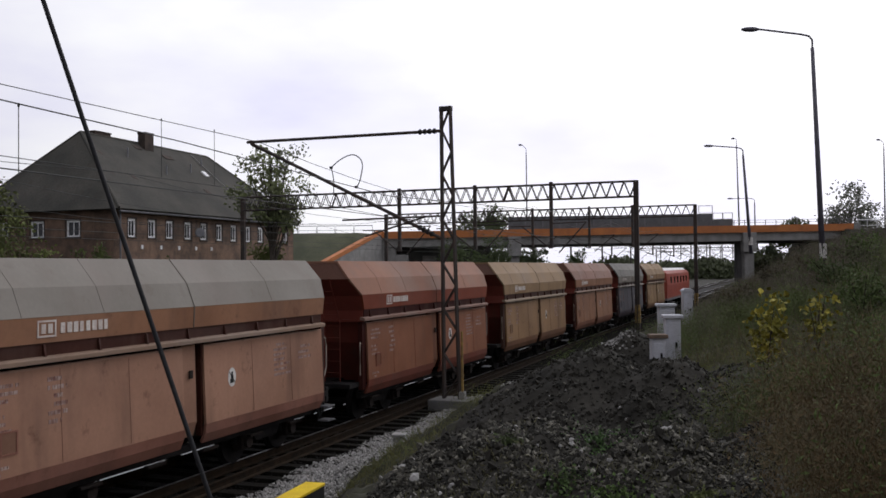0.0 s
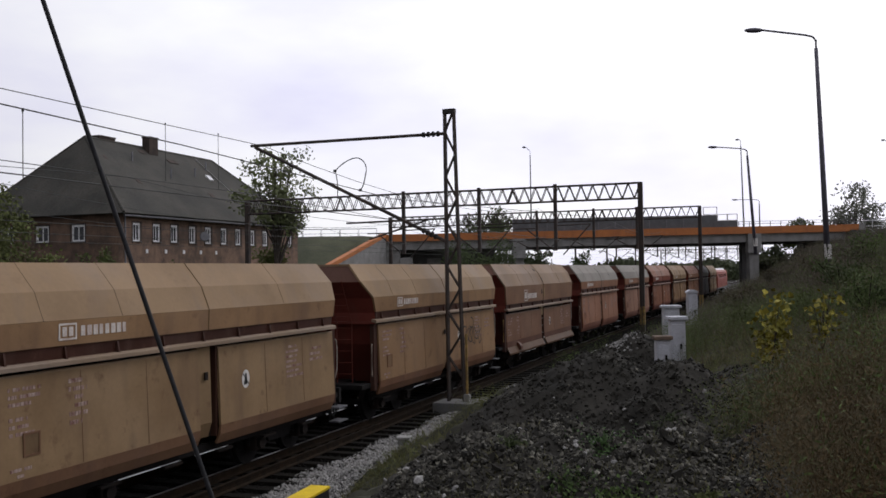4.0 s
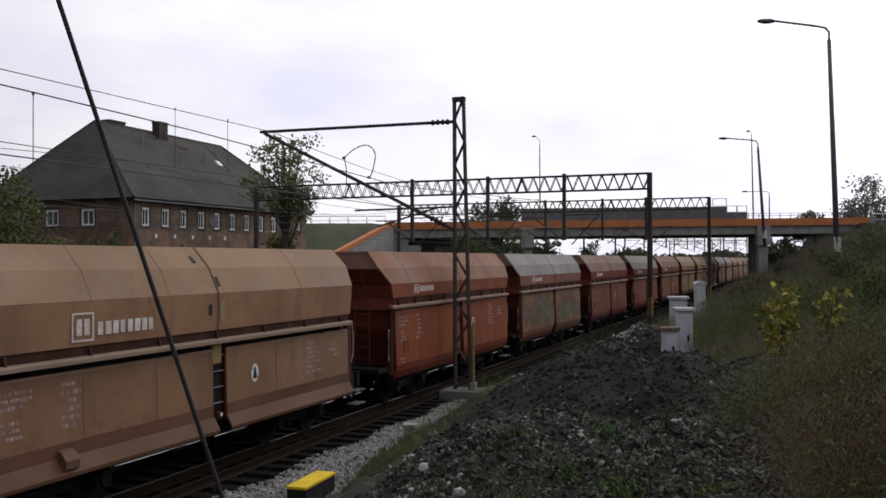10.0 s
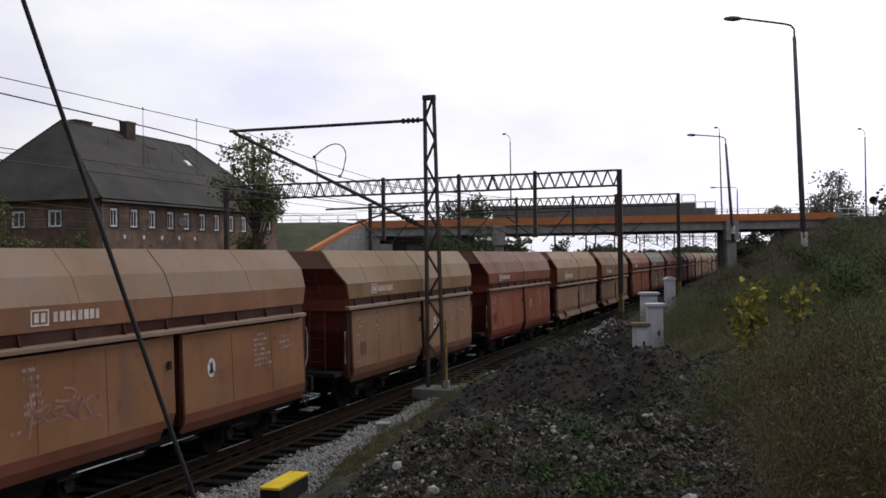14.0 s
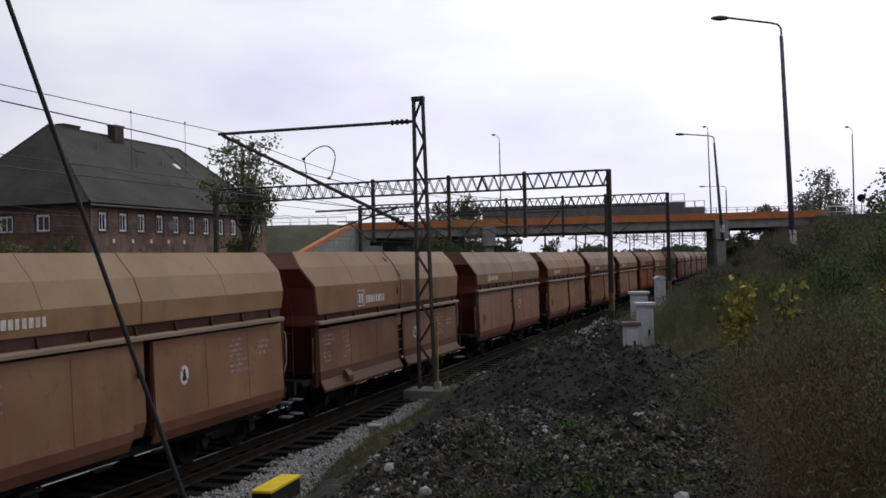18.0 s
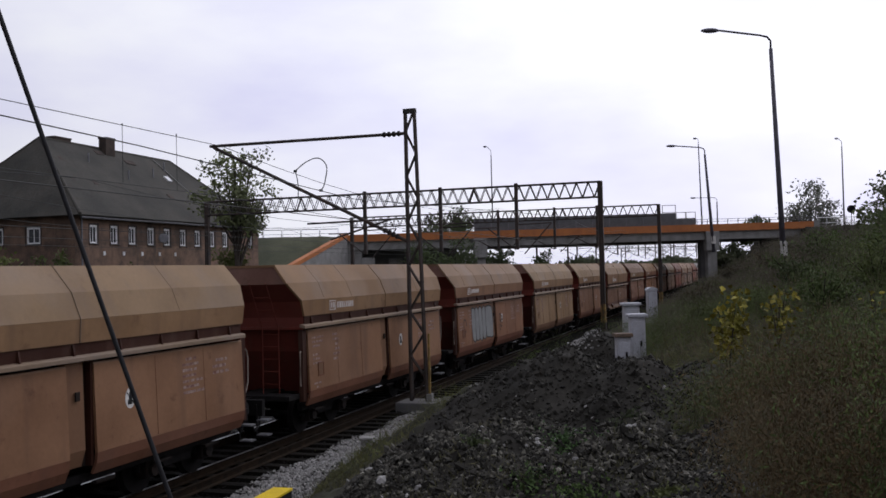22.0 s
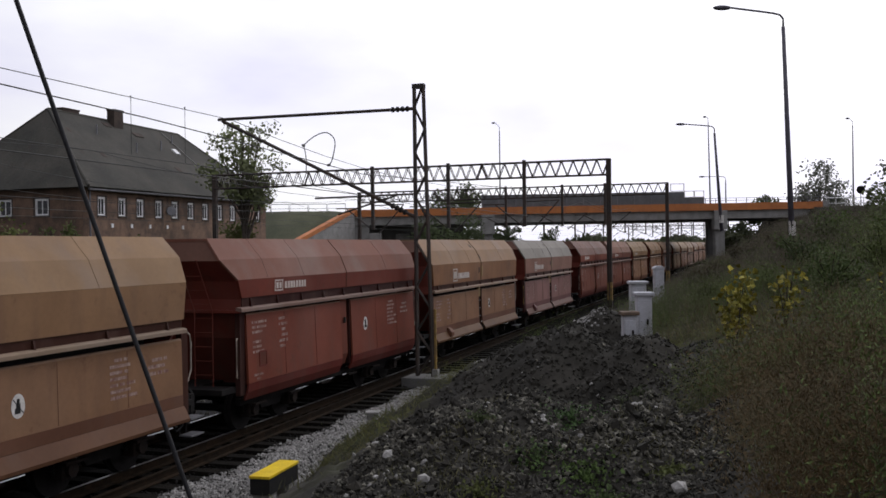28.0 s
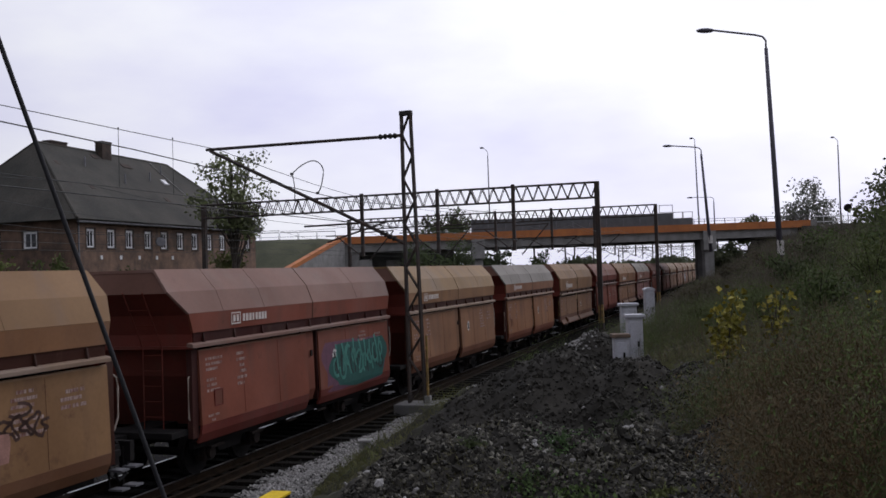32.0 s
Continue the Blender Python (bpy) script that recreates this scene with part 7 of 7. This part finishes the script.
def build_sapling(at, hgt, n, seed, label):
    rng = random.Random(seed)
    t = thing("maple_sapling", label, "sapling", at)
    pts = []
    for i in range(5):
        a = rng.uniform(0, 6.3)
        e = Vector((math.cos(a) * 0.13 * hgt, math.sin(a) * 0.13 * hgt, hgt * rng.uniform(0.6, 1.0)))
        bm = bmesh.new()
        poly_tube(bm, [(0, 0, -0.1), e * 0.5 + Vector((0, 0, 0.05)), e], [0.014, 0.01, 0.004], 5)
        part("stem", bm, BARK, t)
        for _ in range(n // 5):
            k = rng.uniform(0.25, 1.05)
            q = e * k
            pts.append((q.x + rng.gauss(0, .10), q.y + rng.gauss(0, .10), q.z + rng.gauss(0, .08)))
    leaf_cloud("leaves", LEAF_Y, pts, 0.105, "yellow autumn leaves", "", t, seed=seed, slim=0.85)
    return t


for sx, sy, hh, nn, ss in ((-0.42, 15.3, 1.35, 330, 1), (0.35, 15.8, 0.95, 110, 2), (1.9, 17.0, 0.7, 20, 3)):
    build_sapling((sx, sy, height(sx, sy)), hh, nn, ss, "young maple with yellow autumn leaves on the bank")


# ---------------------------------------------------------------- rubble on the soil
def build_rubble():
    rng = random.Random(31)
    grey, dark, pale, sand = [], [], [], []

    def near(x, y):
        return smoothstep(2.0, 1.6, abs(x + 2.1)) * smoothstep(10.75, 10.4, y)
    for _ in range(80000):
        y = 4.5 + 6.6 * rng.random()
        x = rng.uniform(-4.8, 0.6)
        b = near(x, y) * (0.45 + 0.75 * smoothstep(-0.35, 0.25, fbm(x, y, 1.3)))
        if rng.random() > b:
            continue
        s = (0.022 + 0.055 * rng.random() ** 2.2) * (0.55 + 0.45 * smoothstep(6.5, 9.5, y))
        q = rng.random() + 0.16 * smoothstep(8.5, 6.5, y)
        (pale if q < 0.006 else sand if q < 0.12 else grey if q < 0.56 else dark).append((x, y, height(x, y) + s * 0.25, s * 1.3))
    for _ in range(60000):
        y = rng.uniform(11.0, 28)
        x = rng.uniform(-7.0, 1.0)
        if dug(x, y) < 0 or rng.random() > 0.14 + 0.5 * smoothstep(0, 0.4, fbm(x, y, 1.0)):
            continue
        s = 0.02 + 0.065 * rng.random() ** 2.5
        q = rng.random()
        (pale if q < 0.006 else grey if q < 0.11 else dark).append((x, y, height(x, y) + s * 0.2, s * 1.3))
    for _ in range(260):
        x, y = rng.gauss(-4.62, 0.22), rng.gauss(25.9, 0.3)
        pale.append((x, y, height(x, y) + 0.02, rng.uniform(0.03, 0.09)))
    for cx, cy, sp, n, lo, hi in ((-3.35, 7.5, 0.22, 46, 0.02, 0.075), (-2.95, 7.25, 0.18, 28, 0.02, 0.075), (-3.2, 7.9, 0.15, 24, 0.03, 0.08), (-2.28, 9.35, 0.13, 26, 0.03, 0.085), (-2.05, 9.5, 0.10, 12, 0.03, 0.08), (-2.75, 9.45, 0.15, 12, 0.03, 0.07),
                                  (-4.0, 9.4, 0.25, 10, 0.03, 0.08), (-3.42, 8.24, 0.01, 1, 0.17, 0.18), (-2.71, 7.34, 0.01, 1, 0.15, 0.16), (-2.95, 8.0, 0.02, 1, 0.12, 0.13), (-0.61, 7.29, 0.02, 1, 0.15, 0.16)):
        for _ in range(n):
            x, y = rng.gauss(cx, sp), rng.gauss(cy, sp)
            (pale if rng.random() < 0.25 or n < 12 else sand).append((x, y, height(x, y) + 0.02, rng.uniform(lo, hi)))
    clods = []
    for _ in range(30000):
        y = rng.uniform(6.0, 28)
        x = rng.uniform(-6.8, 0.6)
        if rng.random() < 0.7 * smoothstep(-0.05, 0.3, dug(x, y)):
            s = 0.03 + 0.09 * rng.random() ** 3
            clods.append((x, y, height(x, y) + s * 0.1, s * 1.4))
    stones("soil_clods", SOIL, clods, "dark clods of dug soil on the heaps", category="soil", seed=6)
    stones("rubble", RUBBLE, grey, "grey rubble stones strewn on the dug soil", category="rubble", seed=7)
    stones("rubble", RUBBLE_L, sand, "pale brown stones among the rubble", category="rubble", seed=10)
    stones("rubble", RUBBLE_D, dark, "dirty dark rubble covering the soil heaps", category="rubble", seed=9)
    stones("pale_rubble", BALLAST, pale, "scattered pale stones on the soil heaps", category="rubble", seed=8, fine=True)


build_rubble()


# ---------------------------------------------------------------- road furniture on the embankments
def build_road_rails():
    f = thing("hoop_fence", "grey steel hoop railing along the top of the embankment", "railing")
    for i in range(16):
        a = ROAD_O - ROAD_U * (1.0 + 2.1 * i) - ROAD_N * -0.3
        b = ROAD_O - ROAD_U * (1.0 + 2.1 * (i + 0.94)) - ROAD_N * -0.3
        bm = bmesh.new()
        poly_tube(bm, [(a.x, a.y, 7.9), (a.x, a.y, 8.95), (b.x, b.y, 8.95), (b.x, b.y, 7.9)], 0.05, 5)
        poly_tube(bm, [(a.x, a.y, 8.45), (b.x, b.y, 8.45)], 0.025, 5)
        part("hoop", bm, GALV, f)
    g = thing("road_railing", "pale steel railing along the road beyond the bridge", "railing")
    for i in range(14):
        a = ROAD_O + ROAD_U * (BRIDGE_L + 1.5 + 1.1 * i) + ROAD_N * 2.0
        bm = bmesh.new()
        box(bm, a.x - 0.04, a.x + 0.04, a.y - 0.04, a.y + 0.04, 7.9, 9.2)
        part("post", bm, FRAMEW, g)
    a, b = ROAD_O + ROAD_U * (BRIDGE_L + 1.5) + ROAD_N * 2.0, ROAD_O + ROAD_U * (BRIDGE_L + 16) + ROAD_N * 2.0
    for z in (8.5, 9.15):
        bm = bmesh.new()
        tube(bm, (a.x, a.y, z), (b.x, b.y, z), 0.04, 6)
        part("bar", bm, FRAMEW, g)


build_road_rails()


build_lamp((9.8, 113.8), 16.9, (-0.35, -0.1, 0.9), 7.6, "thin street lamp beside the road past the bridge", 0.10, (0, 0), 0.45)


def build_sign():
    s = thing("road_sign", "round road sign seen from behind on a grey pole", "road sign", (10.6, 114.2, 7.6))
    bm = bmesh.new()
    tube(bm, (0, 0, 0), (0, 0, 2.5), 0.04, 8)
    part("pole", bm, GALV, s)
    bm = bmesh.new()
    tube(bm, (0, -0.06, 2.2), (0, -0.04, 2.2), 0.45, 20)
    part("disc", bm, BLACKSTEEL, s, "dark back of the round sign")


build_sign()


def build_marker():
    m = thing("marker_stone", "short weathered concrete marker stone beside the ballast", "marker stone", (-9.05, 21.0, -0.62), 12)
    part("block", bx(-0.13, 0.13, -0.13, 0.13, -0.1, 0.55, 0.03), CONC, m)
    part("cap", bx(-0.17, 0.17, -0.17, 0.17, 0.55, 0.62, 0.02), CONC, m)


build_marker()


def motions():
    times = [i * 2.0 for i in range(17)]
    for k, w in MOVERS:
        walk(w, [(t, wagon_place(k, t)) for t in times])
    walk(loco, [(t, pose(TRACK_X, phase(t) * PITCH - TRAIN_S0 + LOCO_AHEAD, 0)) for t in times])


motions()
